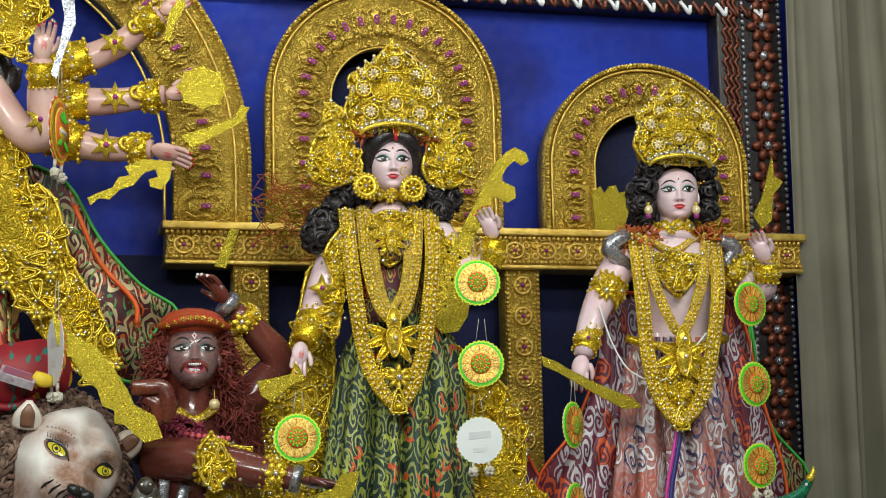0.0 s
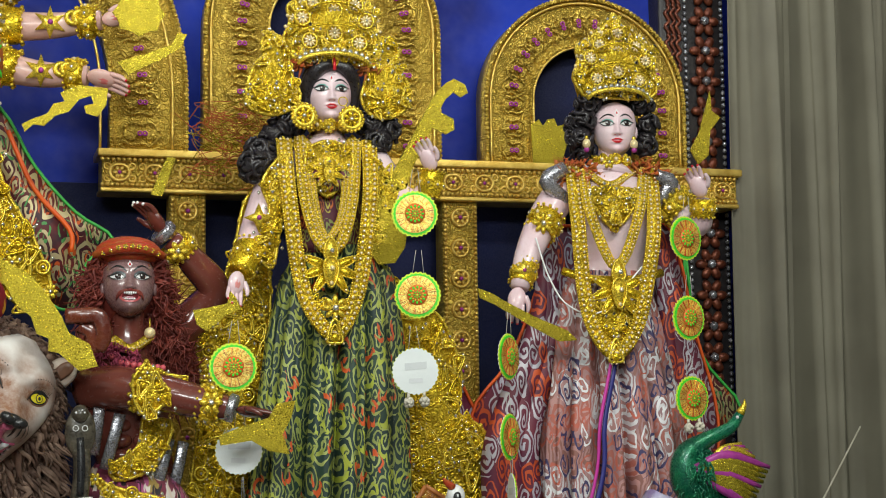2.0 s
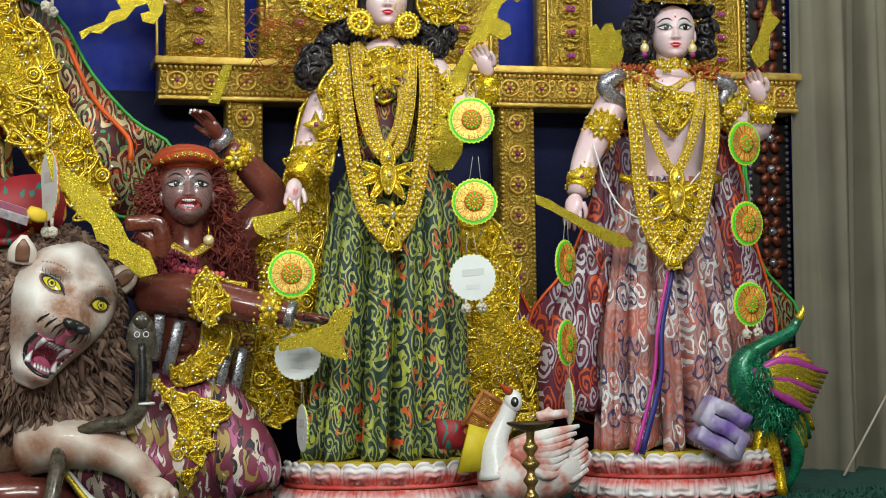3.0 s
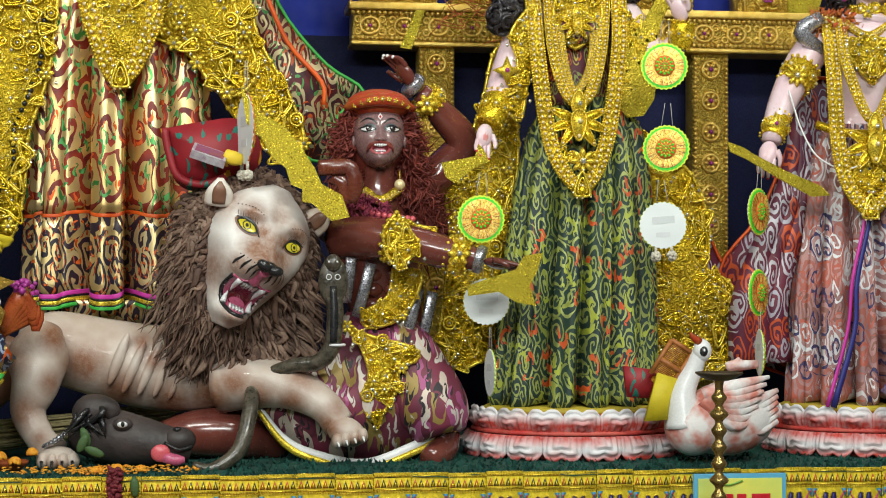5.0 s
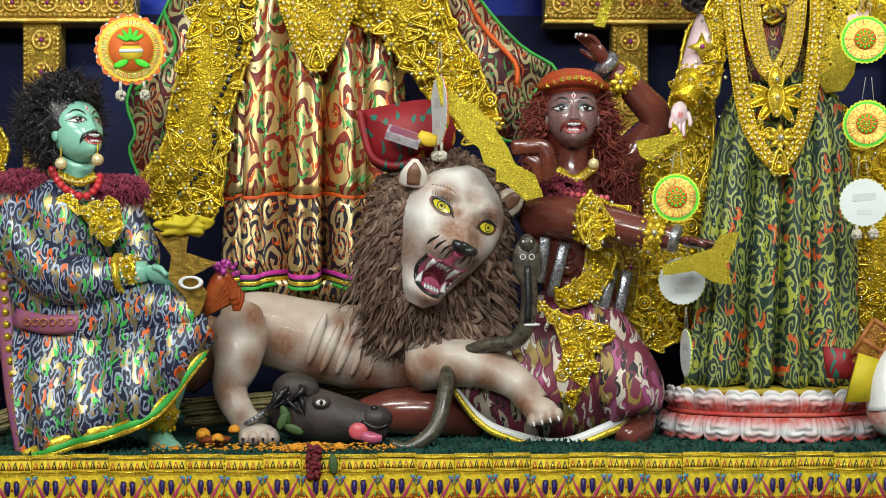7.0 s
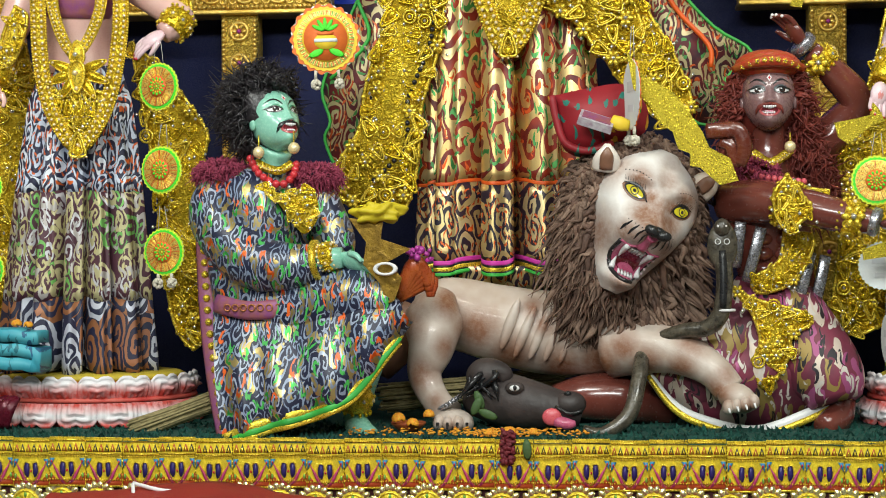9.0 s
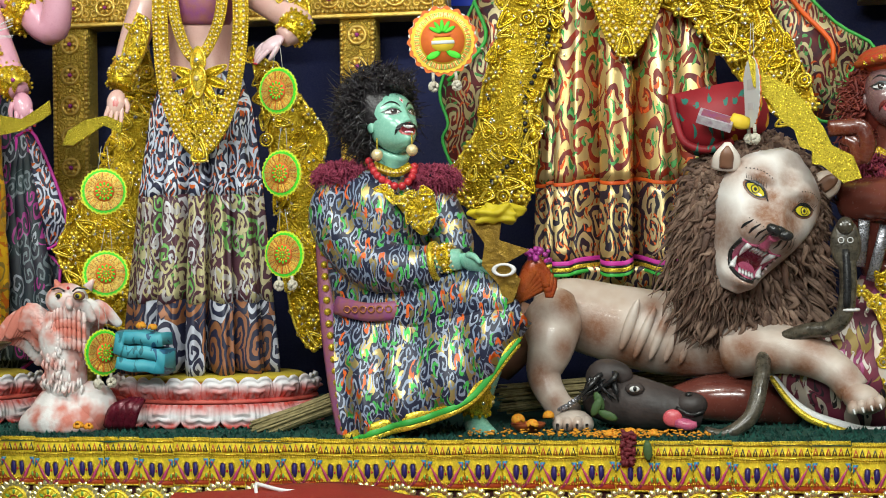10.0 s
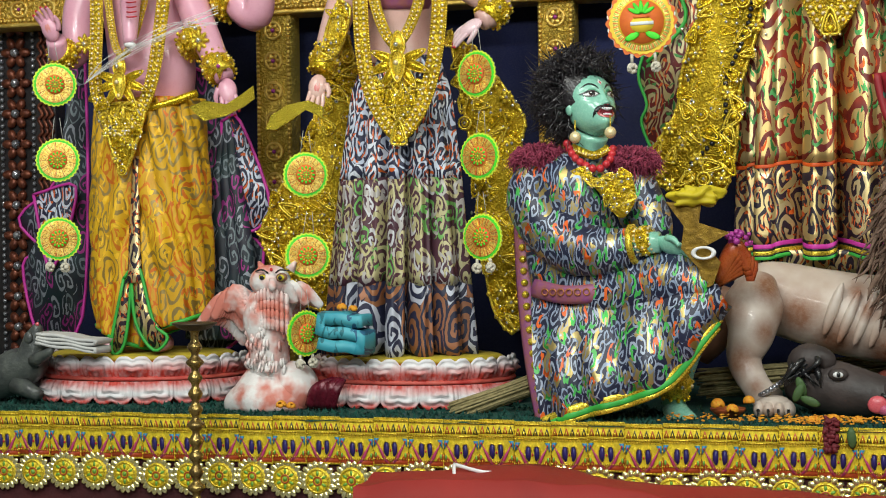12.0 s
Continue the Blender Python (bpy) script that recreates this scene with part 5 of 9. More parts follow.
# head, hair, crown
H0 = (0.812, 3.585, 2.231)
face(F, H0, 0.052, -6, -1, SKIN)
for e in (-1, 1):
    for k in range(11):
        q = k / 10
        F.tube([(H0[0] + e * 0.002, H0[1] - 0.048 + 0.04 * q, H0[2] + 0.062 + 0.026 * math.sin(1.6 * q)), (H0[0] + e * (0.022 + 0.006 * q), H0[1] - 0.05 + 0.036 * q, H0[2] + 0.06 + 0.022 * q), (H0[0] + e * (0.042 + 0.01 * q), H0[1] - 0.034 + 0.03 * q, H0[2] + 0.036 + 0.022 * q), (H0[0] + e * (0.055 + 0.01 * q), H0[1] - 0.014 + 0.02 * q, H0[2] - 0.004 + 0.01 * q), (H0[0] + e * (0.06 + 0.012 * q), H0[1] + 0.01 * q, H0[2] - 0.06)], [0.003, 0.0052, 0.006, 0.0055, 0.005], HAIR, 6, 4)
F.ball((H0[0], H0[1] + 0.03, H0[2] + 0.02), (0.062, 0.05, 0.07), HAIR, 18, 12)
for e in (-1, 1):
    F.tube([(H0[0], H0[1] - 0.04, H0[2] + 0.068), (H0[0] + e * 0.032, H0[1] - 0.04, H0[2] + 0.056), (H0[0] + e * 0.052, H0[1] - 0.018, H0[2] + 0.025), (H0[0] + e * 0.054, H0[1], H0[2] - 0.02), (H0[0] + e * 0.06, H0[1], H0[2] - 0.07)], [0.012, 0.017, 0.016, 0.014, 0.018], HAIR, 8, 5)
F.tube([(H0[0], H0[1] - 0.056, H0[2] + 0.05), (H0[0], H0[1] - 0.052, H0[2] + 0.078)], 0.004, RED, 6)
curls(F, [((0.724, 3.600, 2.169), 0.034), ((0.696, 3.600, 2.142), 0.036), ((0.656, 3.580, 2.100), 0.036), ((0.639, 3.560, 2.065), 0.036), ((0.664, 3.570, 2.073), 0.03), ((0.911, 3.600, 2.174), 0.034), ((0.944, 3.600, 2.161), 0.036), ((0.918, 3.580, 2.131), 0.03)], HAIR, 0.011, 3, 14)
crown(F, (H0[0], H0[1] + 0.01, H0[2] + 0.072), 0.2, 0.205, 11)
F.zari([(0.678, 2.365), (0.713, 2.340), (0.718, 2.283), (0.740, 2.219), (0.689, 2.182), (0.633, 2.191), (0.618, 2.216), (0.634, 2.280), (0.658, 2.304), (0.655, 2.345)], 3.56, 0.012, GOLD, 22, 0.017, 21)
F.zari([(0.938, 2.366), (0.966, 2.337), (0.960, 2.304), (0.986, 2.266), (0.990, 2.220), (0.954, 2.187), (0.905, 2.188), (0.880, 2.224), (0.894, 2.282), (0.906, 2.341)], 3.56, 0.012, GOLD, 22, 0.017, 22)
for q in ((0.742, 3.550, 2.297), (0.890, 3.550, 2.293)):
    shaggy(F, q, (0.012, 0.012, 0.016), NET, 40, 0.02, 5, 0.1, 0.003, 2)
for q in ((0.741, 3.520, 2.174), (0.847, 3.520, 2.171)):
    F.ring(q, 0.021, 0.006, GOLDL, 16)
    F.rosette(q, 0.019, 7, GOLD, GEM, 0.5)
    F.beads([(q[0] + 0.027 * math.cos(a), q[1], q[2] + 0.027 * math.sin(a)) for a in np.linspace(0, 6.28, 10)], 0.0045, GOLDL, 2, 2)
F.ring((H0[0] + 0.018, H0[1] - 0.058, H0[2] - 0.02), 0.01, 0.0012, GOLDL, 14)
# necklaces
band(F, (0.809, 3.585, 2.170), (0.809, 3.585, 2.154), 0.035, GOLD, GOLDL)
F.rosette((0.798, 3.535, 2.153), 0.014, 6, GOLDL, GEM, 0.5)
for pts in ([(0.739, 3.560, 2.133), (0.793, 3.520, 2.074), (0.865, 3.560, 2.136)], [(0.729, 3.560, 2.124), (0.791, 3.515, 2.023), (0.874, 3.560, 2.127)]):
    garland(F, pts, 0.011)
F.zari([(0.747, 2.103), (0.792, 2.120), (0.840, 2.105), (0.848, 2.061), (0.792, 1.998), (0.747, 2.059)], 3.525, 0.008, GOLD, 12, 0.016, 23, bow=0.012)
pendant(F, (0.790, 3.505, 2.053), 0.034)
garland(F, [(0.703, 3.560, 2.127), (0.702, 3.500, 1.995), (0.717, 3.470, 1.833), (0.740, 3.460, 1.748), (0.790, 3.455, 1.692), (0.830, 3.460, 1.745), (0.856, 3.470, 1.833), (0.883, 3.500, 1.998), (0.896, 3.560, 2.131)], 0.016)
garland(F, [(0.737, 3.550, 2.126), (0.737, 3.500, 1.995), (0.759, 3.480, 1.901), (0.788, 3.475, 1.876), (0.817, 3.480, 1.901), (0.844, 3.500, 1.997), (0.863, 3.550, 2.129)], 0.012)
garland(F, [(0.751, 3.530, 2.087), (0.762, 3.490, 1.957), (0.782, 3.480, 1.901), (0.817, 3.490, 1.958), (0.840, 3.530, 2.089)], 0.008)
pendant(F, (0.784, 3.460, 1.842), 0.058)
F.rosette((0.792, 3.450, 1.749), 0.028, 8, GOLDL, GEM, 0.4)
for k in range(10):
    F.drop(((0.738, 3.460, 1.784)[0] + 0.012 * k, 3.46, (0.738, 3.460, 1.772)[2] - 0.02 * math.sin(k * 0.35)), 0.013, GOLD, GOLDL, 0.4 * k)
F.drop((0.790, 3.445, 1.693), 0.026, GOLDL, GOLD, 0)
# gilt side panels and the trailing end of the wrap
F.zari([(0.671, 2.036), (0.692, 1.795), (0.674, 1.604), (0.677, 1.402), (0.639, 1.338), (0.560, 1.298), (0.516, 1.351), (0.528, 1.477), (0.539, 1.603), (0.519, 1.742), (0.564, 1.778), (0.608, 1.883), (0.633, 1.997)], 3.66, 0.014, GOLD, 70, 0.024, 31)
F.zari([(0.938, 1.888), (1.004, 1.800), (1.092, 1.737), (1.136, 1.609), (1.124, 1.529), (1.190, 1.480), (1.208, 1.352), (1.131, 1.275), (1.006, 1.287), (0.989, 1.428), (0.983, 1.582), (0.952, 1.735)], 3.66, 0.014, GOLD, 75, 0.024, 32)
panel_cloth(F, [(1.048, 1.751), (1.095, 1.713), (1.169, 1.558), (1.257, 1.389), (1.264, 1.324), (1.130, 1.402)], 3.71, C_KARS, ORANGETRIM)
# red tinsel veil behind the shoulders
for i in range(160):
    rr = random.Random(i)
    x, z = 0.573 + rr.random() ** 1.3 * 0.2, 2.088 + rr.uniform(0, 0.16)
    F.tube([(x, 3.85, z), (x + rr.uniform(-0.05, 0.05), 3.84, z + rr.uniform(-0.03, 0.03)), (x + rr.uniform(-0.08, 0.08), 3.85, z + rr.uniform(-0.05, 0.05))], 0.0012, NET if i % 3 else FOIL, 3, 3)
o = F.object("idol_statue")
tagged(o, "standing clay idol in green painted skirt with gold crown", "statue", "clay idols")

# ---- idol in the rose robe ----
F = Form((1.5, 3.6, TOP))
zw = 1.848
F.skirt(1.475, 3.6, [(zw, 0.088), (zw - 0.08, 0.12), (zw - 0.2, 0.144), (zw - 0.36, 0.17), (TOP, 0.19)], [(zw, C_KAR)], 13, 0.6, 0.7, 0.02, 2.0)
# cape behind, both sides
panel_cloth(F, [(1.382, 1.967), (1.549, 1.969), (1.681, 1.971), (1.743, 1.723), (1.798, 1.506), (1.766, 1.319), (1.633, 1.270), (1.322, 1.281), (1.228, 1.361), (1.171, 1.517), (1.265, 1.646), (1.334, 1.805)], 3.7, C_KARS, ORANGETRIM, bow=0.03)
for i in range(9):
    x0, x1 = -0.1 + 0.035 * (i % 3), -0.2 + 0.06 * (i % 3)
    if i < 3:
        F.tube([(1.344, 3.660, 1.906), (1.316 + 0.02 * i, 3.64, 1.722), (1.212 + 0.035 * i, 3.63, 1.464), (1.200 + 0.045 * i, 3.63, 1.312)], [0.014, 0.024, 0.032, 0.03], C_KARS, 8, 5)
    elif i < 6:
        F.tube([(1.644, 3.660, 1.909), (1.642 + 0.02 * (i - 3), 3.64, 1.720), (1.647 + 0.03 * (i - 3), 3.63, 1.521), (1.622 + 0.035 * (i - 3), 3.63, 1.299)], [0.014, 0.022, 0.026, 0.03], C_KARS, 8, 5)
panel_cloth(F, [(1.280, 1.688), (1.264, 1.621), (1.205, 1.530), (1.127, 1.466), (1.198, 1.283), (1.268, 1.332), (1.288, 1.515)], 3.74, C_SHAWL, ORANGETRIM)
panel_cloth(F, [(1.742, 1.920), (1.774, 1.671), (1.879, 1.532), (1.778, 1.452), (1.725, 1.589)], 3.74, C_SHAWL, GREENTRIM)
F.tube([(1.448, 3.480, 1.760), (1.425, 3.462, 1.634), (1.393, 3.455, 1.498), (1.382, 3.455, 1.389), (1.336, 3.455, 1.223)], [0.002, 0.004, 0.0045, 0.004, 0.005], PINKTRIM, 6, 5, 0.5)
F.tube([(1.457, 3.480, 1.760), (1.437, 3.465, 1.634), (1.405, 3.458, 1.498), (1.399, 3.458, 1.388), (1.351, 3.458, 1.222)], [0.003, 0.005, 0.006, 0.006, 0.008], NAVYT, 6, 5, 0.5)
# bare chest
F.tube([(1.501, 3.610, 2.089), (1.488, 3.600, 2.034), (1.491, 3.600, 1.941), (1.488, 3.600, 1.875), (1.486, 3.600, 1.815)], [0.07, 0.098, 0.092, 0.078, 0.09], SKIN, 20, 5, 0.68)
F.tube([(1.496, 3.600, 2.148), (1.491, 3.600, 2.108), (1.485, 3.590, 2.070)], [0.03, 0.034, 0.06], SKIN, 14)
F.tube([(1.377, 3.610, 2.040), (1.321, 3.590, 1.971), (1.262, 3.550, 1.875), (1.232, 3.520, 1.802)], [0.042, 0.038, 0.03, 0.021], SKIN, 14)
band(F, (1.330, 3.580, 1.979), (1.300, 3.570, 1.935), 0.034, GOLD, GOLDL)
F.rosette((1.297, 3.535, 1.952), 0.025, 8, GOLDL, GEM, 0.4)
band(F, (1.259, 3.545, 1.861), (1.236, 3.525, 1.812), 0.025, GOLD, GOLDL)
star(F, (1.238, 3.505, 1.841), 0.028, GOLDL, PURPLE, 4)
hand(F, (1.227, 3.515, 1.799), (-0.25, -0.25, -1), (0.3, 0.7, -0.2), 0.09, SKIN, RED, 0.5, -1)
F.tube([(1.628, 3.610, 2.044), (1.672, 3.570, 1.979), (1.684, 3.530, 1.961), (1.681, 3.500, 2.010)], [0.042, 0.036, 0.03, 0.021], SKIN, 14)
band(F, (1.682, 3.510, 1.972), (1.681, 3.500, 2.012), 0.025, GOLD, GOLDL)
band(F, (1.640, 3.590, 2.022), (1.663, 3.575, 1.990), 0.04, FOIL, GOLDL)
hand(F, (1.674, 3.490, 2.019), (-0.45, -0.15, 0.9), (-0.6, -0.8, 0), 0.09, SKIN, RED, 0.45, -1)
for a, b, c in (((1.362, 3.560, 2.085), (1.317, 3.560, 2.052), (1.370, 3.570, 2.012)), ((1.586, 3.560, 2.077), (1.628, 3.560, 2.057), (1.602, 3.570, 2.018))):
    F.tube([a, b, c], [0.016, 0.02, 0.014], SILVER, 8, 4, 0.8)
shaggy(F, (1.397, 3.580, 2.076), (0.06, 0.03, 0.025), NET, 160, 0.024, 8, 0.2, 0.003, 2)
shaggy(F, (1.574, 3.580, 2.079), (0.05, 0.03, 0.025), NET, 130, 0.024, 9, 0.2, 0.003, 2)
H0 = (1.497, 3.585, 2.180)
face(F, H0, 0.053, -14, -1, SKIN, RED, False, None)
F.ball((H0[0], H0[1] + 0.03, H0[2] + 0.03), (0.066, 0.05, 0.066), HAIR, 16, 10)
curls(F, [((1.429, 3.580, 2.244), 0.03), ((1.416, 3.580, 2.203), 0.03), ((1.408, 3.580, 2.163), 0.032), ((1.424, 3.600, 2.133), 0.028), ((1.450, 3.570, 2.272), 0.026), ((1.498, 3.565, 2.283), 0.026), ((1.546, 3.570, 2.272), 0.026), ((1.567, 3.580, 2.241), 0.028), ((1.588, 3.600, 2.198), 0.028), ((1.579, 3.600, 2.150), 0.03), ((1.410, 3.600, 2.193), 0.03)], HAIR, 0.009, 5, 16)
crown(F, (H0[0] - 0.008, H0[1] + 0.01, H0[2] + 0.075), 0.19, 0.19, 12)
for q in ((1.405, 3.530, 2.138), (1.523, 3.530, 2.141)):
    F.ball(q, (0.01, 0.01, 0.012), PEARL, 10, 7)
    F.ball((q[0], q[1], q[2] + 0.014), 0.005, GOLDL, 8, 5)
    F.ball((q[0], q[1], q[2] - 0.014), 0.007, PURPLE, 8, 5)
band(F, (1.487, 3.590, 2.115), (1.487, 3.590, 2.099), 0.038, GOLD, GOLDL)
F.rosette((1.461, 3.535, 2.098), 0.016, 6, GOLDL, GEM, 0.5)
garland(F, [(1.411, 3.560, 2.080), (1.458, 3.525, 2.043), (1.533, 3.560, 2.082)], 0.009)
F.zari([(1.414, 2.032), (1.469, 2.038), (1.522, 2.030), (1.516, 1.990), (1.468, 1.944), (1.419, 1.993)], 3.53, 0.008, GOLD, 12, 0.015, 24, bow=0.01)
F.drop((1.463, 3.505, 1.966), 0.02, GOLDL, GOLD, 0)
garland(F, [(1.383, 3.570, 2.087), (1.368, 3.500, 1.941), (1.364, 3.460, 1.784), (1.388, 3.455, 1.696), (1.433, 3.450, 1.652), (1.482, 3.455, 1.702), (1.513, 3.460, 1.797), (1.554, 3.500, 1.943), (1.580, 3.570, 2.091)], 0.016)
garland(F, [(1.406, 3.560, 2.080), (1.400, 3.500, 1.967), (1.449, 3.475, 1.849), (1.516, 3.500, 1.968), (1.558, 3.560, 2.083)], 0.012)
pendant(F, (1.443, 3.455, 1.803), 0.06)
F.zari([(1.386, 1.765), (1.501, 1.765), (1.484, 1.708), (1.438, 1.656), (1.397, 1.709)], 3.47, 0.006, GOLD, 12, 0.018, 25, bow=0.01)
F.drop((1.431, 3.445, 1.652), 0.026, GOLDL, GOLD, 0)
F.tube([(1.343, 3.540, 1.844), (1.403, 3.515, 1.824), (1.513, 3.515, 1.825), (1.588, 3.540, 1.843)], 0.01, GOLD, 8, 4)
F.tube([(1.273, 3.520, 1.916), (1.296, 3.500, 1.825), (1.329, 3.470, 1.760), (1.405, 3.460, 1.746), (1.509, 3.470, 1.849)], 0.0022, WHITE, 5, 6)
o = F.object("idol_statue")
tagged(o, "standing clay idol in rose silk with maroon cape and gold crown", "statue", "clay idols")

# ---- central idol on the lion ----
F = Form((XD, 3.8, STAGE + 0.4))
ZW = 2.333
zb1, zb2, zb3 = 1.640, 1.460, 1.429
F.skirt(XD, 3.8, [(ZW, 0.1), (ZW - 0.12, 0.15), (ZW - 0.3, 0.188), (ZW - 0.5, 0.198), (zb1, 0.203), (zb2, 0.21), (zb2 - 0.028, 0.211)], [(ZW, C_DUR), (zb1, ORANGETRIM), (zb1 - 0.008, C_DURB), (zb2 + 0.006, PINKTRIM), (zb2 - 0.004, BLACK), (zb2 - 0.009, GOLDL), (zb2 - 0.018, BLACK), (zb2 - 0.021, GREENTRIM)], 11, 0.78, 0.7, 0.0, 0.5)
F.lathe((XD, 3.8, zb3 + 0.02), [(0.19, 0), (0.15, -0.05), (0.02, -0.06)], C_DURB, 40, 1, 0.6)
F.tube([(XD, 3.8, ZW - 0.02), (XD, 3.78, ZW + 0.1), (XD, 3.78, ZW + 0.2), (XD, 3.8, ZW + 0.3)], [0.1, 0.105, 0.125, 0.07], GOLD, 18, 5, 0.75)
F.tube([(XD, 3.78, ZW + 0.26), (XD, 3.77, ZW + 0.36)], [0.045, 0.04], SKIN, 12, 1)
H0 = (XD, 3.76, ZW + 0.42)
face(F, H0, 0.06, 0, -2, SKIN)
F.ball((XD, 3.8, ZW + 0.46), (0.08, 0.06, 0.08), HAIR, 16, 10)
F.tube([(XD + 0.06, 3.8, ZW + 0.46), (XD + 0.1, 3.8, ZW + 0.36), (-0.036, 3.760, 2.429), (-0.012, 3.760, 2.469)], [0.03, 0.035, 0.03, 0.02], HAIR, 8, 4)
crown(F, (XD, 3.77, ZW + 0.5), 0.26, 0.28, 13)
F.zari([(-0.169, 2.305), (-0.040, 2.322), (0.011, 2.280), (0.022, 2.180), (0.078, 2.057), (0.109, 1.946), (0.039, 1.897), (-0.045, 1.994), (-0.163, 2.065)], 3.68, 0.014, GOLD, 44, 0.026, 41, bow=0.03)
F.zari([(-0.116, 2.591), (0.027, 2.650), (0.058, 2.575), (0.017, 2.521), (0.012, 2.463), (-0.019, 2.481), (-0.114, 2.489)], 3.68, 0.014, GOLDL, 16, 0.022, 42)
# arms on the far side, each with armlet, star and bracelet
def long_arm(a, b, c, r=0.03):
    F.tube([a, b, c], [r * 1.25, r, r * 0.72], SKINL, 14, 6)
    va, vb, vc = Vector(a), Vector(b), Vector(c)
    band(F, va.lerp(vb, 0.25), va.lerp(vb, 0.75), r * 1.22, GOLD, GOLDL)
    F.rosette(va.lerp(vb, 0.5) - Vector((0, r * 1.25, 0)), r * 0.9, 7, GOLDL, GEM, 0.4)
    star(F, vb.lerp(vc, 0.12) - Vector((0, r * 1.05, 0)), r * 1.25, GOLDL, PURPLE, 6)
    band(F, vb.lerp(vc, 0.62), vb.lerp(vc, 0.95), r * 1.0, GOLD, GOLDL)
    for k in (0.5, 0.62, 0.74):
        F.ring(vb.lerp(vc, k) - Vector((0, r * 0.9, -0.006)), r * 0.42, r * 0.2, GOLDL, 12)


long_arm((0.031, 3.720, 2.448), (0.190, 3.700, 2.502), (0.305, 3.660, 2.582))
hand(F, (0.308, 3.650, 2.585), (0.9, -0.1, 0.5), (0, -1, 0), 0.085, SKINL, RED, 0.4, 1, PALMRED)
long_arm((0.020, 3.700, 2.378), (0.190, 3.680, 2.380), (0.313, 3.640, 2.391))
hand(F, (0.318, 3.630, 2.390), (1, -0.1, 0.15), (0, -1, 0), 0.08, SKINL, RED, 0.5, 1, PALMRED)
long_arm((0.033, 3.680, 2.304), (0.172, 3.660, 2.270), (0.283, 3.620, 2.262))
hand(F, (0.287, 3.610, 2.261), (1, -0.1, -0.25), (0.1, -0.6, -0.6), 0.1, SKINL, RED, 0.3, -1, PALMRED)
F.tube([(-0.066, 3.700, 2.413), (0.008, 3.660, 2.299), (0.053, 3.620, 2.291), (0.052, 3.600, 2.368), (0.046, 3.580, 2.444)], [0.036, 0.034, 0.034, 0.03, 0.021], SKINL, 14, 6)
star(F, (0.045, 3.585, 2.312), 0.036, GOLDL, PURPLE, 6)
band(F, (0.049, 3.595, 2.385), (0.046, 3.580, 2.435), 0.027, GOLD, GOLDL)
hand(F, (0.046, 3.570, 2.441), (0.1, -0.2, 1), (0.1, -1, 0), 0.095, SKINL, RED, 0.45, -1, PALMRED)
# long necklace
garland(F, [(XD - 0.1, 3.7, ZW + 0.22), (-0.259, 3.660, 2.141), (-0.227, 3.650, 2.003), (-0.184, 3.645, 1.925), (-0.135, 3.650, 2.003), (-0.104, 3.660, 2.141), (XD + 0.1, 3.7, ZW + 0.22)], 0.02)
F.zari([(-0.253, 2.103), (-0.110, 2.104), (-0.120, 2.017), (-0.157, 1.961), (-0.185, 1.917), (-0.209, 1.961), (-0.247, 2.017)], 3.66, 0.008, GOLD, 20, 0.018, 43, bow=0.012)
F.drop((-0.183, 3.630, 1.929), 0.028, GOLDL, GOLD, 0)
# gilt wings and patterned shawl
F.zari([(-0.458, 2.151), (-0.332, 2.151), (-0.332, 2.000), (-0.349, 1.911), (-0.383, 1.798), (-0.392, 1.672), (-0.427, 1.571), (-0.515, 1.571), (-0.575, 1.621), (-0.567, 1.684), (-0.521, 1.760), (-0.508, 1.848), (-0.477, 1.949), (-0.458, 2.024)], 3.7, 0.014, GOLD, 95, 0.024, 44)
F.zari([(-0.087, 2.177), (0.065, 2.178), (0.115, 2.026), (0.179, 1.912), (0.217, 1.798), (0.166, 1.760), (0.077, 1.836), (0.014, 1.937), (-0.024, 2.051)], 3.7, 0.014, GOLD, 60, 0.024, 45)
panel_cloth(F, [(-0.464, 2.220), (-0.541, 2.064), (-0.593, 1.948), (-0.625, 1.857), (-0.606, 1.786), (-0.619, 1.741), (-0.577, 1.663), (-0.490, 1.663), (-0.374, 1.961), (-0.348, 2.220)], 3.82, C_SHAWL, GREENTRIM, bow=0.02)
panel_cloth(F, [(-0.011, 2.274), (0.106, 2.222), (0.184, 2.092), (0.275, 1.989), (0.359, 1.930), (0.301, 1.871), (0.281, 1.780), (0.222, 1.780), (0.118, 1.910)], 3.82, C_SHAWL, GREENTRIM, bow=0.02)
F.tube([(0.124, 3.790, 2.165), (0.182, 3.790, 2.036), (0.260, 3.790, 1.946), (0.266, 3.790, 1.894)], 0.006, ORANGETRIM, 6, 4)
F.tube([(-0.537, 3.790, 2.060), (-0.512, 3.790, 1.970), (-0.601, 3.790, 1.880)], 0.005, GREENTRIM, 6, 4)
F.beads([(-0.348, 3.690, 2.071), (-0.361, 3.690, 1.945), (-0.411, 3.690, 1.820), (-0.417, 3.690, 1.720), (-0.498, 3.690, 1.633)], 0.006, BLACK, 2.6, 8)
F.tube([(-0.073, 3.680, 2.095), (-0.011, 3.680, 1.982), (0.052, 3.680, 1.908)], 0.012, GOLDL, 7, 4, 0.4)
o = F.object("idol_statue")
tagged(o, "tall many-armed clay idol in gold-painted silk on the lion", "statue", "clay idols")

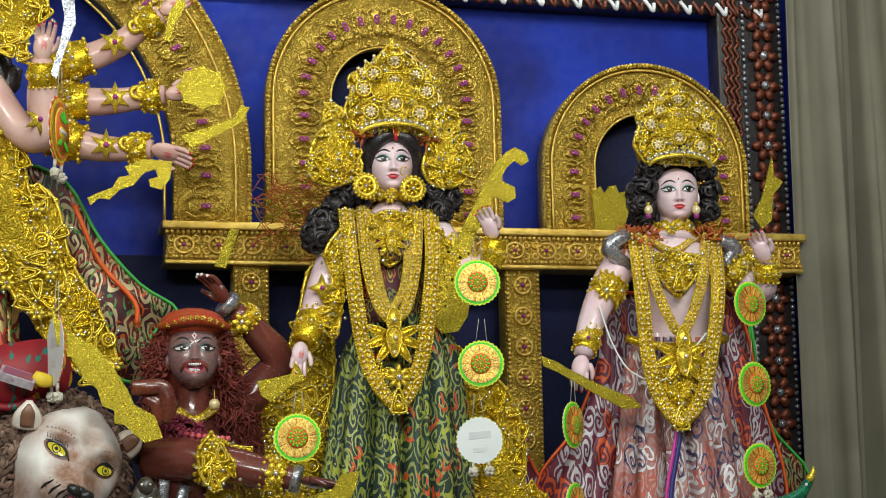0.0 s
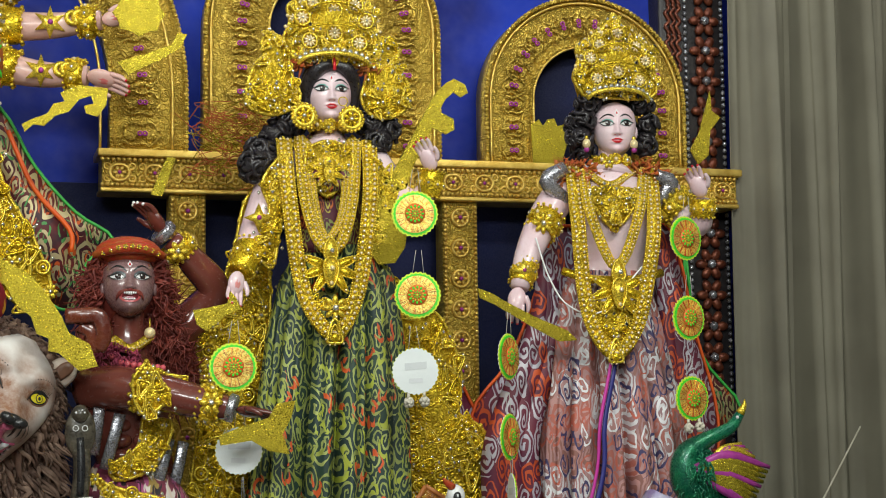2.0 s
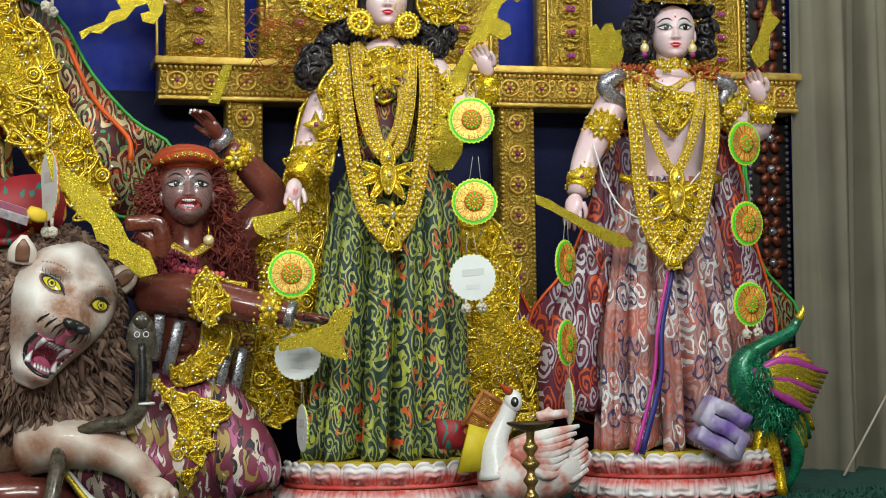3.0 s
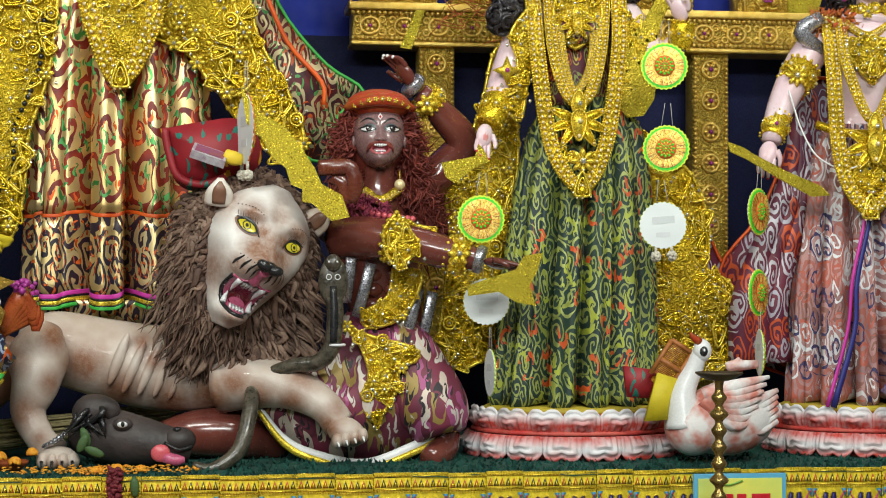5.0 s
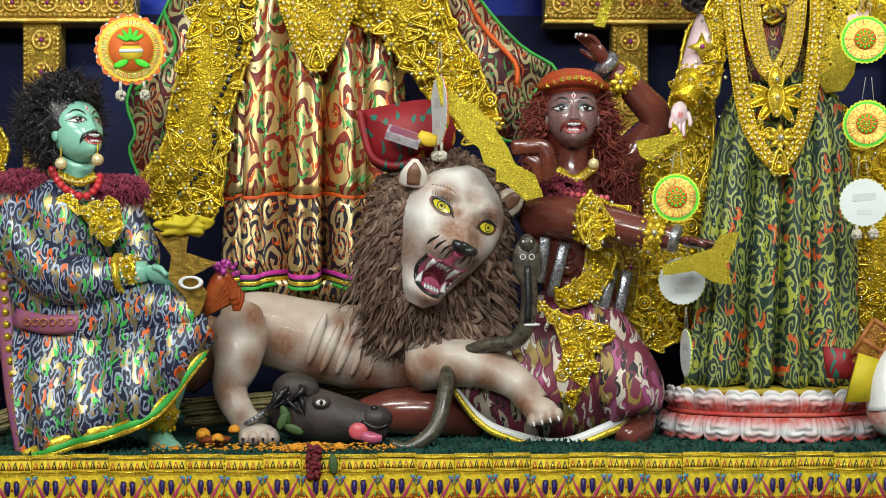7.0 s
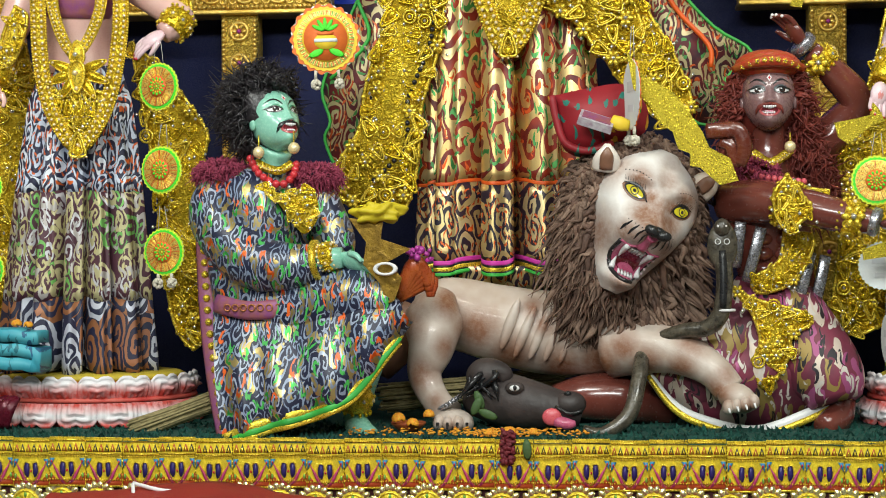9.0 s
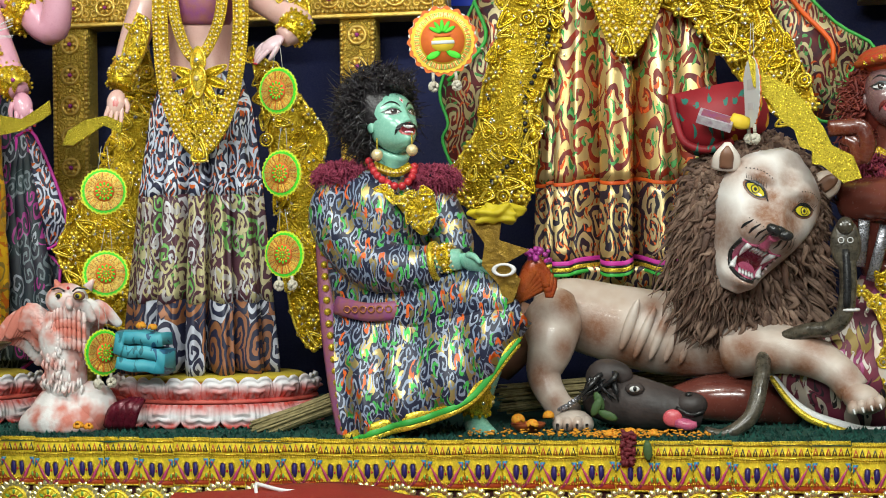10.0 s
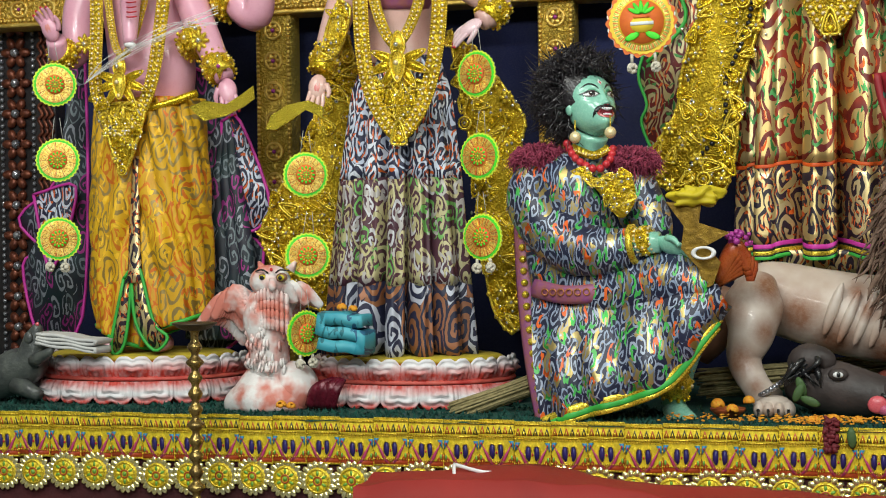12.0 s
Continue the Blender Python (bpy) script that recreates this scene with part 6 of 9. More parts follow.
# ---- lion ----
FUR = plain("lion_enamel", (0.6, 0.5, 0.43), (0.3, 0.15, 0.09), 0.42, 0, 8, 0.3, 120, 0.15, (0.44, 0.62))
LO = Vector((-0.133, 3.6, STAGE))
LM = Matrix.Translation((0.111, 3.447, 1.589)) @ pose(0, 0, 0, 6, 24, 17).to_4x4()
HEADP = airbrushed("lion_face_paint", (0.76, 0.73, 0.7), (0.72, 0.68, 0.64), (0.27, 0.13, 0.075),
    [(LM @ Vector(p) - LO, r * 1.6, k) for p, r, k in (((0.027, -0.09, 0.0), 0.012, 0.9), ((-0.027, -0.09, 0.0), 0.012, 0.9), ((0, -0.11, -0.02), 0.02, 0.7), ((0, -0.13, -0.045), 0.026, 0.85), ((0.03, -0.12, -0.035), 0.016, 0.8), ((-0.03, -0.12, -0.035), 0.016, 0.8),
     ((0.055, -0.085, 0.022), 0.016, 0.8), ((-0.055, -0.085, 0.022), 0.016, 0.8), ((0, -0.075, 0.045), 0.014, 0.55), ((0, -0.06, 0.08), 0.014, 0.4), ((0.05, -0.12, -0.085), 0.016, 0.7), ((-0.05, -0.12, -0.085), 0.016, 0.7), ((0.085, -0.04, -0.11), 0.025, 0.7), ((-0.085, -0.04, -0.11), 0.025, 0.7), ((0, -0.11, -0.185), 0.022, 0.7), ((0.105, -0.02, 0.02), 0.02, 0.6), ((-0.105, -0.02, 0.03), 0.02, 0.6))])
BODYP = airbrushed("lion_body_paint", (0.58, 0.5, 0.44), (0.45, 0.34, 0.27), (0.24, 0.095, 0.045),
    [(Vector(p) - LO, r * 0.78, k) for p, r, k in (((-0.305, 3.500, 1.377), 0.035, 0.85), ((-0.365, 3.550, 1.375), 0.04, 0.55), ((-0.252, 3.560, 1.314), 0.045, 0.75), ((-0.131, 3.550, 1.363), 0.022, 0.75), ((-0.105, 3.550, 1.327), 0.022, 0.75), ((-0.179, 3.550, 1.248), 0.05, 0.8), ((-0.071, 3.550, 1.230), 0.05, 0.85), ((0.013, 3.520, 1.244), 0.05, 0.85),
     ((-0.041, 3.530, 1.351), 0.022, 0.7), ((-0.023, 3.530, 1.315), 0.022, 0.7), ((-0.364, 3.460, 1.226), 0.035, 0.7), ((-0.309, 3.450, 1.285), 0.025, 0.65), ((-0.279, 3.450, 1.273), 0.025, 0.6), ((-0.390, 3.500, 1.330), 0.04, 0.65), ((0.060, 3.470, 1.283), 0.03, 0.75), ((0.106, 3.450, 1.249), 0.035, 0.75), ((0.199, 3.420, 1.292), 0.03, 0.6), ((0.175, 3.420, 1.239), 0.03, 0.75),
     ((0.243, 3.390, 1.195), 0.03, 0.8), ((0.266, 3.390, 1.230), 0.022, 0.6), ((0.306, 3.380, 1.162), 0.02, 0.7), ((-0.291, 3.380, 1.118), 0.022, 0.6), ((-0.330, 3.430, 1.176), 0.02, 0.6))])
FURW = plain("lion_white", (0.72, 0.65, 0.58), (0.45, 0.28, 0.19), 0.36, 0, 10, 0.2, 120, 0.2, (0.48, 0.68))
FURB = plain("lion_brown", (0.25, 0.12, 0.07), (0.16, 0.075, 0.045), 0.42, 0, 18, 0.2, 150)
MANE = plain("lion_mane_jute", (0.17, 0.092, 0.062), (0.08, 0.043, 0.031), 0.7, 0, 30, 1.0, 300)
MANE3 = plain("lion_mane_mid", (0.23, 0.14, 0.098), (0.12, 0.07, 0.05), 0.7, 0, 30, 1.0, 300)
MANE2 = plain("lion_mane_light", (0.3, 0.195, 0.14), (0.17, 0.105, 0.075), 0.7, 0, 30, 1.0, 300)
YEYE = plain("yellow_eye", (0.65, 0.55, 0.02), (0.5, 0.42, 0.02), 0.15, 0, 80, 0, 200, 0.8)
F = Form((-0.133, 3.6, STAGE))
F.tube([(-0.383, 3.640, 1.335), (-0.332, 3.640, 1.353), (-0.208, 3.630, 1.325), (-0.085, 3.620, 1.305), (0.038, 3.600, 1.324), (0.111, 3.600, 1.397)], [0.03, 0.072, 0.085, 0.092, 0.1, 0.09], BODYP, 24, 8, 0.85)
for k in range(5):
    F.ball((-0.179, 3.552, 1.327), (0.012, 0.01, 0.06), BODYP, 10, 6, Matrix.Rotation(0.35, 3, "Y")) if k == 0 else F.ball((-0.179 + 0.032 * k, 3.549, 1.315 - 0.004 * k), (0.011, 0.012, 0.062), BODYP, 10, 6, Matrix.Rotation(0.4, 3, "Y"))
# hind leg nearest the hall
F.tube([(-0.324, 3.560, 1.393), (-0.339, 3.530, 1.340), (-0.343, 3.500, 1.282), (-0.356, 3.490, 1.224), (-0.330, 3.470, 1.172), (-0.300, 3.450, 1.143)], [0.03, 0.062, 0.05, 0.036, 0.03, 0.032], BODYP, 18, 6)
F.tube([(-0.401, 3.660, 1.359), (-0.436, 3.640, 1.274), (-0.467, 3.640, 1.212)], [0.055, 0.045, 0.02], FURB, 12, 5)
F.ball((-0.292, 3.430, 1.135), (0.04, 0.045, 0.024), BODYP, 14, 9)
for k in range(4):
    F.ball((-0.319 + 0.02 * k, 3.395 + 0.006 * abs(k - 1.5), STAGE + 0.017), (0.013, 0.02, 0.017), BODYP, 10, 7)
    F.tube([(-0.319 + 0.02 * k, 3.38, STAGE + 0.018), (-0.319 + 0.02 * k, 3.368, STAGE + 0.008)], [0.004, 0.001], BLACK, 5, 1)
q0, q1 = Vector((-0.323, 3.440, 1.155)), Vector((-0.278, 3.430, 1.184))
F.beads([q0, q0.lerp(q1, 0.5) - Vector((0, 0.03, 0)), q1], 0.006, SILVER, 1.7)
# fore leg
F.tube([(0.043, 3.540, 1.279), (0.108, 3.500, 1.281), (0.178, 3.470, 1.271), (0.241, 3.440, 1.238), (0.275, 3.430, 1.197)], [0.065, 0.055, 0.046, 0.036, 0.034], BODYP, 18, 6)
F.ball((0.288, 3.410, 1.184), (0.042, 0.035, 0.03), BODYP, 14, 9, Matrix.Rotation(0.4, 3, "Y"))
for k in range(4):
    c = Vector((0.268, 3.385, 1.168)) + Vector((0.017 * k, 0, 0.0035 * k))
    F.ball(c, (0.012, 0.018, 0.016), BODYP, 10, 7)
    F.tube([c + Vector((0, -0.014, -0.002)), c + Vector((0.002, -0.026, -0.01))], [0.004, 0.001], WHITE, 5, 1)
# head: a smooth mask over x and z (z from the eyes)
LR = LM.to_3x3()
LION_Z = (-0.205, -0.19, -0.16, -0.12, -0.08, -0.04, 0.0, 0.035, 0.06, 0.085, 0.105)
LION_W = (0.012, 0.034, 0.052, 0.07, 0.088, 0.104, 0.11, 0.102, 0.084, 0.055, 0.012)
LION_D = (0.05, 0.062, 0.07, 0.078, 0.082, 0.085, 0.085, 0.078, 0.066, 0.048, 0.02)


def soft_lion(z, vs):
    return float(np.mean(np.interp(np.array([z - 0.012, z - 0.006, z, z + 0.006, z + 0.012]), LION_Z, vs)))


def lion_front(x, z):
    a = abs(x)
    k = math.sqrt(max(1 - (x / soft_lion(z, LION_W)) ** 2, 0.0))
    up = min(max((0.03 - z) / 0.085, 0.0), 1.0)
    end = min(max((z + 0.078) / 0.018, 0.0), 1.0)
    h = (0.004 + 0.05 * up ** 1.2) * mound(x / (0.026 + 0.006 * up), 0) * end * min(max((0.07 - z) / 0.04, 0.0), 1.0)
    h += 0.05 * mound((a - 0.02) / 0.034, (z + 0.078) / 0.027)
    h += 0.018 * mound((a - 0.048) / 0.03, (z + 0.07) / 0.04)
    h -= 0.014 * mound((a - 0.05) / 0.03, (z - 0.004) / 0.02)
    h += 0.011 * mound((a - 0.053) / 0.022, (z + 0.001) / 0.013)
    h += 0.01 * mound((a - 0.045) / 0.035, (z - 0.034) / 0.014)
    h -= 0.007 * mound(x / 0.02, (z - 0.06) / 0.04)
    h -= 0.03 * mound(x / 0.045, (z + 0.135) / 0.026)
    h += 0.034 * mound(x / 0.042, (z + 0.178) / 0.016)
    h += 0.01 * mound((a - 0.075) / 0.03, (z + 0.04) / 0.04)
    return -soft_lion(z, LION_D) * k - h * min(1.0, 2.0 * k)


K = Mask(F, LM, 1.0, lion_front)
rows = []
for z in np.linspace(-0.204, 0.104, 84):
    w = soft_lion(z, LION_W)
    rows.append([K.at(-w * math.cos(math.pi * j / 72), z) for j in range(72)] + [LM @ Vector((w * math.cos(math.pi * j / 16), 0.8 * w * math.sin(math.pi * j / 16), z)) for j in range(16)])
F.grid(rows, HEADP)
for e in (-1, 1):
    t = e * 0.22
    K.patch(almond(e * 0.053, 0.0, 0.0265, 0.016, t), FURB, 0.0008)
    K.patch(almond(e * 0.053, 0.0, 0.0225, 0.0125, t), BLACK, 0.0014)
    K.patch(almond(e * 0.0535, 0.0, 0.0185, 0.0096, t), YEYE, 0.0022)
    K.patch(almond(e * 0.055, 0.001, 0.0088, 0.0092, 0, 16), BLACK, 0.0028)
    K.patch(almond(e * 0.055, 0.001, 0.0068, 0.007, 0, 16), YEYE, 0.0034)
    K.patch(almond(e * 0.055, 0.001, 0.0034, 0.0038, 0, 12), BLACK, 0.004)
    K.stroke([(e * 0.027, -0.012, 0.0012), (e * 0.04, 0.008, 0.002), (e * 0.056, 0.0145, 0.0026), (e * 0.078, 0.01, 0.0008)], BLACK, 0.004)
    for k in range(9):
        x = 0.036 + 0.005 * k
        K.stroke([(e * x, 0.011 + 0.0005 * k, 0.0007), (e * (x + 0.004), 0.021 + 0.0003 * k, 0.0002)], BLACK, 0.004, 2)
        K.patch(almond(e * (0.034 + 0.006 * k), 0.034 + 0.006 * math.sin(0.4 * k), 0.0013, 0.0013, 0, 8), BLACK, 0.001)
    for k in range(4):
        K.stroke([(e * (0.012 + 0.011 * k), -0.066 + 0.003 * k, 0.0008), (e * (0.017 + 0.012 * k), -0.08 + 0.003 * k, 0.0021), (e * (0.016 + 0.013 * k), -0.094 + 0.004 * k, 0.0008)], BLACK, 0.0008)
        for r in range(3):
            K.patch(almond(e * (0.018 + 0.011 * k), -0.066 - 0.009 * r + 0.003 * k, 0.001, 0.001, 0, 6), BLACK, 0.001)
    base = LM @ (Vector((-0.112, -0.02, 0.018)) if e < 0 else Vector((0.096, 0.015, 0.062)))
    tip = LM @ (Vector((-0.134, -0.034, 0.066)) if e < 0 else Vector((0.118, 0.005, 0.108)))
    F.tube([base, base.lerp(tip, 0.5) - Vector((0, 0.004, 0)), tip], [0.03, 0.026, 0.006], FURW, 12, 5, 0.5)
    F.tube([base - Vector((0, 0.014, 0)), base.lerp(tip, 0.5) - Vector((0, 0.017, 0)), base.lerp(tip, 0.85) - Vector((0, 0.012, 0))], [0.014, 0.014, 0.003], FURB, 10, 4, 0.4)
# nose, pink below it
for e in (-1, 1):
    F.ball(K.at(e * 0.013, -0.062, 0.002), (0.0165, 0.013, 0.011), BLACK, 14, 10, LR @ Matrix.Rotation(-e * 0.25, 3, "Y"))
F.ball(K.at(0, -0.058, 0.002), (0.02, 0.01, 0.009), BLACK, 14, 10, LR)
K.tube([(0, -0.07), (0, -0.082), (0, -0.097)], [0.012, 0.009, 0.013], PINKM, 0.004, 10, 3)
# open mouth
rim = [(0.82 * x, z) for x, z in [(-0.052, -0.1), (-0.03, -0.104), (-0.012, -0.1), (0, -0.103), (0.012, -0.1), (0.03, -0.104), (0.052, -0.1), (0.05, -0.13), (0.036, -0.158), (0.018, -0.17), (0, -0.172), (-0.018, -0.17), (-0.036, -0.158), (-0.05, -0.13)]]
K.patch([tuple(p) for p in spline([*rim, rim[0]], 3)[:-1]], BLACK, 0.0012)
inner = [(x * 0.9, -0.136 + (z + 0.136) * 0.9) for x, z in rim]
K.patch([tuple(p) for p in spline([*inner, inner[0]], 3)[:-1]], PINKM, 0.002)
inner = [(x * 0.62, -0.136 + (z + 0.136) * 0.68) for x, z in rim]
K.patch([tuple(p) for p in spline([*inner, inner[0]], 3)[:-1]], DEEPRED, 0.003)
K.patch(almond(0, -0.148, 0.018, 0.01), PINKM, 0.006)
K.tube([*rim[9:], *rim[:1]], [0.0045] * 6, BLACK, 0.0015, 7, 4)
K.tube(rim[:7], [0.003] * 7, PINKM, 0.003, 7, 4)
for e in (-1, 1):
    K.tube([(e * 0.026, -0.105), (e * 0.025, -0.118), (e * 0.024, -0.132)], [0.0065, 0.0052, 0.001], WHITE, 0.008, 8, 3)
    K.tube([(e * 0.029, -0.158), (e * 0.028, -0.148), (e * 0.027, -0.134)], [0.0065, 0.0052, 0.001], WHITE, 0.008, 8, 3)
    for k in range(4):
        F.ball(K.at(e * (0.042 - 0.001 * k), -0.113 - 0.011 * k, 0.004), (0.0028, 0.003, 0.0032), SKIN, 6, 5)
for k in range(5):
    K.tube([(-0.013 + 0.0065 * k, -0.106), (-0.013 + 0.0065 * k, -0.115)], [0.0034, 0.0026], WHITE, 0.006, 6, 1)
    K.tube([(-0.014 + 0.007 * k, -0.163), (-0.014 + 0.007 * k, -0.155)], [0.0034, 0.0026], WHITE, 0.006, 6, 1)
# mane of combed jute: fine locks, layer over layer
rnd = random.Random(17)
for layer in range(10):
    k = layer / 9
    for i in range(250):
        a = 2 * math.pi * (i + rnd.random()) / 250
        low = max(0.0, -math.sin(a))
        rx, rz = 0.1 + 0.02 * (1 - k), 0.1 + 0.025 * (1 - k)
        p = LM @ Vector((rx * math.cos(a) * (1 - 0.12 * low), 0.0 + 0.085 * (1 - k) + 0.01 * rnd.random(), -0.02 - 0.02 * low + rz * math.sin(a) * (1 + 0.35 * low)))
        d = LR @ Vector((math.cos(a) * 0.75, 0.3 - 0.3 * k, math.sin(a) * 0.75))
        d = (d + Vector((rnd.uniform(-0.3, 0.3), rnd.uniform(-0.2, 0.05), -0.35 - 0.3 * rnd.random()))).normalized()
        L = (0.03 + 0.035 * (1 - k)) * (0.6 + 0.7 * rnd.random()) * (0.85 + 0.9 * low + 0.1 * math.cos(a))
        w = 0.0028 + 0.0055 * rnd.random() ** 2
        side = Vector((rnd.uniform(-1, 1), 0, rnd.uniform(-1, 1))) * 0.012
        F.tube([p, p + d * L * 0.4 + side - Vector((0, 0.012, 0)), p + d * L * 0.75 - side * 0.5 - Vector((0, 0.006, 0.1 * L)), p + d * L + side * 0.5 - Vector((0, -0.004, 0.25 * L))], [w * 0.8, w, w * 0.7, w * 0.08], (MANE, MANE2, MANE3)[int(rnd.random() * 2.9)], 5, 3, 0.45)
for i in range(1100):
    x, z = rnd.uniform(-0.1, 0.13), rnd.uniform(-0.2, -0.02)
    p = Vector((0.07, 3.500, 1.519)) + Vector((x, 0.045 * abs(x) / 0.13 + rnd.uniform(-0.02, 0.02), z + 0.02))
    L, w = rnd.uniform(0.035, 0.08), 0.0028 + 0.0055 * rnd.random() ** 2
    F.tube([p, p + Vector((x * 0.25 + rnd.uniform(-0.015, 0.015), -0.02, -L * 0.5)), p + Vector((x * 0.4 + rnd.uniform(-0.03, 0.03), 0.0, -L))], [w * 0.7, w, w * 0.06], (MANE, MANE2, MANE3)[int(rnd.random() * 2.9)], 5, 3, 0.45)
F.ball((0.07, 3.53, 1.45), (0.11, 0.05, 0.12), MANE, 18, 12)
F.ball(LM @ Vector((0, 0.07, -0.01)), (0.13, 0.05, 0.12), MANE, 18, 12, LR)
o = F.object("lion_statue")
tagged(o, "roaring painted clay lion with brown jute mane", "statue", "clay animals")

# ---- dark-skinned warrior with red hair ----
F = Form((0.408, 3.62, STAGE))
F.tube([(0.369, 3.600, 1.654), (0.361, 3.580, 1.592), (0.379, 3.580, 1.495), (0.399, 3.600, 1.384)], [0.06, 0.1, 0.088, 0.08], SKINB, 20, 6, 0.7)
for e in (-1, 1):
    F.ball((0.350 + e * 0.04, 3.53, 1.573), (0.046, 0.03, 0.036), SKINB, 14, 9)
    for r in range(3):
        F.ball((0.375 + e * 0.02, 3.522, 1.507 - 0.032 * r), (0.02, 0.012, 0.015), SKINB, 10, 7)
F.tube([(0.373, 3.580, 1.763), (0.370, 3.585, 1.702), (0.368, 3.590, 1.647)], [0.034, 0.037, 0.055], SKINB, 14)
# outstretched arm
F.tube([(0.286, 3.560, 1.586), (0.347, 3.500, 1.584), (0.424, 3.450, 1.571), (0.502, 3.420, 1.551), (0.569, 3.400, 1.536)], [0.05, 0.046, 0.038, 0.034, 0.022], SKINB, 18, 6)
band(F, (0.379, 3.470, 1.580), (0.417, 3.452, 1.572), 0.04, GOLD, GOLDL)
F.zari([(0.390, 1.634), (0.419, 1.594), (0.437, 1.565), (0.396, 1.527), (0.373, 1.547), (0.363, 1.594)], 3.41, 0.006, GOLD, 6, 0.02, 51)
band(F, (0.501, 3.425, 1.552), (0.543, 3.410, 1.541), 0.032, GOLD, GOLDL)
F.rosette((0.517, 3.380, 1.550), 0.024, 6, GOLDL, GEM, 0.4)
band(F, (0.554, 3.405, 1.541), (0.571, 3.400, 1.536), 0.026, SILVER)
hand(F, (0.574, 3.395, 1.534), (1, -0.2, -0.15), (0, -0.3, -1), 0.095, SKINB, None, 0.25, 1)
# raised arm
F.tube([(0.475, 3.660, 1.694), (0.525, 3.660, 1.744), (0.564, 3.640, 1.799), (0.514, 3.620, 1.859), (0.462, 3.600, 1.906)], [0.045, 0.042, 0.038, 0.032, 0.022], SKINB, 16, 6)
band(F, (0.494, 3.615, 1.874), (0.471, 3.605, 1.898), 0.03, GOLD, GOLDL)
F.rosette((0.474, 3.570, 1.877), 0.022, 6, GOLDL, GEM, 0.4)
band(F, (0.455, 3.600, 1.912), (0.438, 3.595, 1.926), 0.026, SILVER)
hand(F, (0.444, 3.590, 1.920), (-0.55, -0.1, 0.8), (-0.8, -0.5, -0.4), 0.1, SKINB, WHITE, 0.4, 1)
H0 = (0.368, 3.550, 1.797)
face(F, H0, 0.056, -3, -10, FACEB, PINKLIP, True, HAIRR, BLACK, DUSKLID)
shaggy(F, (H0[0], H0[1] + 0.04, H0[2]), (0.078, 0.055, 0.082), HAIRR, 2200, 0.045, 61, 0.5, 0.0032, 0.02)
F.ball((H0[0], H0[1] + 0.045, H0[2] + 0.01), (0.078, 0.055, 0.085), HAIRR, 16, 10, None, 0.2)
for q in ((0.312, 3.620, 1.716), (0.451, 3.620, 1.717), (0.475, 3.640, 1.656), (0.485, 3.660, 1.613)):
    shaggy(F, q, (0.022, 0.025, 0.045), HAIRR, 420, 0.04, 62, 0.7, 0.003, 3)
F.tube([(H0[0] - 0.072, H0[1] - 0.01, H0[2] + 0.066), (H0[0] - 0.04, H0[1] - 0.045, H0[2] + 0.074), (H0[0] + 0.0, H0[1] - 0.056, H0[2] + 0.078), (H0[0] + 0.04, H0[1] - 0.045, H0[2] + 0.074), (H0[0] + 0.072, H0[1] - 0.01, H0[2] + 0.066)], [0.008, 0.011, 0.012, 0.011, 0.008], REDZ, 8, 5)
F.ball((H0[0], H0[1] + 0.012, H0[2] + 0.075), (0.07, 0.06, 0.034), REDZ, 16, 10)
for k in range(9):
    F.rosette((H0[0] - 0.056 + 0.014 * k, H0[1] - 0.07 + 0.0018 * (k - 4) ** 2, H0[2] + 0.08 - 0.0008 * (k - 4) ** 2), 0.006, 5, GOLDL, GEM, 0.5)
for q in ((0.319, 3.500, 1.697), (0.407, 3.500, 1.697)):
    F.ball(q, 0.012, PEARL, 10, 7)
    F.tube([q, (q[0], q[1], q[2] + 0.03)], 0.0015, GOLDL, 5, 1)
garland(F, [(0.334, 3.550, 1.688), (0.368, 3.520, 1.665), (0.410, 3.550, 1.688)], 0.01)
F.beads([(0.315, 3.540, 1.663), (0.348, 3.510, 1.638), (0.396, 3.510, 1.629), (0.446, 3.530, 1.625)], 0.007, PINKB, 1.9)
shaggy(F, (0.332, 3.530, 1.645), (0.055, 0.025, 0.028), PINKNET, 700, 0.016, 63, 0.5, 0.0016, 3)
F.zari([(0.406, 1.614), (0.478, 1.602), (0.454, 1.566), (0.394, 1.572)], 3.5, 0.006, GOLD, 8, 0.016, 52)
for a, b in (((0.346, 3.490, 1.530), (0.317, 3.500, 1.417)), ((0.451, 3.520, 1.477), (0.421, 3.520, 1.363)), ((0.485, 3.550, 1.470), (0.460, 3.550, 1.356)), ((0.305, 3.500, 1.542), (0.295, 3.520, 1.447))):
    m = (np.array(a) + np.array(b)) / 2 - (0, 0.008, 0)
    F.tube([a, m, b], 0.012, SILVER, 8, 4, 0.25)
F.zari([(0.394, 1.519), (0.454, 1.507), (0.418, 1.423), (0.346, 1.394), (0.329, 1.423), (0.382, 1.459)], 3.5, 0.006, GOLD, 14, 0.018, 53)
# dhoti: thighs, hem and hanging ornament
F.tube([(0.381, 3.600, 1.372), (0.424, 3.550, 1.301), (0.478, 3.500, 1.220), (0.496, 3.480, 1.169)], [0.085, 0.09, 0.08, 0.055], C_ASU, 20, 6)
F.tube([(0.369, 3.600, 1.372), (0.302, 3.540, 1.302), (0.240, 3.520, 1.232), (0.205, 3.540, 1.182)], [0.085, 0.075, 0.065, 0.05], C_ASU, 20, 6)
panel_cloth(F, [(0.287, 1.394), (0.442, 1.375), (0.490, 1.280), (0.537, 1.191), (0.442, 1.143), (0.334, 1.104), (0.227, 1.126), (0.108, 1.233), (0.203, 1.269), (0.263, 1.328)], 3.5, C_ASU, None, bow=0.06)
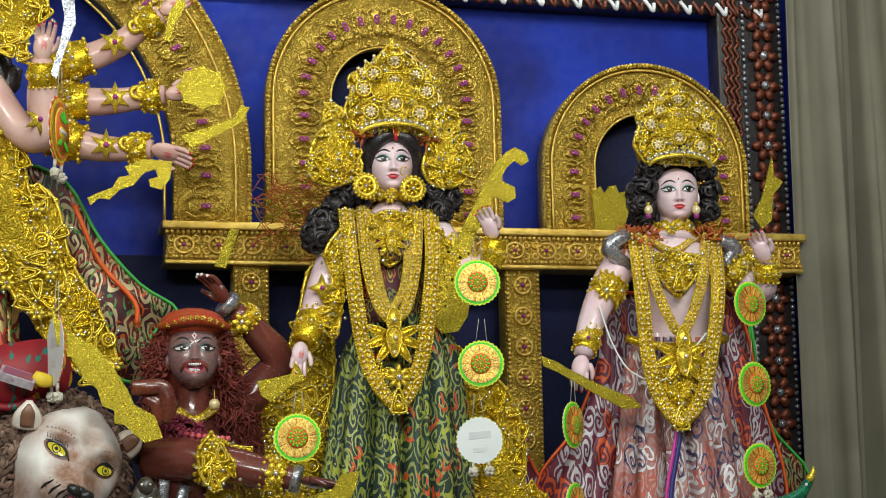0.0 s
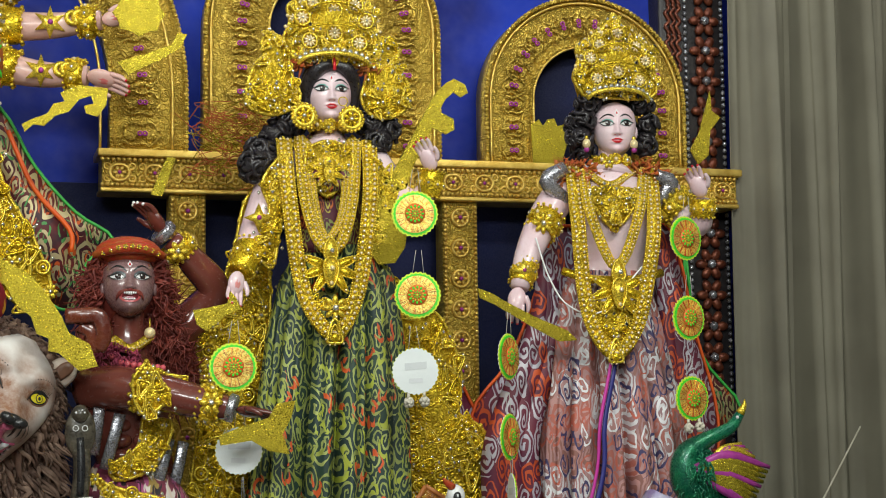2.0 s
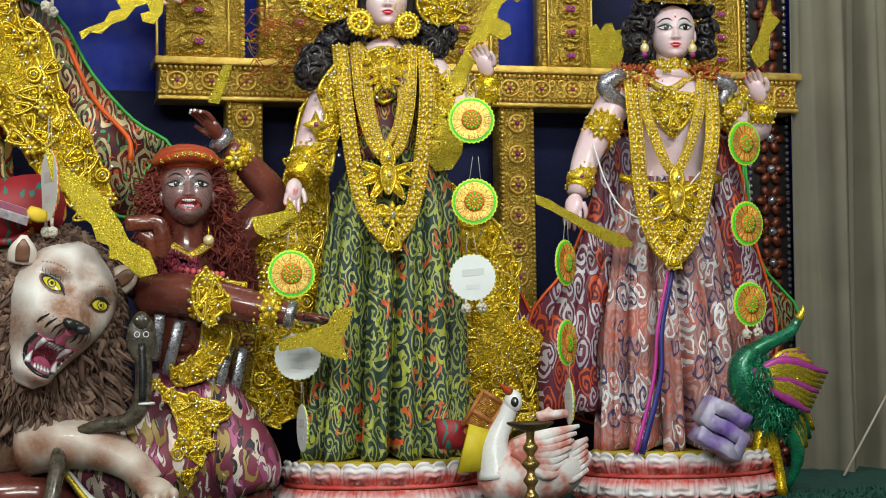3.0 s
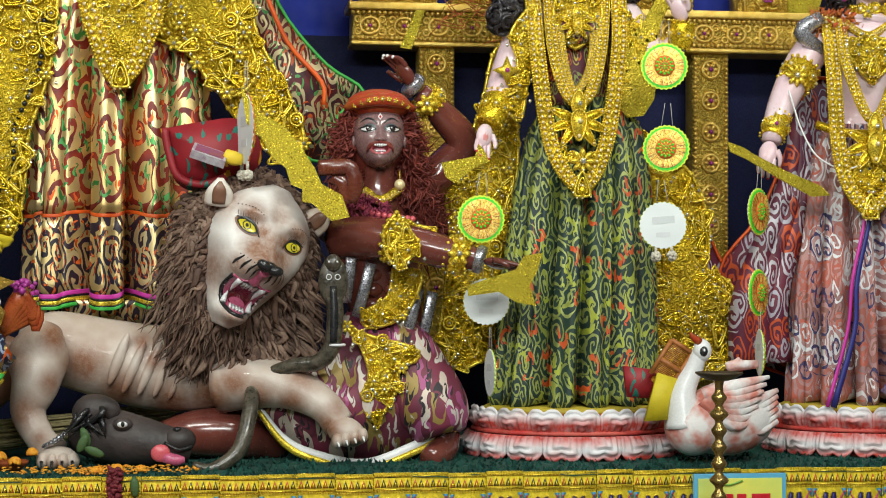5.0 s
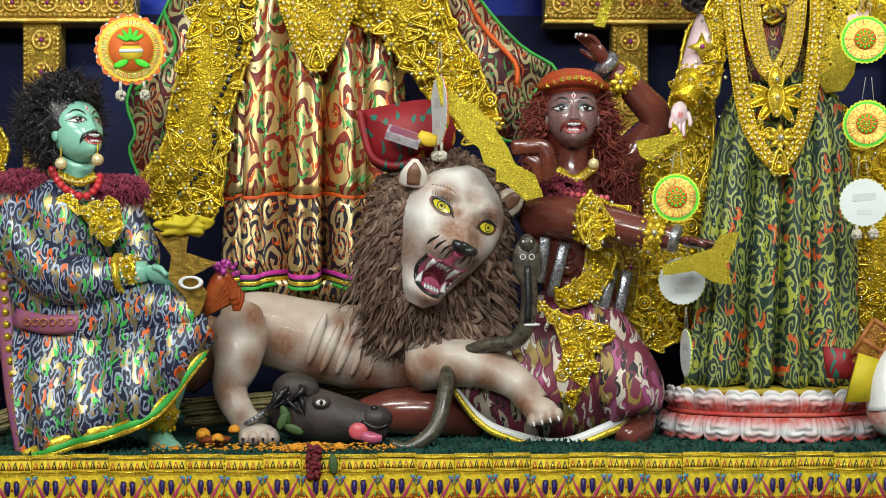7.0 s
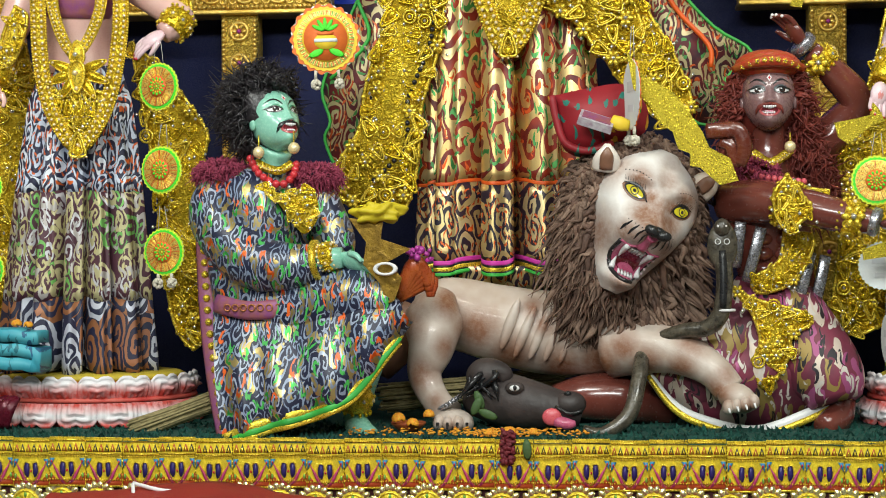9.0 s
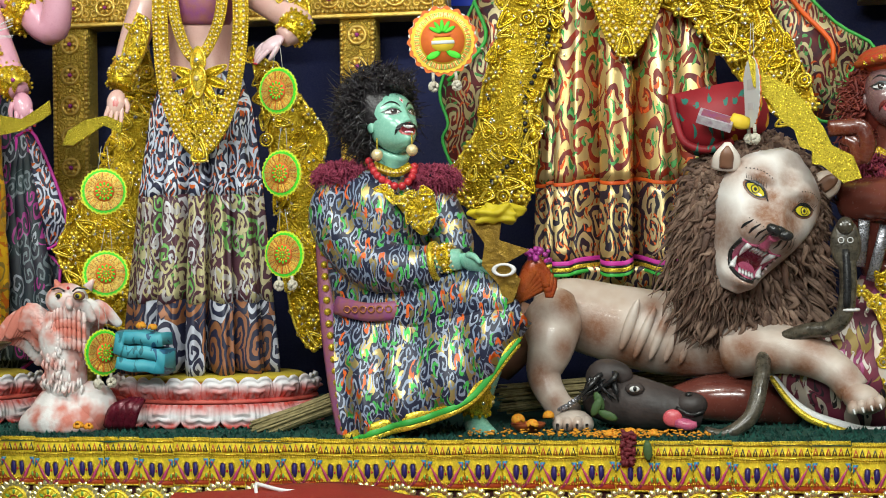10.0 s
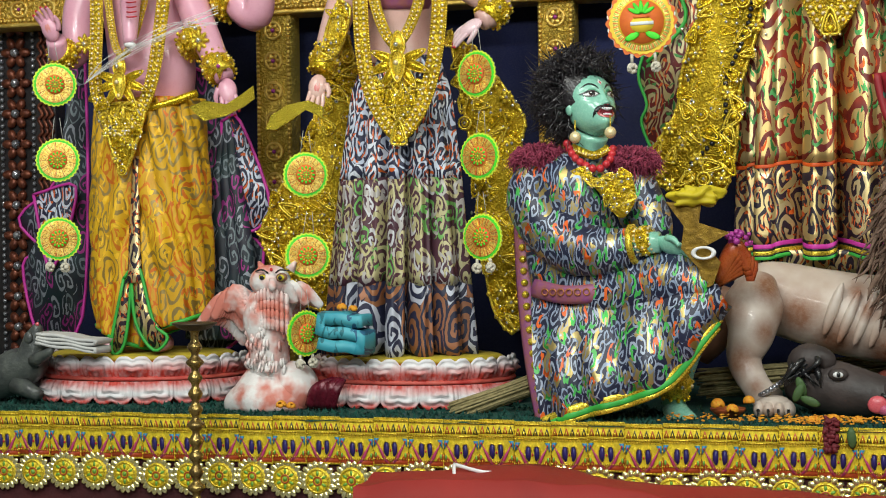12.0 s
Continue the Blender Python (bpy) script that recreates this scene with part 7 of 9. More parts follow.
F.tube([(0.108, 3.500, 1.231), (0.161, 3.490, 1.163), (0.226, 3.485, 1.130), (0.332, 3.480, 1.109), (0.439, 3.480, 1.145), (0.535, 3.500, 1.192)], [0.008, 0.011, 0.011, 0.012, 0.012, 0.01], WHITE, 8, 6, 0.4)
F.tube([(0.111, 3.495, 1.222), (0.164, 3.485, 1.154), (0.226, 3.480, 1.121), (0.332, 3.475, 1.100), (0.441, 3.475, 1.135), (0.534, 3.495, 1.183)], [0.005, 0.007, 0.007, 0.007, 0.007, 0.006], GOLDL, 8, 6, 0.5)
F.zari([(0.288, 1.401), (0.341, 1.378), (0.429, 1.354), (0.440, 1.331), (0.399, 1.307), (0.399, 1.272), (0.352, 1.200), (0.323, 1.249), (0.340, 1.296), (0.323, 1.354)], 3.455, 0.008, GOLD, 26, 0.02, 54)
F.tube([(0.502, 3.520, 1.165), (0.496, 3.500, 1.137), (0.466, 3.460, 1.120)], [0.04, 0.036, 0.022], SKINB, 12, 5)
o = F.object("warrior_statue")
tagged(o, "kneeling brown lacquered clay warrior with red hair", "statue", "clay idols")

# ---- buffalo, fallen body, cobra ----
DARKHIDE = plain("buffalo_hide", (0.06, 0.045, 0.043), (0.03, 0.023, 0.022), 0.55, 0, 14, 0.5, 90)
F = Form((-0.140, 3.46, STAGE))
F.tube([(-0.248, 3.500, 1.181), (-0.192, 3.460, 1.176), (-0.127, 3.430, 1.167), (-0.057, 3.410, 1.157), (-0.027, 3.410, 1.150)], [0.045, 0.056, 0.05, 0.036, 0.026], DARKHIDE, 20, 6)
F.ball((-0.051, 3.400, 1.172), (0.035, 0.03, 0.026), DARKHIDE, 14, 9)
for q in ((-0.054, 3.385, 1.194), (-0.036, 3.385, 1.176)):
    F.ball(q, (0.008, 0.008, 0.006), BLACK, 8, 5)
F.ball((-0.162, 3.395, 1.205), (0.02, 0.014, 0.014), DARKHIDE, 12, 8)
F.ball((-0.162, 3.384, 1.205), (0.011, 0.006, 0.0065), WHITE, 10, 6)
F.ball((-0.161, 3.379, 1.206), (0.004, 0.004, 0.0055), BLACK, 8, 5)
F.ball((-0.086, 3.372, 1.148), (0.02, 0.008, 0.018), PINKB, 14, 8)
F.tube([(-0.079, 3.375, 1.140), (-0.054, 3.370, 1.134), (-0.038, 3.370, 1.135)], [0.012, 0.012, 0.006], PINKM, 8, 4)
F.tube([(-0.079, 3.375, 1.169), (-0.051, 3.370, 1.155), (-0.024, 3.380, 1.160)], 0.004, BLACK, 6, 4)
F.tube([(-0.239, 3.460, 1.214), (-0.226, 3.440, 1.230), (-0.191, 3.430, 1.228), (-0.182, 3.420, 1.215)], [0.03, 0.034, 0.026, 0.01], DARKHIDE, 10, 5)
for k in range(26):
    rr = random.Random(k)
    F.tube([(-0.220, 3.440, 1.237), (-0.219 + rr.uniform(-0.04, 0.02), 3.42 + rr.uniform(-0.03, 0.02), 1.217 + rr.uniform(-0.01, 0.02)), (-0.236 + rr.uniform(-0.05, 0.04), 3.41 + rr.uniform(-0.02, 0.02), 1.194 + rr.uniform(-0.02, 0.01))], [0.006, 0.006, 0.001], BLACK, 5, 4)
o = F.object("buffalo_head_statue")
tagged(o, "dark clay buffalo head lying on the carpet", "statue", "clay animals")
F = Form((0.037, 3.56, STAGE))
F.tube([(-0.084, 3.580, 1.161), (-0.011, 3.570, 1.170), (0.074, 3.570, 1.168), (0.172, 3.600, 1.146)], [0.035, 0.05, 0.052, 0.04], SKINB, 18, 6)
tagged(F.object("fallen_body_statue"), "glossy dark red clay body lying behind the buffalo head", "statue")
SNAKE = plain("snake_paint", (0.035, 0.03, 0.022), (0.1, 0.085, 0.06), 0.3, 0, 60, 0.6, 160, 0.3)
F = Form((0.223, 3.43, STAGE))
F.tube([(-0.022, 3.380, 1.123), (0.018, 3.370, 1.116), (0.070, 3.380, 1.153), (0.092, 3.420, 1.228), (0.107, 3.470, 1.283), (0.176, 3.440, 1.317), (0.228, 3.420, 1.325), (0.256, 3.410, 1.356), (0.264, 3.410, 1.414), (0.262, 3.410, 1.460)], [0.008, 0.013, 0.016, 0.016, 0.015, 0.015, 0.017, 0.018, 0.017, 0.018], SNAKE, 12, 6)
F.ball((0.260, 3.410, 1.493), (0.031, 0.012, 0.05), SNAKE, 16, 10)
F.ball((0.259, 3.400, 1.530), (0.017, 0.016, 0.018), SNAKE, 12, 8)
for e in (-1, 1):
    F.ring((0.259 + e * 0.009, 3.397, 1.501), 0.0055, 0.0009, WHITE, 12)
    F.ball((0.258 + e * 0.008, 3.388, 1.532), 0.003, WHITE, 6, 4)
F.tube([(0.259, 3.397, 1.483), (0.261, 3.392, 1.426), (0.259, 3.390, 1.368)], [0.008, 0.009, 0.008], BLACK, 6, 4, 0.4)
F.ring((0.265, 3.410, 1.362), 0.019, 0.003, WHITE, 14, 5, "z")
tagged(F.object("cobra_statue"), "painted clay cobra with raised hood and silver marks", "statue", "clay animals")

# ---- green-faced warrior ----
F = Form((-0.659, 3.42, STAGE))
F.tube([(-0.672, 3.440, 1.643), (-0.683, 3.430, 1.590), (-0.700, 3.420, 1.484), (-0.695, 3.420, 1.366)], [0.07, 0.115, 0.105, 0.092], C_GRN, 22, 6, 0.75)
F.tube([(-0.783, 3.420, 1.627), (-0.779, 3.400, 1.556), (-0.706, 3.360, 1.473), (-0.618, 3.330, 1.455), (-0.549, 3.320, 1.469)], [0.04, 0.058, 0.058, 0.05, 0.034], C_GRN, 18, 6)
band(F, (-0.563, 3.322, 1.467), (-0.549, 3.320, 1.469), 0.037, GOLDL)
band(F, (-0.547, 3.320, 1.472), (-0.518, 3.315, 1.478), 0.024, GOLD, PEARL)
F.tube([(-0.553, 3.320, 1.469), (-0.502, 3.310, 1.473)], [0.025, 0.021], SKING, 12, 1)
hand(F, (-0.506, 3.310, 1.476), (1, -0.15, -0.5), (0, -0.7, -0.7), 0.095, SKING, None, 0.25, 1)
F.tube([(-0.589, 3.440, 1.612), (-0.539, 3.420, 1.517), (-0.518, 3.390, 1.471)], [0.05, 0.045, 0.03], C_GRN, 14, 5)
# robe over the bent knee
F.tube([(-0.684, 3.420, 1.360), (-0.581, 3.380, 1.367), (-0.470, 3.330, 1.391), (-0.398, 3.310, 1.375)], [0.085, 0.08, 0.065, 0.045], C_GRN, 20, 6)
hem = [(-0.738, 3.300, 1.098), (-0.683, 3.290, 1.122), (-0.619, 3.285, 1.142), (-0.545, 3.285, 1.163), (-0.472, 3.290, 1.200), (-0.417, 3.300, 1.269), (-0.358, 3.310, 1.344)]
top = [(-0.783, 3.380, 1.367), (-0.721, 3.340, 1.351), (-0.666, 3.330, 1.352), (-0.600, 3.320, 1.358), (-0.522, 3.300, 1.387), (-0.447, 3.290, 1.404), (-0.386, 3.290, 1.387)]
ht, tp = spline(hem, 9), spline(top, 9)
rows = []
for k in np.linspace(0, 1, 16):
    row = []
    for i in range(len(ht)):
        p = tp[i] * (1 - k) + ht[i] * k
        p = p + np.array((0, -0.05 * math.sin(k * 2.6) + 0.012 * k * math.sin(i * 0.55) , -0.02 * math.sin(k * 3.14) * math.sin(i / len(ht) * 3.14)))
        row.append(p)
    rows.append(row)
F.grid(rows, C_GRN, closed=False)
F.grid([[q + np.array((0, 0.012, 0)) for q in r] for r in rows], C_GRN, closed=False)
hl = rows[-1]
F.tube([q + np.array((0, -0.003, 0.013)) for q in hl[::5]], 0.011, GOLDL, 8, 4, 0.3)
F.tube([q + np.array((0, -0.006, 0.004)) for q in hl[::5]], 0.0065, GREENTRIM, 8, 4, 0.4)
F.tube([q + np.array((0, -0.004, -0.006)) for q in hl[::5]], 0.006, GOLDL, 8, 4, 0.4)
# trailing border at the back
F.tube([(-0.826, 3.460, 1.642), (-0.820, 3.450, 1.509), (-0.805, 3.420, 1.366), (-0.779, 3.380, 1.226), (-0.746, 3.320, 1.101)], [0.012, 0.016, 0.018, 0.02, 0.016], PURPLEB, 8, 6, 0.35)
F.beads([(-0.824, 3.453, 1.641), (-0.818, 3.443, 1.509), (-0.803, 3.412, 1.366), (-0.777, 3.372, 1.227), (-0.745, 3.313, 1.102)], 0.008, GOLDL, 3.2)
F.tube([(-0.772, 3.360, 1.380), (-0.700, 3.325, 1.367), (-0.630, 3.325, 1.372), (-0.580, 3.360, 1.385)], 0.02, PURPLEB, 10, 5, 0.4)
for k in range(9):
    F.ring((-0.743 + 0.018 * k, 3.312 + 0.0012 * (k - 4) ** 2, 1.372 + 0.0002 * k), 0.0065, 0.0018, COPPERT, 10)
# legs
F.tube([(-0.443, 3.380, 1.321), (-0.474, 3.390, 1.228), (-0.494, 3.400, 1.134)], [0.04, 0.034, 0.024], SKING, 12, 5)
band(F, (-0.485, 3.385, 1.217), (-0.495, 3.395, 1.158), 0.032, GOLDL, GOLD)
F.tube([(-0.494, 3.400, 1.132), (-0.473, 3.370, 1.121), (-0.446, 3.340, 1.117)], [0.024, 0.024, 0.012], SKING, 10, 4)
# head
F.tube([(-0.658, 3.420, 1.701), (-0.670, 3.430, 1.667), (-0.676, 3.430, 1.631)], [0.036, 0.036, 0.05], SKING, 12, 4)
H0 = (-0.659, 3.410, 1.753)
face(F, H0, 0.054, 46, -20, SKING, PINKLIP, True, BLACK, BLACK, LEAFLID)
F.ball((H0[0] - 0.03, H0[1] + 0.012, H0[2] + 0.03), (0.06, 0.06, 0.07), HAIR, 14, 10, None, 0.3)
shaggy(F, (H0[0] - 0.034, H0[1] + 0.026, H0[2] + 0.03), (0.07, 0.066, 0.08), HAIR, 4200, 0.04, 64, 0.2, 0.0026, 3, (0.8, -0.6, -0.1))
for q in ((-0.682, 3.360, 1.689), (-0.609, 3.360, 1.697)):
    F.ball(q, 0.0125, PEARL, 10, 7)
    F.tube([q, (q[0], q[1], q[2] + 0.035)], 0.0015, GOLDL, 5, 1)
garland(F, [(-0.695, 3.390, 1.669), (-0.645, 3.360, 1.651), (-0.617, 3.390, 1.667)], 0.009)
F.beads([(-0.706, 3.390, 1.678), (-0.680, 3.360, 1.644), (-0.636, 3.345, 1.622), (-0.612, 3.360, 1.639), (-0.609, 3.390, 1.667)], 0.0085, REDB, 1.9)
shaggy(F, (-0.771, 3.420, 1.651), (0.055, 0.05, 0.025), PINKNET, 1300, 0.02, 65, 0.6, 0.0015, 3)
shaggy(F, (-0.579, 3.420, 1.641), (0.055, 0.05, 0.025), PINKNET, 1200, 0.02, 66, 0.6, 0.0015, 3)
F.zari([(-0.674, 1.622), (-0.628, 1.604), (-0.570, 1.614), (-0.553, 1.563), (-0.577, 1.523), (-0.600, 1.535), (-0.628, 1.575)], 3.325, 0.006, GOLD, 24, 0.015, 55, trim=False, bow=0.012)
o = F.object("warrior_statue")
tagged(o, "seated green-faced clay warrior in brush-painted navy robe", "statue", "clay idols")

# ---- idol in the navy and plum skirt ----
F = Form((-1.11, 3.6, TOP))
XS = -1.128
zw, z1, z2 = 1.894, 1.618, 1.383
F.skirt(XS, 3.6, [(zw, 0.088), (zw - 0.08, 0.115), (z1, 0.14), (z2, 0.162), (TOP, 0.176)], [(zw, C_SAR1), (z1, C_SAR2), (z2, C_SAR3)], 13, 0.6, 0.72, -0.012, 3.0)
F.tube([(-1.140, 3.620, 2.117), (-1.134, 3.600, 2.037), (-1.135, 3.600, 1.948), (-1.136, 3.600, 1.878)], [0.06, 0.085, 0.074, 0.085], SKINL, 18, 5, 0.75)
F.tube([(-1.139, 3.620, 2.156), (-1.131, 3.590, 2.061), (-1.132, 3.590, 1.998)], [0.055, 0.092, 0.075], PURPLEB, 18, 5, 0.75)
F.tube([(-1.132, 3.600, 2.203), (-1.133, 3.600, 2.140)], [0.032, 0.045], SKIN, 12, 1)
H0 = (-1.127, 3.585, 2.258)
face(F, H0, 0.05, 14, -2, SKIN)
F.ball((H0[0], H0[1] + 0.03, H0[2] + 0.02), (0.062, 0.05, 0.07), HAIR, 18, 12)
crown(F, (H0[0], H0[1] + 0.01, H0[2] + 0.072), 0.2, 0.205, 14)
F.tube([(-1.221, 3.600, 2.119), (-1.256, 3.580, 2.028), (-1.277, 3.540, 1.935), (-1.290, 3.510, 1.863)], [0.04, 0.038, 0.03, 0.021], SKINL, 14)
band(F, (-1.280, 3.530, 1.915), (-1.290, 3.510, 1.859), 0.027, GOLD, GOLDL)
F.zari([(-1.241, 2.017), (-1.215, 1.991), (-1.243, 1.904), (-1.283, 1.881), (-1.269, 1.956)], 3.5, 0.006, GOLD, 9, 0.015, 70)
hand(F, (-1.290, 3.500, 1.849), (-0.1, -0.25, -1), (0.3, -1, 0), 0.09, SKINL, RED, 0.3, 1, PALMRED)
F.tube([(-1.040, 3.600, 2.096), (-0.947, 3.570, 2.036), (-0.886, 3.530, 1.985), (-0.917, 3.500, 1.954)], [0.04, 0.038, 0.032, 0.022], SKINL, 14)
band(F, (-0.880, 3.530, 1.997), (-0.904, 3.510, 1.960), 0.03, GOLD, GOLDL)
hand(F, (-0.916, 3.495, 1.954), (-0.9, -0.1, -0.55), (0.2, 0.6, -0.5), 0.09, SKIN, RED, 0.35, -1)
garland(F, [(-1.203, 3.550, 2.161), (-1.191, 3.500, 2.015), (-1.173, 3.470, 1.873), (-1.140, 3.455, 1.772), (-1.090, 3.450, 1.711), (-1.040, 3.455, 1.769), (-1.014, 3.470, 1.867), (-1.008, 3.500, 2.005), (-1.031, 3.550, 2.151)], 0.016)
garland(F, [(-1.180, 3.540, 2.145), (-1.152, 3.490, 1.999), (-1.103, 3.475, 1.911), (-1.055, 3.490, 1.994), (-1.055, 3.540, 2.138)], 0.012)
pendant(F, (-1.090, 3.455, 1.875), 0.06)
F.zari([(-1.148, 1.828), (-1.035, 1.824), (-1.048, 1.769), (-1.093, 1.719), (-1.139, 1.772)], 3.465, 0.006, GOLD, 14, 0.017, 71, bow=0.01)
F.drop((-1.087, 3.440, 1.708), 0.026, GOLDL, GOLD, 0)
F.zari([(-1.305, 2.070), (-1.272, 1.937), (-1.246, 1.778), (-1.269, 1.607), (-1.284, 1.356), (-1.371, 1.323), (-1.449, 1.396), (-1.498, 1.491), (-1.475, 1.557), (-1.416, 1.663), (-1.368, 1.735), (-1.350, 1.874)], 3.66, 0.014, GOLD, 85, 0.024, 72)
F.zari([(-1.032, 1.952), (-0.965, 1.898), (-0.893, 1.805), (-0.858, 1.746), (-0.868, 1.689), (-0.843, 1.637), (-0.883, 1.574), (-0.881, 1.445), (-0.873, 1.304), (-0.900, 1.272), (-0.945, 1.356), (-0.969, 1.601)], 3.66, 0.014, GOLD, 80, 0.024, 73)
F.zari([(-0.942, 2.058), (-0.872, 2.042), (-0.872, 1.980), (-0.930, 1.989)], 3.54, 0.01, GOLDL, 8, 0.02, 74)
tagged(F.object("idol_statue"), "standing clay idol in navy and plum painted skirt", "statue", "clay idols")

# ---- elephant-trunked idol in the yellow dhoti ----
F = Form((-1.79, 3.6, TOP))
XG = -1.762
zw = 1.807
for e in (-1, 1):
    rows = []
    for z in np.linspace(zw + 0.01, 1.262 if e < 0 else 1.285, 64):
        k = (zw - z) / (zw - 1.262)
        row = []
        for i in range(90):
            t = 2 * math.pi * i / 90
            q = 5 * t + e * z * 15 + 0.8 * math.sin(2 * t + e) + 1.2 * noise.noise((2 * math.cos(t), 2 * math.sin(t) + 5 * e, z * 5))
            fold = 0.015 * (abs(math.sin(q)) ** 0.7 - 0.6) + 0.006 * math.sin(11 * t + 3 * z) * k
            r = 0.079 + 0.012 * math.sin(2.6 * k) - 0.012 * k + fold
            row.append((-1.742 + e * (0.048 + 0.014 * k) + r * math.cos(t), 3.575 + 1.15 * r * math.sin(t), z + 0.03 * k * k * math.cos(t) * e))
        rows.append(row)
    F.grid(rows, C_GAN)
    F.tube([rows[-1][i] for i in range(0, 90, 6)] + [rows[-1][0]], 0.005, GREENTRIM, 6, 2)
F.tube([(-1.735, 3.485, 1.68), (-1.737, 3.475, 1.5), (-1.735, 3.47, 1.39)], [0.008, 0.014, 0.02], C_DURB, 8, 6, 0.4)
panel_cloth(F, [(-1.745, 1.42), (-1.722, 1.42), (-1.69, 1.30), (-1.655, 1.265), (-1.69, 1.235), (-1.735, 1.30)], 3.472, C_DURB, GREENTRIM, bow=0.01)
panel_cloth(F, [(-1.765, 1.40), (-1.745, 1.41), (-1.765, 1.25), (-1.8, 1.24)], 3.475, C_DURB, GREENTRIM, bow=0.008)
F.tube([(-1.780, 3.620, 2.248), (-1.772, 3.600, 2.137), (-1.762, 3.600, 2.003), (-1.737, 3.580, 1.893), (-1.751, 3.600, 1.802)], [0.08, 0.105, 0.1, 0.104, 0.1], SKINP, 24, 6, 0.85)
F.tube([(XG - 0.03, 3.502, 1.891), (XG + 0.03, 3.498, 1.887), (XG + 0.08, 3.53, 1.898)], 0.0025, PALMRED, 5, 4)
H0 = (-1.764, 3.560, 2.302)
F.ball(H0, (0.085, 0.08, 0.085), SKINP, 20, 14)
for e in (-1, 1):
    F.ball((H0[0] + e * 0.11, H0[1] + 0.02, H0[2]), (0.06, 0.012, 0.08), SKINP, 14, 10)
F.tube([(H0[0], H0[1] - 0.05, H0[2]), (-1.722, 3.460, 2.178), (-1.724, 3.450, 2.086), (-1.728, 3.450, 1.996), (-1.724, 3.440, 1.934)], [0.05, 0.035, 0.028, 0.021, 0.015], SKINP, 14, 6)
F.ball((-1.723, 3.438, 1.931), (0.015, 0.012, 0.008), WHITE, 10, 7)
for k in range(9):
    F.tube([(-1.724, 3.425, 2.081 - 0.011 * k), (-1.711, 3.42, 2.081 - 0.011 * k - 0.002), (-1.699, 3.425, 2.081 - 0.011 * k)], 0.0018, RED, 5, 2)
crown(F, (H0[0], H0[1] + 0.02, H0[2] + 0.07), 0.2, 0.2, 15)
F.tube([(-1.670, 3.600, 2.131), (-1.622, 3.570, 2.019), (-1.563, 3.530, 1.920), (-1.518, 3.500, 1.852)], [0.042, 0.038, 0.032, 0.022], SKINP, 14)
band(F, (-1.621, 3.550, 1.964), (-1.591, 3.540, 1.929), 0.038, GOLD, GOLDL)
F.rosette((-1.581, 3.500, 1.941), 0.025, 8, GOLDL, GEM, 0.4)
band(F, (-1.557, 3.525, 1.900), (-1.525, 3.505, 1.859), 0.03, GOLD, GOLDL)
star(F, (-1.521, 3.475, 1.878), 0.03, GOLDL, PURPLE, 4)
hand(F, (-1.516, 3.500, 1.849), (0.25, -0.2, -1), (-0.3, 0.8, 0), 0.095, SKINP, RED, 0.35, 1)
F.tube([(-1.673, 3.640, 2.164), (-1.564, 3.620, 2.075), (-1.486, 3.600, 2.006), (-1.460, 3.580, 2.064), (-1.464, 3.570, 2.141)], [0.045, 0.042, 0.038, 0.032, 0.025], SKINP, 14)
band(F, (-1.572, 3.620, 2.062), (-1.532, 3.610, 2.033), 0.042, GOLD, GOLDL)
F.tube([(-1.891, 3.600, 2.144), (-1.926, 3.580, 2.035), (-1.919, 3.550, 1.937), (-1.929, 3.500, 1.920), (-1.924, 3.460, 1.955)], [0.042, 0.038, 0.034, 0.028, 0.022], SKINP, 14)
band(F, (-1.922, 3.520, 1.919), (-1.928, 3.480, 1.933), 0.028, GOLD, GOLDL)
F.rosette((-1.870, 3.500, 1.946), 0.024, 8, GOLDL, GEM, 0.4)
hand(F, (-1.921, 3.450, 1.953), (-0.3, -0.2, 0.9), (0, -1, 0.1), 0.09, SKINP, RED, 0.45, -1, PALMRED)
garland(F, [(-1.848, 3.520, 2.182), (-1.827, 3.480, 1.992), (-1.821, 3.460, 1.846), (-1.791, 3.455, 1.761), (-1.758, 3.450, 1.727), (-1.713, 3.455, 1.771), (-1.679, 3.460, 1.854), (-1.665, 3.480, 1.984), (-1.660, 3.520, 2.171)], 0.015)
garland(F, [(-1.821, 3.510, 2.179), (-1.793, 3.480, 2.003), (-1.760, 3.460, 1.915), (-1.725, 3.470, 1.960), (-1.684, 3.510, 2.171)], 0.009)
pendant(F, (-1.751, 3.445, 1.855), 0.055)
F.zari([(-1.802, 1.800), (-1.703, 1.796), (-1.711, 1.732), (-1.752, 1.643), (-1.789, 1.728)], 3.455, 0.006, GOLD, 14, 0.018, 75, bow=0.012)
F.tube([(-1.857, 3.500, 1.818), (-1.700, 3.478, 1.792), (-1.595, 3.520, 1.824)], 0.009, GOLD, 8, 6)
panel_cloth(F, [(-1.996, 2.086), (-1.988, 1.664), (-2.009, 1.298), (-2.089, 1.241), (-2.139, 1.262), (-2.173, 1.426), (-2.125, 1.468), (-2.182, 1.547), (-2.066, 1.652), (-2.023, 1.876)], 3.73, C_GANS, PINKTRIM, bow=0.03)
panel_cloth(F, [(-1.701, 1.906), (-1.620, 1.862), (-1.584, 1.765), (-1.504, 1.547), (-1.617, 1.512), (-1.522, 1.463), (-1.569, 1.299), (-1.599, 1.237), (-1.711, 1.244)], 3.73, C_GANS, PINKTRIM, bow=0.03)
panel_cloth(F, [(-1.615, 1.770), (-1.567, 1.769), (-1.490, 1.551), (-1.593, 1.519)], 3.7, C_SAR1, PINKTRIM)
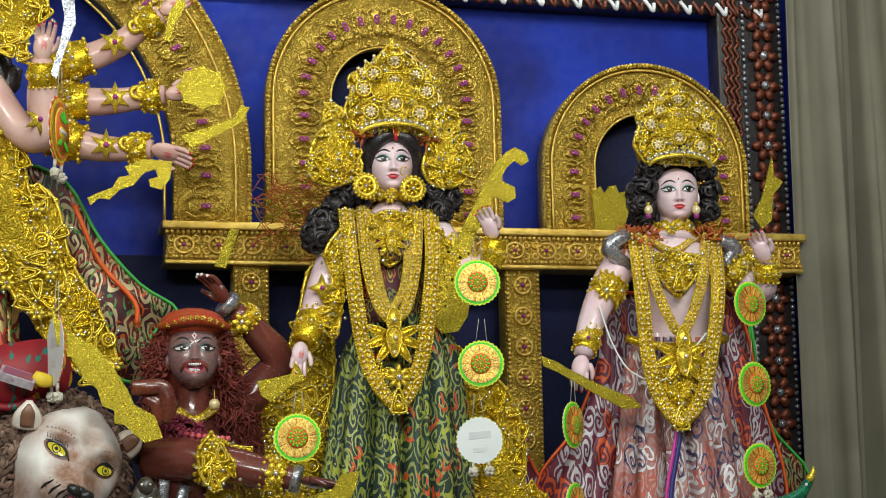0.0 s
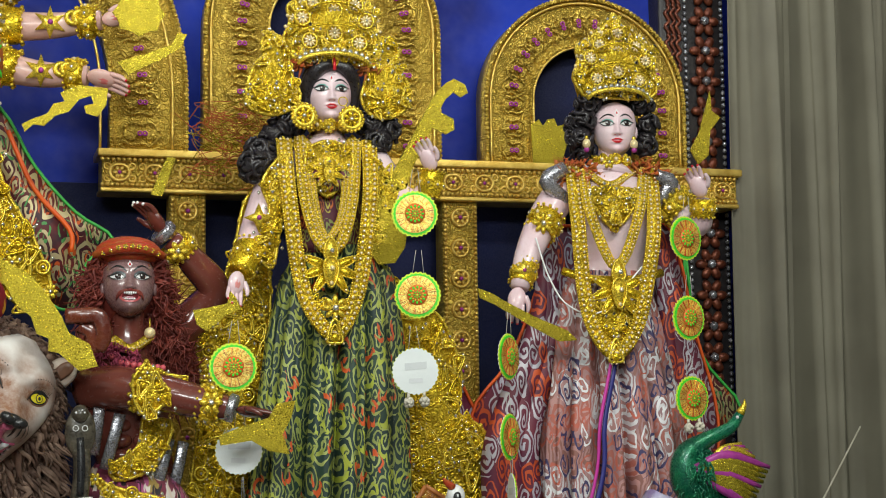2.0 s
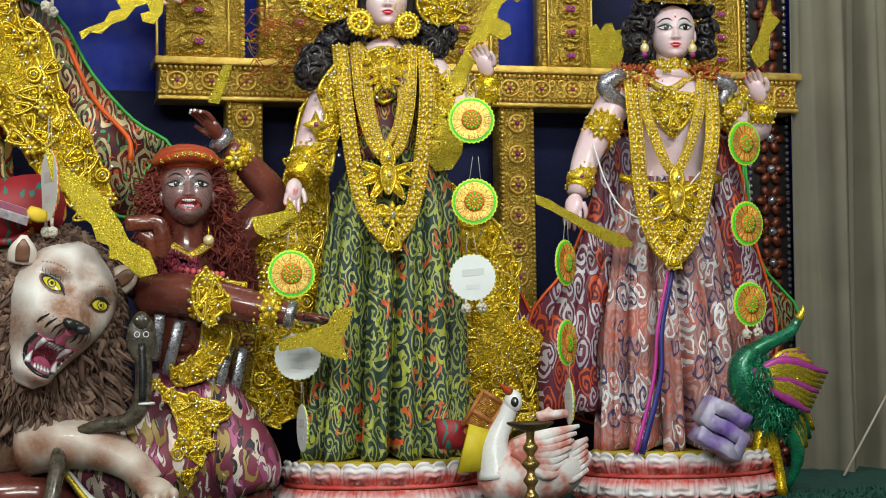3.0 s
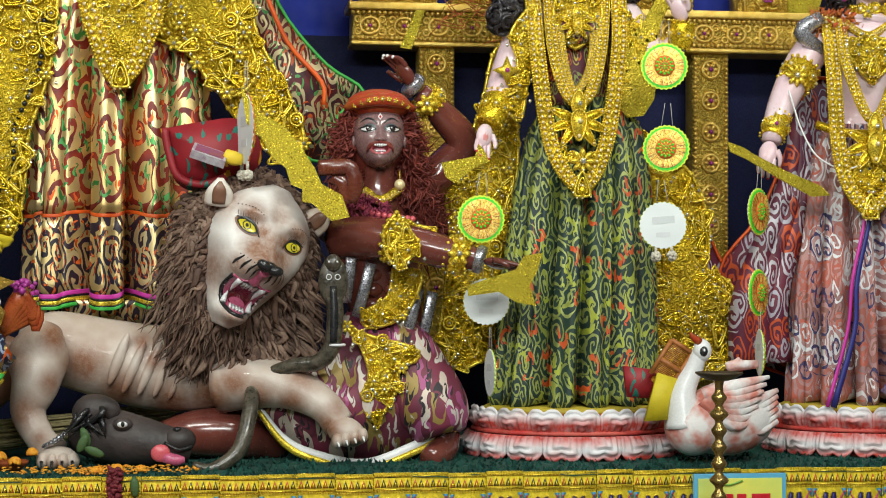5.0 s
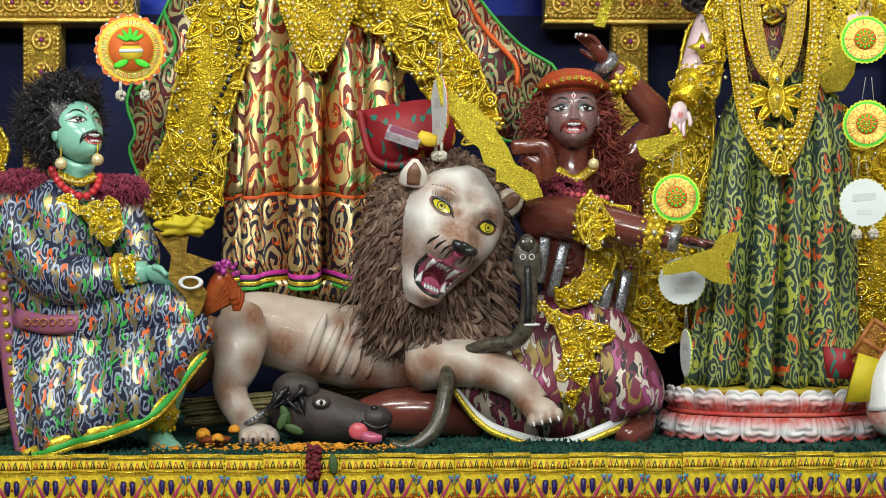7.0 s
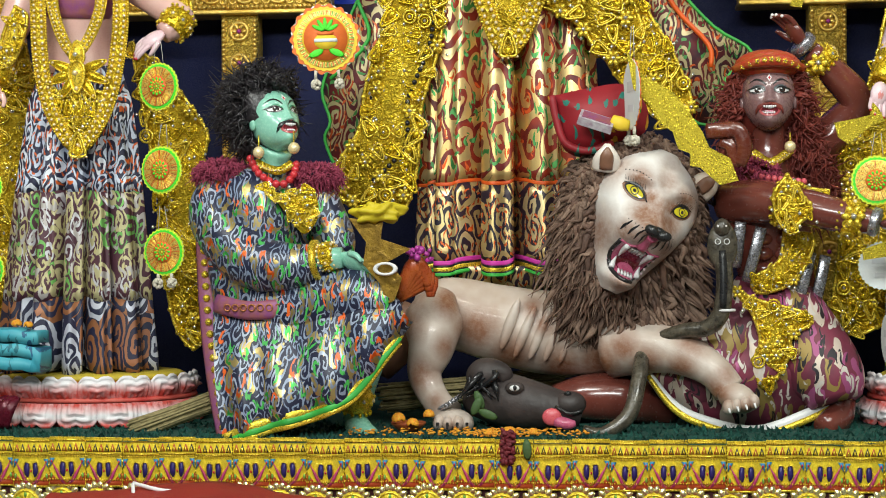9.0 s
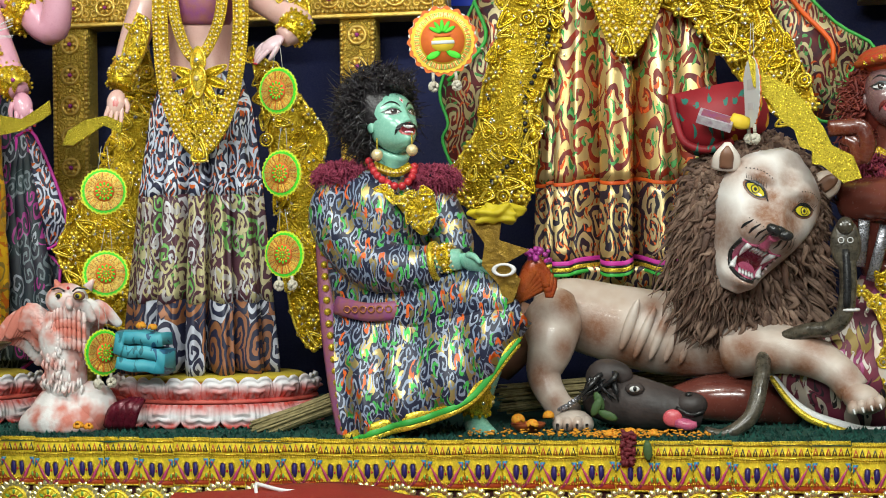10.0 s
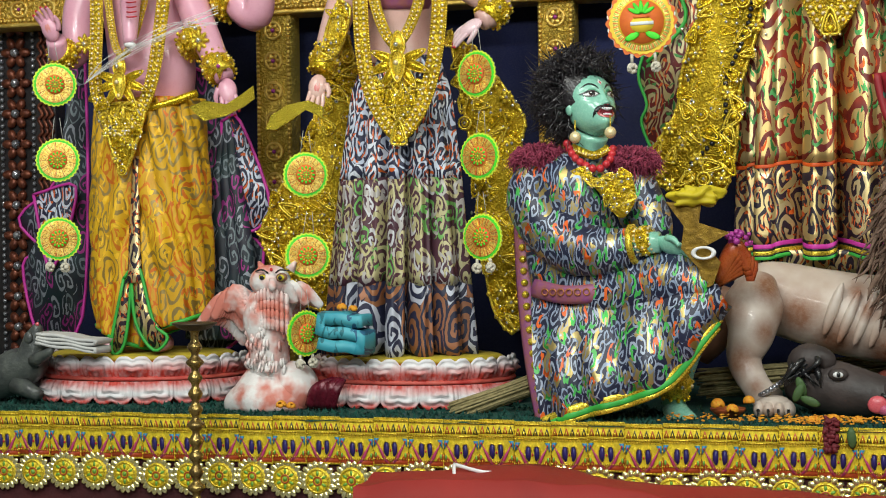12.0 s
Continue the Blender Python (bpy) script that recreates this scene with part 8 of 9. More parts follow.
panel_cloth(F, [(-2.123, 1.603), (-2.006, 1.621), (-2.047, 1.468), (-2.087, 1.427)], 3.7, C_SAR1, PINKTRIM)
for a in range(5):
    F.tube([(-1.600, 3.710, 1.804), (-1.583 - 0.022 * a, 3.7, 1.627), (-1.550 - 0.03 * a, 3.69, 1.410), (-1.582 - 0.028 * a, 3.69, 1.247)], [0.008, 0.018, 0.022, 0.02], C_GANS, 8, 5)
for e in (-1, 1):
    F.tube([(XG + e * 0.06, 3.56, TOP + 0.02), (XG + e * 0.065, 3.5, TOP + 0.014)], [0.02, 0.014], SKINP, 10, 1)
tagged(F.object("idol_statue"), "pot-bellied pink clay idol in yellow dhoti and dark shawl", "statue", "clay idols")

# loose threads and gauze over the yellow-robed idol
F = Form((XG, 3.45, 1.9))
for k in range(12):
    rr = random.Random(k)
    F.tube([(-1.842, 3.440, 1.845), (-1.762 + rr.uniform(-0.02, 0.02), 3.43, 1.893 + rr.uniform(-0.015, 0.015)), (-1.616 + rr.uniform(-0.02, 0.02), 3.43, 1.962 + rr.uniform(-0.012, 0.012)), (-1.515, 3.46, 1.991 + rr.uniform(-0.02, 0.03))], 0.0005, WHITE, 4, 5)
tagged(F.object("sacred_thread"), "loose white cotton threads draped over the yellow-robed idol", "thread")

# ---- paper fans ----
FLIME = plain("lime_paper", (0.68, 0.85, 0.05), (0.62, 0.8, 0.04), 0.6, 0, 60, 0.2, 400)
FGREEN = plain("bright_green_paper", (0.08, 0.72, 0.03), (0.06, 0.65, 0.03), 0.6, 0, 60, 0.2, 400)
FORANGE = plain("orange_paper", (0.75, 0.17, 0.02), (0.68, 0.13, 0.02), 0.6, 0, 60, 0.2, 400)
FGOLD = plain("gold_paper", (0.95, 0.8, 0.24), (0.85, 0.55, 0.08), 0.3, 0.6, 160, 0.5, 400)
FYEL = plain("yellow_paper", (0.85, 0.62, 0.04), (0.8, 0.55, 0.03), 0.6)
FWHITE = plain("white_paper_back", (0.78, 0.82, 0.82), (0.7, 0.74, 0.74), 0.7, 0, 8, 0.2, 200)
FGREY = plain("grey_print", (0.6, 0.63, 0.64), (0.66, 0.68, 0.7), 0.7)
THREAD = plain("cotton_thread", (0.5, 0.5, 0.46), (0.4, 0.4, 0.38), 0.8)
POM = plain("woollen_pom", (0.7, 0.66, 0.55), (0.55, 0.5, 0.4), 0.9, 0, 200, 1.0, 500)


def disc_outline(r, teeth, amp, n):
    return [(r * (1 + amp * math.cos(teeth * a)) * math.cos(a), r * (1 + amp * math.cos(teeth * a)) * math.sin(a)) for a in np.linspace(0, 2 * math.pi, n, endpoint=False)]


def fan(R, label, group, poms=False, pot=False):
    e = empty("paper_fan", (0, 0, 0), label, "paper fan", group)
    F = Form()
    F.slab(disc_outline(R, 30 if not pot else 18, 0.025 if not pot else 0.045, 180), 0.0, 0.0015, FORANGE if pot else FLIME)
    F.object("rim", e, "", False)
    F = Form()
    F.slab(disc_outline(R * 0.99, 30, 0.025, 180), 0.0018, 0.001, FWHITE)
    F.slab([(-R * 0.5, R * 0.1), (R * 0.45, R * 0.06), (R * 0.45, R * 0.36), (-R * 0.5, R * 0.4)], 0.003, 0.0005, FGREY)
    F.slab([(-R * 0.3, -R * 0.5), (R * 0.3, -R * 0.5), (R * 0.3, -R * 0.3), (-R * 0.3, -R * 0.3)], 0.003, 0.0005, FGREY)
    F.object("back", e, "white printed paper back", False)
    F = Form()
    F.slab(disc_outline(R * 0.93, 30, 0.02, 180), -0.0015, 0.0012, FYEL if pot else FGREEN)
    F.object("ring", e, "", False)
    F = Form()
    F.ring((0, -0.001, 0), R * 0.6, R * 0.24, FGOLD, 48, 6)
    for i in range(len(F.v)):
        x, y, z = F.v[i]
        F.v[i] = (x, -0.0025 + y * 0.08, z)
    for i in range(90):
        a = 2 * math.pi * i / 90
        k = 0.7 + 0.3 * math.cos(i * 2.4)
        p = [(R * q * math.cos(a + s), R * q * math.sin(a + s)) for q, s in ((0.44, -0.01), (0.83, -0.022 * k), (0.83, 0.022 * k), (0.44, 0.01))]
        F.slab(p, -0.0042 - 0.0006 * (i % 2), 0.0016, (FORANGE if i % 5 == 0 else BRICKP if i % 7 == 3 else FGOLD) if not pot else (FORANGE if i % 2 else GREENP))
    F.object("pleats", e, "", False)
    F = Form()
    if not pot:
        F.slab(disc_outline(R * 0.44, 16, 0.02, 96), -0.006, 0.002, FORANGE)
        for row, (q, n, mat, ln, wd) in enumerate(((0.33, 12, FGREEN, 0.075, 0.05), (0.24, 12, FYEL, 0.05, 0.032), (0.13, 8, FGREEN, 0.06, 0.03))):
            for i in range(n):
                a = 2 * math.pi * (i + 0.5 * (row % 2)) / n
                F.ball((R * q * math.cos(a), -0.0066 - 0.0006 * row, R * q * math.sin(a)), (R * ln, 0.0011, R * wd), mat, 7, 4, Matrix.Rotation(-a, 3, "Y"))
        F.ball((0, -0.0075, 0), (R * 0.05, 0.001, R * 0.05), FLIME, 8, 4)
    else:
        F.slab(disc_outline(R * 0.68, 1, 0, 64), -0.006, 0.002, FYEL)
        F.slab(disc_outline(R * 0.64, 1, 0, 64), -0.0072, 0.002, FORANGE)
        F.slab([(R * 0.34 * math.cos(a), -R * 0.08 + R * 0.24 * math.sin(a)) for a in np.linspace(0, 6.28, 24, endpoint=False)], -0.0085, 0.002, FYEL)
        F.slab([(-R * 0.34, -R * 0.1), (R * 0.34, -R * 0.1), (R * 0.33, R * 0.0), (-R * 0.33, R * 0.0)], -0.0095, 0.002, FWHITE)
        F.slab([(-R * 0.22, R * 0.1), (R * 0.22, R * 0.1), (R * 0.26, R * 0.18), (-R * 0.26, R * 0.18)], -0.0095, 0.002, FORANGE)
        for i in range(5):
            a = math.pi * (0.15 + 0.175 * i)
            F.ball((R * 0.24 * math.cos(a), -0.009, R * 0.22 + R * 0.2 * math.sin(a)), (R * 0.2, 0.0012, R * 0.06), FGREEN, 8, 4, Matrix.Rotation(-a, 3, "Y"))
        for s in (-1, 1):
            F.ball((s * R * 0.3, -0.009, -R * 0.42), (R * 0.24, 0.0014, R * 0.1), FGREEN, 8, 4, Matrix.Rotation(s * 0.4, 3, "Y"))
    F.object("motif", e)
    for s in (-1, 1):
        F = Form()
        F.tube([(s * R * 0.25, 0.001, R * 0.9), (s * R * 0.12, 0.001, R * 1.95)], 0.0007, THREAD, 4, 1)
        F.object("string", e)
        if poms:
            F = Form()
            F.tube([(s * R * 0.33, 0.001, -R * 0.92), (s * R * 0.34, 0.001, -R * 1.15)], 0.0035, POM, 6, 1)
            for k in range(30):
                rr = random.Random(k + 50 * s)
                a = Vector((rr.gauss(0, 1), rr.gauss(0, 1), rr.gauss(0, 1))).normalized() * 0.008
                F.ball((s * R * 0.34 + a.x, a.y, -R * 1.32 + a.z), 0.0045, POM, 5, 4)
            F.object("pom_pom", e)
    return e


LF = "round lime-edged orange and gold paper fan hanging on thread"
fan_a = fan(0.0492, LF, "hanging paper fans")
fan_b = fan(0.0492, "lime-edged orange paper fan with two white pom-poms", "hanging paper fans", True)
fan_p = fan(0.071, "large orange scalloped paper fan with pot motif and pom-poms", "hanging paper fans", True, True)
used = set()


def hang(src, p, turn):
    m = Matrix.Translation(p) @ pose(0, 0, 0, 0, random.uniform(-4, 4), turn - math.degrees(math.atan2(p[0], p[1])))
    if src.name in used:
        return copy_thing(src, m)
    used.add(src.name)
    src.matrix_world = m
    return src


random.seed(5)
for p, turn in (((0.956, 3.400, 1.948), 4), ((0.960, 3.400, 1.774), -6), ((0.565, 3.400, 1.622), 8), ((1.587, 3.400, 1.908), 46), ((1.589, 3.400, 1.729), 46), ((1.163, 3.400, 1.643), 64), ((1.163, 3.400, 1.471), 66),
                ((-0.901, 3.400, 1.831), -36), ((-0.896, 3.400, 1.657), -34), ((-1.288, 3.400, 1.626), 10), ((-1.286, 3.400, 1.450), 8), ((-1.894, 3.400, 1.844), 5), ((-1.889, 3.400, 1.672), -6), ((0.589, 3.470, 1.450), 172), ((0.595, 3.450, 1.301), 103), ((1.166, 3.400, 1.344), 100)):
    hang(fan_a, p, turn)
for p, turn in (((1.592, 3.400, 1.550), 44), ((-0.892, 3.400, 1.486), -34), ((-1.277, 3.360, 1.283), 36), ((-1.889, 3.400, 1.493), 4), ((0.953, 3.400, 1.612), 186)):
    hang(fan_b, p, turn)
for p, turn in (((-0.549, 3.400, 1.924), 4), ((0.081, 3.420, 2.252), 74), ((0.080, 3.400, 1.801), 104)):
    hang(fan_p, p, turn)


BROWNFOIL = glitter("brown_gold_glitter", (0.5, 0.33, 0.04), (0.3, 0.17, 0.02), 700, 0.6, 0.4, 0.9, 60)
# ---- glittering foil attributes held by the idols ----
def foil(name, outline, y, label, mat=FOIL, category="foil ornament"):
    F = Form((outline[0][0], y, outline[0][1]))
    n = len(outline)
    F.put([(x, y, z) for x, z in outline] + [(x, y + 0.005, z) for x, z in outline],
          [tuple(range(n)), tuple(reversed(range(n, 2 * n)))] + [(i, n + i, n + (i + 1) % n, (i + 1) % n) for i in range(n)], mat)
    return tagged(F.object(name, smooth=False), label, category)


foil("foil_veena", [(1.040, 2.236), (1.066, 2.262), (1.086, 2.274), (1.112, 2.262), (1.119, 2.243), (1.102, 2.232), (1.085, 2.243), (1.066, 2.226), (1.050, 2.198), (1.066, 2.190), (1.084, 2.182), (1.086, 2.158), (1.066, 2.146), (1.034, 2.160), (1.012, 2.118), (0.985, 2.062), (0.972, 2.020), (0.978, 1.955), (0.968, 1.890), (0.945, 1.855), (0.908, 1.850), (0.882, 1.884), (0.880, 1.958), (0.905, 2.014), (0.945, 2.062), (0.985, 2.135)], 3.525, "gold glitter board lute held against the green-skirted idol")
foil("foil_bow", [(1.694, 2.264), (1.697, 2.217), (1.719, 2.202), (1.692, 2.170), (1.686, 2.111), (1.660, 2.090), (1.640, 2.123), (1.663, 2.163), (1.680, 2.217)], 3.475, "gold glitter board bow tip in the raised hand")
foil("foil_arrow", [(1.114, 1.796), (1.149, 1.784), (1.168, 1.772), (1.245, 1.734), (1.323, 1.703), (1.346, 1.682), (1.303, 1.679), (1.231, 1.716), (1.155, 1.759), (1.119, 1.774)], 3.46, "gold glitter board arrow held across the rose-robed idol")
foil("foil_plume", [(1.469, 2.283), (1.492, 2.299), (1.504, 2.281), (1.517, 2.300), (1.536, 2.303), (1.544, 2.282), (1.581, 2.294), (1.568, 2.225), (1.547, 2.164), (1.476, 2.170)], 4.085, "gold glitter board quiver behind the shoulder")
foil("foil_lotus", [(0.387 + 0.052 * (1 + 0.1 * math.cos(8 * a)) * math.cos(a), 2.391 + 0.046 * (1 + 0.1 * math.cos(8 * a)) * math.sin(a)) for a in np.linspace(0, 6.28, 24, endpoint=False)], 3.56, "scalloped gold glitter board lotus in a raised hand")
foil("foil_dagger", [(0.322, 2.222), (0.318, 2.185), (0.300, 2.160), (0.276, 2.166), (0.272, 2.182), (0.292, 2.188), (0.286, 2.204), (0.262, 2.196), (0.240, 2.168), (0.212, 2.158), (0.190, 2.136), (0.168, 2.138), (0.150, 2.122), (0.144, 2.138), (0.162, 2.148), (0.196, 2.162), (0.208, 2.184), (0.232, 2.190), (0.222, 2.208), (0.262, 2.226)], 3.55, "curly gold glitter board dagger in a lowered hand")
foil("foil_club", [(0.345, 2.291), (0.406, 2.312), (0.463, 2.336), (0.475, 2.362), (0.497, 2.361), (0.481, 2.328), (0.438, 2.301), (0.369, 2.264)], 3.6, "long gold glitter board mace")
foil("foil_conch", [(0.305, 2.501), (0.317, 2.565), (0.344, 2.606), (0.354, 2.580), (0.330, 2.540), (0.318, 2.495)], 3.58, "gold glitter board rod in a raised hand")
foil("silver_snake", [(0.079, 2.585), (0.108, 2.586), (0.115, 2.512), (0.092, 2.449), (0.076, 2.386), (0.064, 2.398), (0.081, 2.461), (0.091, 2.523)], 3.52, "silver sequinned serpent looped over a hand", SILVER)
foil("foil_sword", [(0.068, 1.884), (0.104, 1.832), (0.156, 1.804), (0.182, 1.775), (0.201, 1.747), (0.218, 1.721), (0.232, 1.689), (0.273, 1.667), (0.289, 1.623), (0.253, 1.614), (0.213, 1.649), (0.193, 1.653), (0.193, 1.678), (0.170, 1.687), (0.159, 1.721), (0.133, 1.741), (0.110, 1.781), (0.081, 1.809)], 3.36, "large serrated gold glitter board sword above the lion")
foil("foil_cutlass", [(0.527, 1.483), (0.576, 1.501), (0.628, 1.518), (0.645, 1.546), (0.683, 1.552), (0.674, 1.518), (0.656, 1.483), (0.671, 1.443), (0.628, 1.451), (0.593, 1.472), (0.530, 1.463)], 3.34, "broken gold glitter board blade in the warrior's fist")
foil("foil_shield", [(-0.484, 1.552), (-0.415, 1.546), (-0.420, 1.510), (-0.359, 1.490), (-0.405, 1.465), (-0.378, 1.432), (-0.393, 1.388), (-0.412, 1.380), (-0.419, 1.418), (-0.455, 1.460), (-0.449, 1.504)], 3.27, "brown-gold glitter board shield before the green warrior", BROWNFOIL)
foil("foil_fish", [(-1.580, 1.785), (-1.542, 1.799), (-1.490, 1.789), (-1.449, 1.812), (-1.425, 1.828), (-1.422, 1.799), (-1.447, 1.783), (-1.491, 1.763), (-1.546, 1.753)], 3.44, "gold glitter board fish in a pink hand")
foil("foil_leaf", [(-1.405, 1.731), (-1.391, 1.762), (-1.350, 1.785), (-1.303, 1.793), (-1.267, 1.777), (-1.270, 1.754), (-1.310, 1.772), (-1.348, 1.748), (-1.380, 1.730)], 3.46, "curled gold glitter board leaf in the open palm")
foil("foil_bird", [(0.494, 1.744), (0.536, 1.752), (0.566, 1.759), (0.572, 1.785), (0.584, 1.773), (0.596, 1.747), (0.566, 1.735), (0.523, 1.700), (0.502, 1.714)], 3.48, "gold glitter board bird on the lowered palm")
foil("foil_staff", [(0.518, 2.175), (0.539, 2.170), (0.503, 2.066), (0.475, 2.070)], 4.085, "gold glitter board staff before the beam")

# ---- clay animals ----
CORALW = plain("white_coral_wash", (0.78, 0.74, 0.73), (0.62, 0.2, 0.15), 0.6, 0, 15, 0.5, 150, 0, (0.42, 0.6))
F = Form((-1.376, 3.4, STAGE))
F.lathe((-1.378, 3.4, STAGE), [(0.085, 0), (0.088, 0.03), (0.06, 0.075), (0.035, 0.1)], CORALW, 30, 1, 0.8, 7, 0.07)
F.tube([(-1.377, 3.400, 1.181), (-1.375, 3.390, 1.256), (-1.377, 3.390, 1.318), (-1.373, 3.390, 1.368)], [0.045, 0.046, 0.055, 0.04], CORALW, 18, 6)
F.ball((-1.366, 3.380, 1.395), (0.046, 0.042, 0.036), CORALW, 18, 12)
for e in (-1, 1):
    c = (-1.347 + e * 0.021, 3.347, 1.404)
    F.ball(c, (0.014, 0.007, 0.01), FURB, 12, 8)
    F.ball((c[0], c[1] - 0.005, c[2]), (0.0088, 0.004, 0.0066), YEYE, 10, 7)
    F.ball((c[0], c[1] - 0.01, c[2]), (0.005, 0.003, 0.005), BLACK, 8, 5)
    F.tube([(c[0] - e * 0.012, c[1] - 0.004, c[2] + 0.01), (c[0], c[1] - 0.008, c[2] + 0.017), (c[0] + e * 0.018, c[1], c[2] + 0.014)], 0.002, BLACK, 5, 3)
    F.tube([(c[0] + e * 0.01, 3.37, c[2] + 0.015), (c[0] + e * 0.022, 3.375, c[2] + 0.034)], [0.012, 0.003], CORALW, 8, 1)
F.tube([(-1.343, 3.336, 1.400), (-1.339, 3.325, 1.385), (-1.342, 3.330, 1.375)], [0.007, 0.009, 0.003], CORALW, 8, 3)
F.ball((-1.346, 3.338, 1.421), 0.004, RED, 6, 4)
for r in range(4):
    for k in range(9):
        F.ball((-1.353 - 0.036 + 0.009 * k, 3.337 + 0.0009 * (k - 4) ** 2, 1.367 - 0.02 * r - 0.0008 * (k - 4) ** 2), (0.0052, 0.006, 0.016), CORALW, 7, 5)
for e, tip in ((-1, (-1.538, 3.375, 1.272)), (1, (-1.262, 3.42, 1.315))):
    s = Vector((-1.378 + e * 0.035, 3.395, 1.355))
    for row, (n, reach, lift) in enumerate(((13, 1.0, 0.0), (10, 0.68, -0.012), (7, 0.42, -0.022))):
        for k in range(n):
            u = k / (n - 1)
            t = Vector(tip) + Vector((-e * 0.085 * u, 0.004 * k, 0.024 * math.sin(3.14 * u) - 0.02 * u + 0.022 * (1 - u)))
            t = s.lerp(t, reach) + Vector((0, lift, 0))
            m = s.lerp(t, 0.5) + Vector((0, -0.012 + lift * 0.5, 0.03 * (1 - u) + 0.006))
            F.tube([s + Vector((e * 0.01 * u, 0, -0.03 * u)), m, t.lerp(m, 0.15), t], [0.012, 0.0135, 0.011, 0.004], CORALW, 8, 4, 0.4)
F.ball((-1.39, 3.41, 1.142), (0.1, 0.075, 0.05), CORALW, 22, 12, Matrix.Rotation(-0.25, 3, "Y"))
F.ball((-1.33, 3.41, 1.16), (0.06, 0.06, 0.06), CORALW, 18, 12, Matrix.Rotation(0.7, 3, "Y"))
for k in range(60):
    rr = random.Random(k)
    x, z = rr.uniform(-0.045, 0.045), rr.uniform(1.21, 1.35)
    F.tube([(-1.372 + x, 3.342 + 12 * x * x, z), (-1.372 + x * 1.05, 3.336 + 12 * x * x, z - 0.01), (-1.372 + x, 3.345 + 12 * x * x, z - 0.022)], [0.002, 0.004, 0.002], CORALW, 5, 2, 0.6)
for e in (-1, 1):
    for k in range(3):
        F.tube([(-1.359 + e * 0.012 + 0.006 * (k - 1), 3.35, 1.222), (-1.359 + e * 0.012 + 0.009 * (k - 1), 3.335, 1.200)], [0.004, 0.002], CORALW, 5, 1)
tagged(F.object("owl_statue"), "white and coral clay owl with spread wings", "statue", "clay animals")

F = Form((1.075, 3.38, STAGE))
F.ball((1.090, 3.390, 1.207), (0.105, 0.075, 0.078), CORALW, 24, 16, Matrix.Rotation(-0.15, 3, "Y"))
F.ball((1.010, 3.370, 1.193), (0.06, 0.06, 0.062), CORALW, 20, 14)
F.tube([(0.992, 3.360, 1.194), (0.985, 3.360, 1.259), (1.006, 3.355, 1.312), (1.019, 3.350, 1.347)], [0.045, 0.028, 0.02, 0.017], WHITE, 14, 6)
F.ball((1.022, 3.345, 1.351), (0.02, 0.018, 0.024), WHITE, 14, 10)
F.tube([(1.014, 3.340, 1.369), (0.998, 3.335, 1.381), (0.992, 3.330, 1.388)], [0.009, 0.006, 0.002], REDZ, 8, 3)
F.ball((1.021, 3.330, 1.350), (0.009, 0.005, 0.011), BLACK, 10, 6)
F.ball((1.021, 3.327, 1.352), (0.003, 0.003, 0.004), WHITE, 6, 4)
for k in range(7):
    F.tube([(1.023, 3.330, 1.254), (1.080, 3.315, 1.278 - 0.013 * k), (1.160 - 0.006 * k, 3.325, 1.297 - 0.015 * k)], [0.02, 0.015, 0.004], CORALW, 7, 4, 0.5)
for k in range(6):
    F.tube([(1.101, 3.420, 1.313), (1.113 + 0.01 * k, 3.41, 1.319), (1.123 + 0.004 * k, 3.41, 1.333 - 0.004 * k)], [0.012, 0.01, 0.003], CORALW, 6, 3)
for k in range(6):
    F.tube([(1.105, 3.340, 1.229), (1.136, 3.335, 1.246 - 0.012 * k), (1.187, 3.35, 1.268 - 0.013 * k)], [0.016, 0.014, 0.005], CORALW, 7, 4, 0.5)
tagged(F.object("swan_statue"), "white and coral clay swan beside the lotus pedestal", "statue", "clay animals")

PEAG = plain("peacock_green", (0.01, 0.22, 0.09), (0.005, 0.12, 0.07), 0.28, 0.35, 40, 0.7, 220, 0.4)
F = Form((1.679, 3.5, STAGE))
F.tube([(1.747, 3.470, 1.522), (1.712, 3.460, 1.484), (1.651, 3.460, 1.457), (1.607, 3.470, 1.422), (1.620, 3.480, 1.364), (1.677, 3.500, 1.317)], [0.01, 0.014, 0.019, 0.03, 0.046, 0.045], PEAG, 16, 6)
shaggy(F, (1.628, 3.47, 1.385), (0.042, 0.045, 0.06), PEAG, 700, 0.018, 90, 0.9, 0.003, 3)
shaggy(F, (1.68, 3.49, 1.315), (0.05, 0.045, 0.045), PEAG, 700, 0.022, 91, 0.9, 0.003, 3)
F.tube([(1.740, 3.465, 1.516), (1.749, 3.460, 1.535), (1.750, 3.460, 1.548)], [0.011, 0.006, 0.001], GOLDL, 8, 3)
F.ball((1.727, 3.452, 1.507), (0.004, 0.003, 0.004), WHITE, 7, 5)
for k in range(9):
    F.tube([(1.616, 3.440, 1.391), (1.688, 3.43, 1.421 - 0.01 * k), (1.803 - 0.006 * k, 3.45, 1.373 - 0.011 * k + 0.02)], [0.014, 0.013, 0.004], FOIL if k % 4 else PURPLE, 7, 4, 0.5)
for k in range(5):
    F.tube([(1.651, 3.440, 1.396), (1.680 + 0.006 * k, 3.44, 1.434), (1.734 + 0.008 * k, 3.45, 1.448 - 0.008 * k)], [0.012, 0.01, 0.004], PURPLE if k % 2 else GOLDL, 7, 4, 0.5)
for k in range(8):
    F.tube([(1.685, 3.500, 1.330), (1.747, 3.5, 1.315 - 0.014 * k), (1.799 - 0.01 * k, 3.52, 1.262 - 0.02 * k)], [0.022, 0.018, 0.006], PEAG if k % 2 else GOLD, 7, 4)
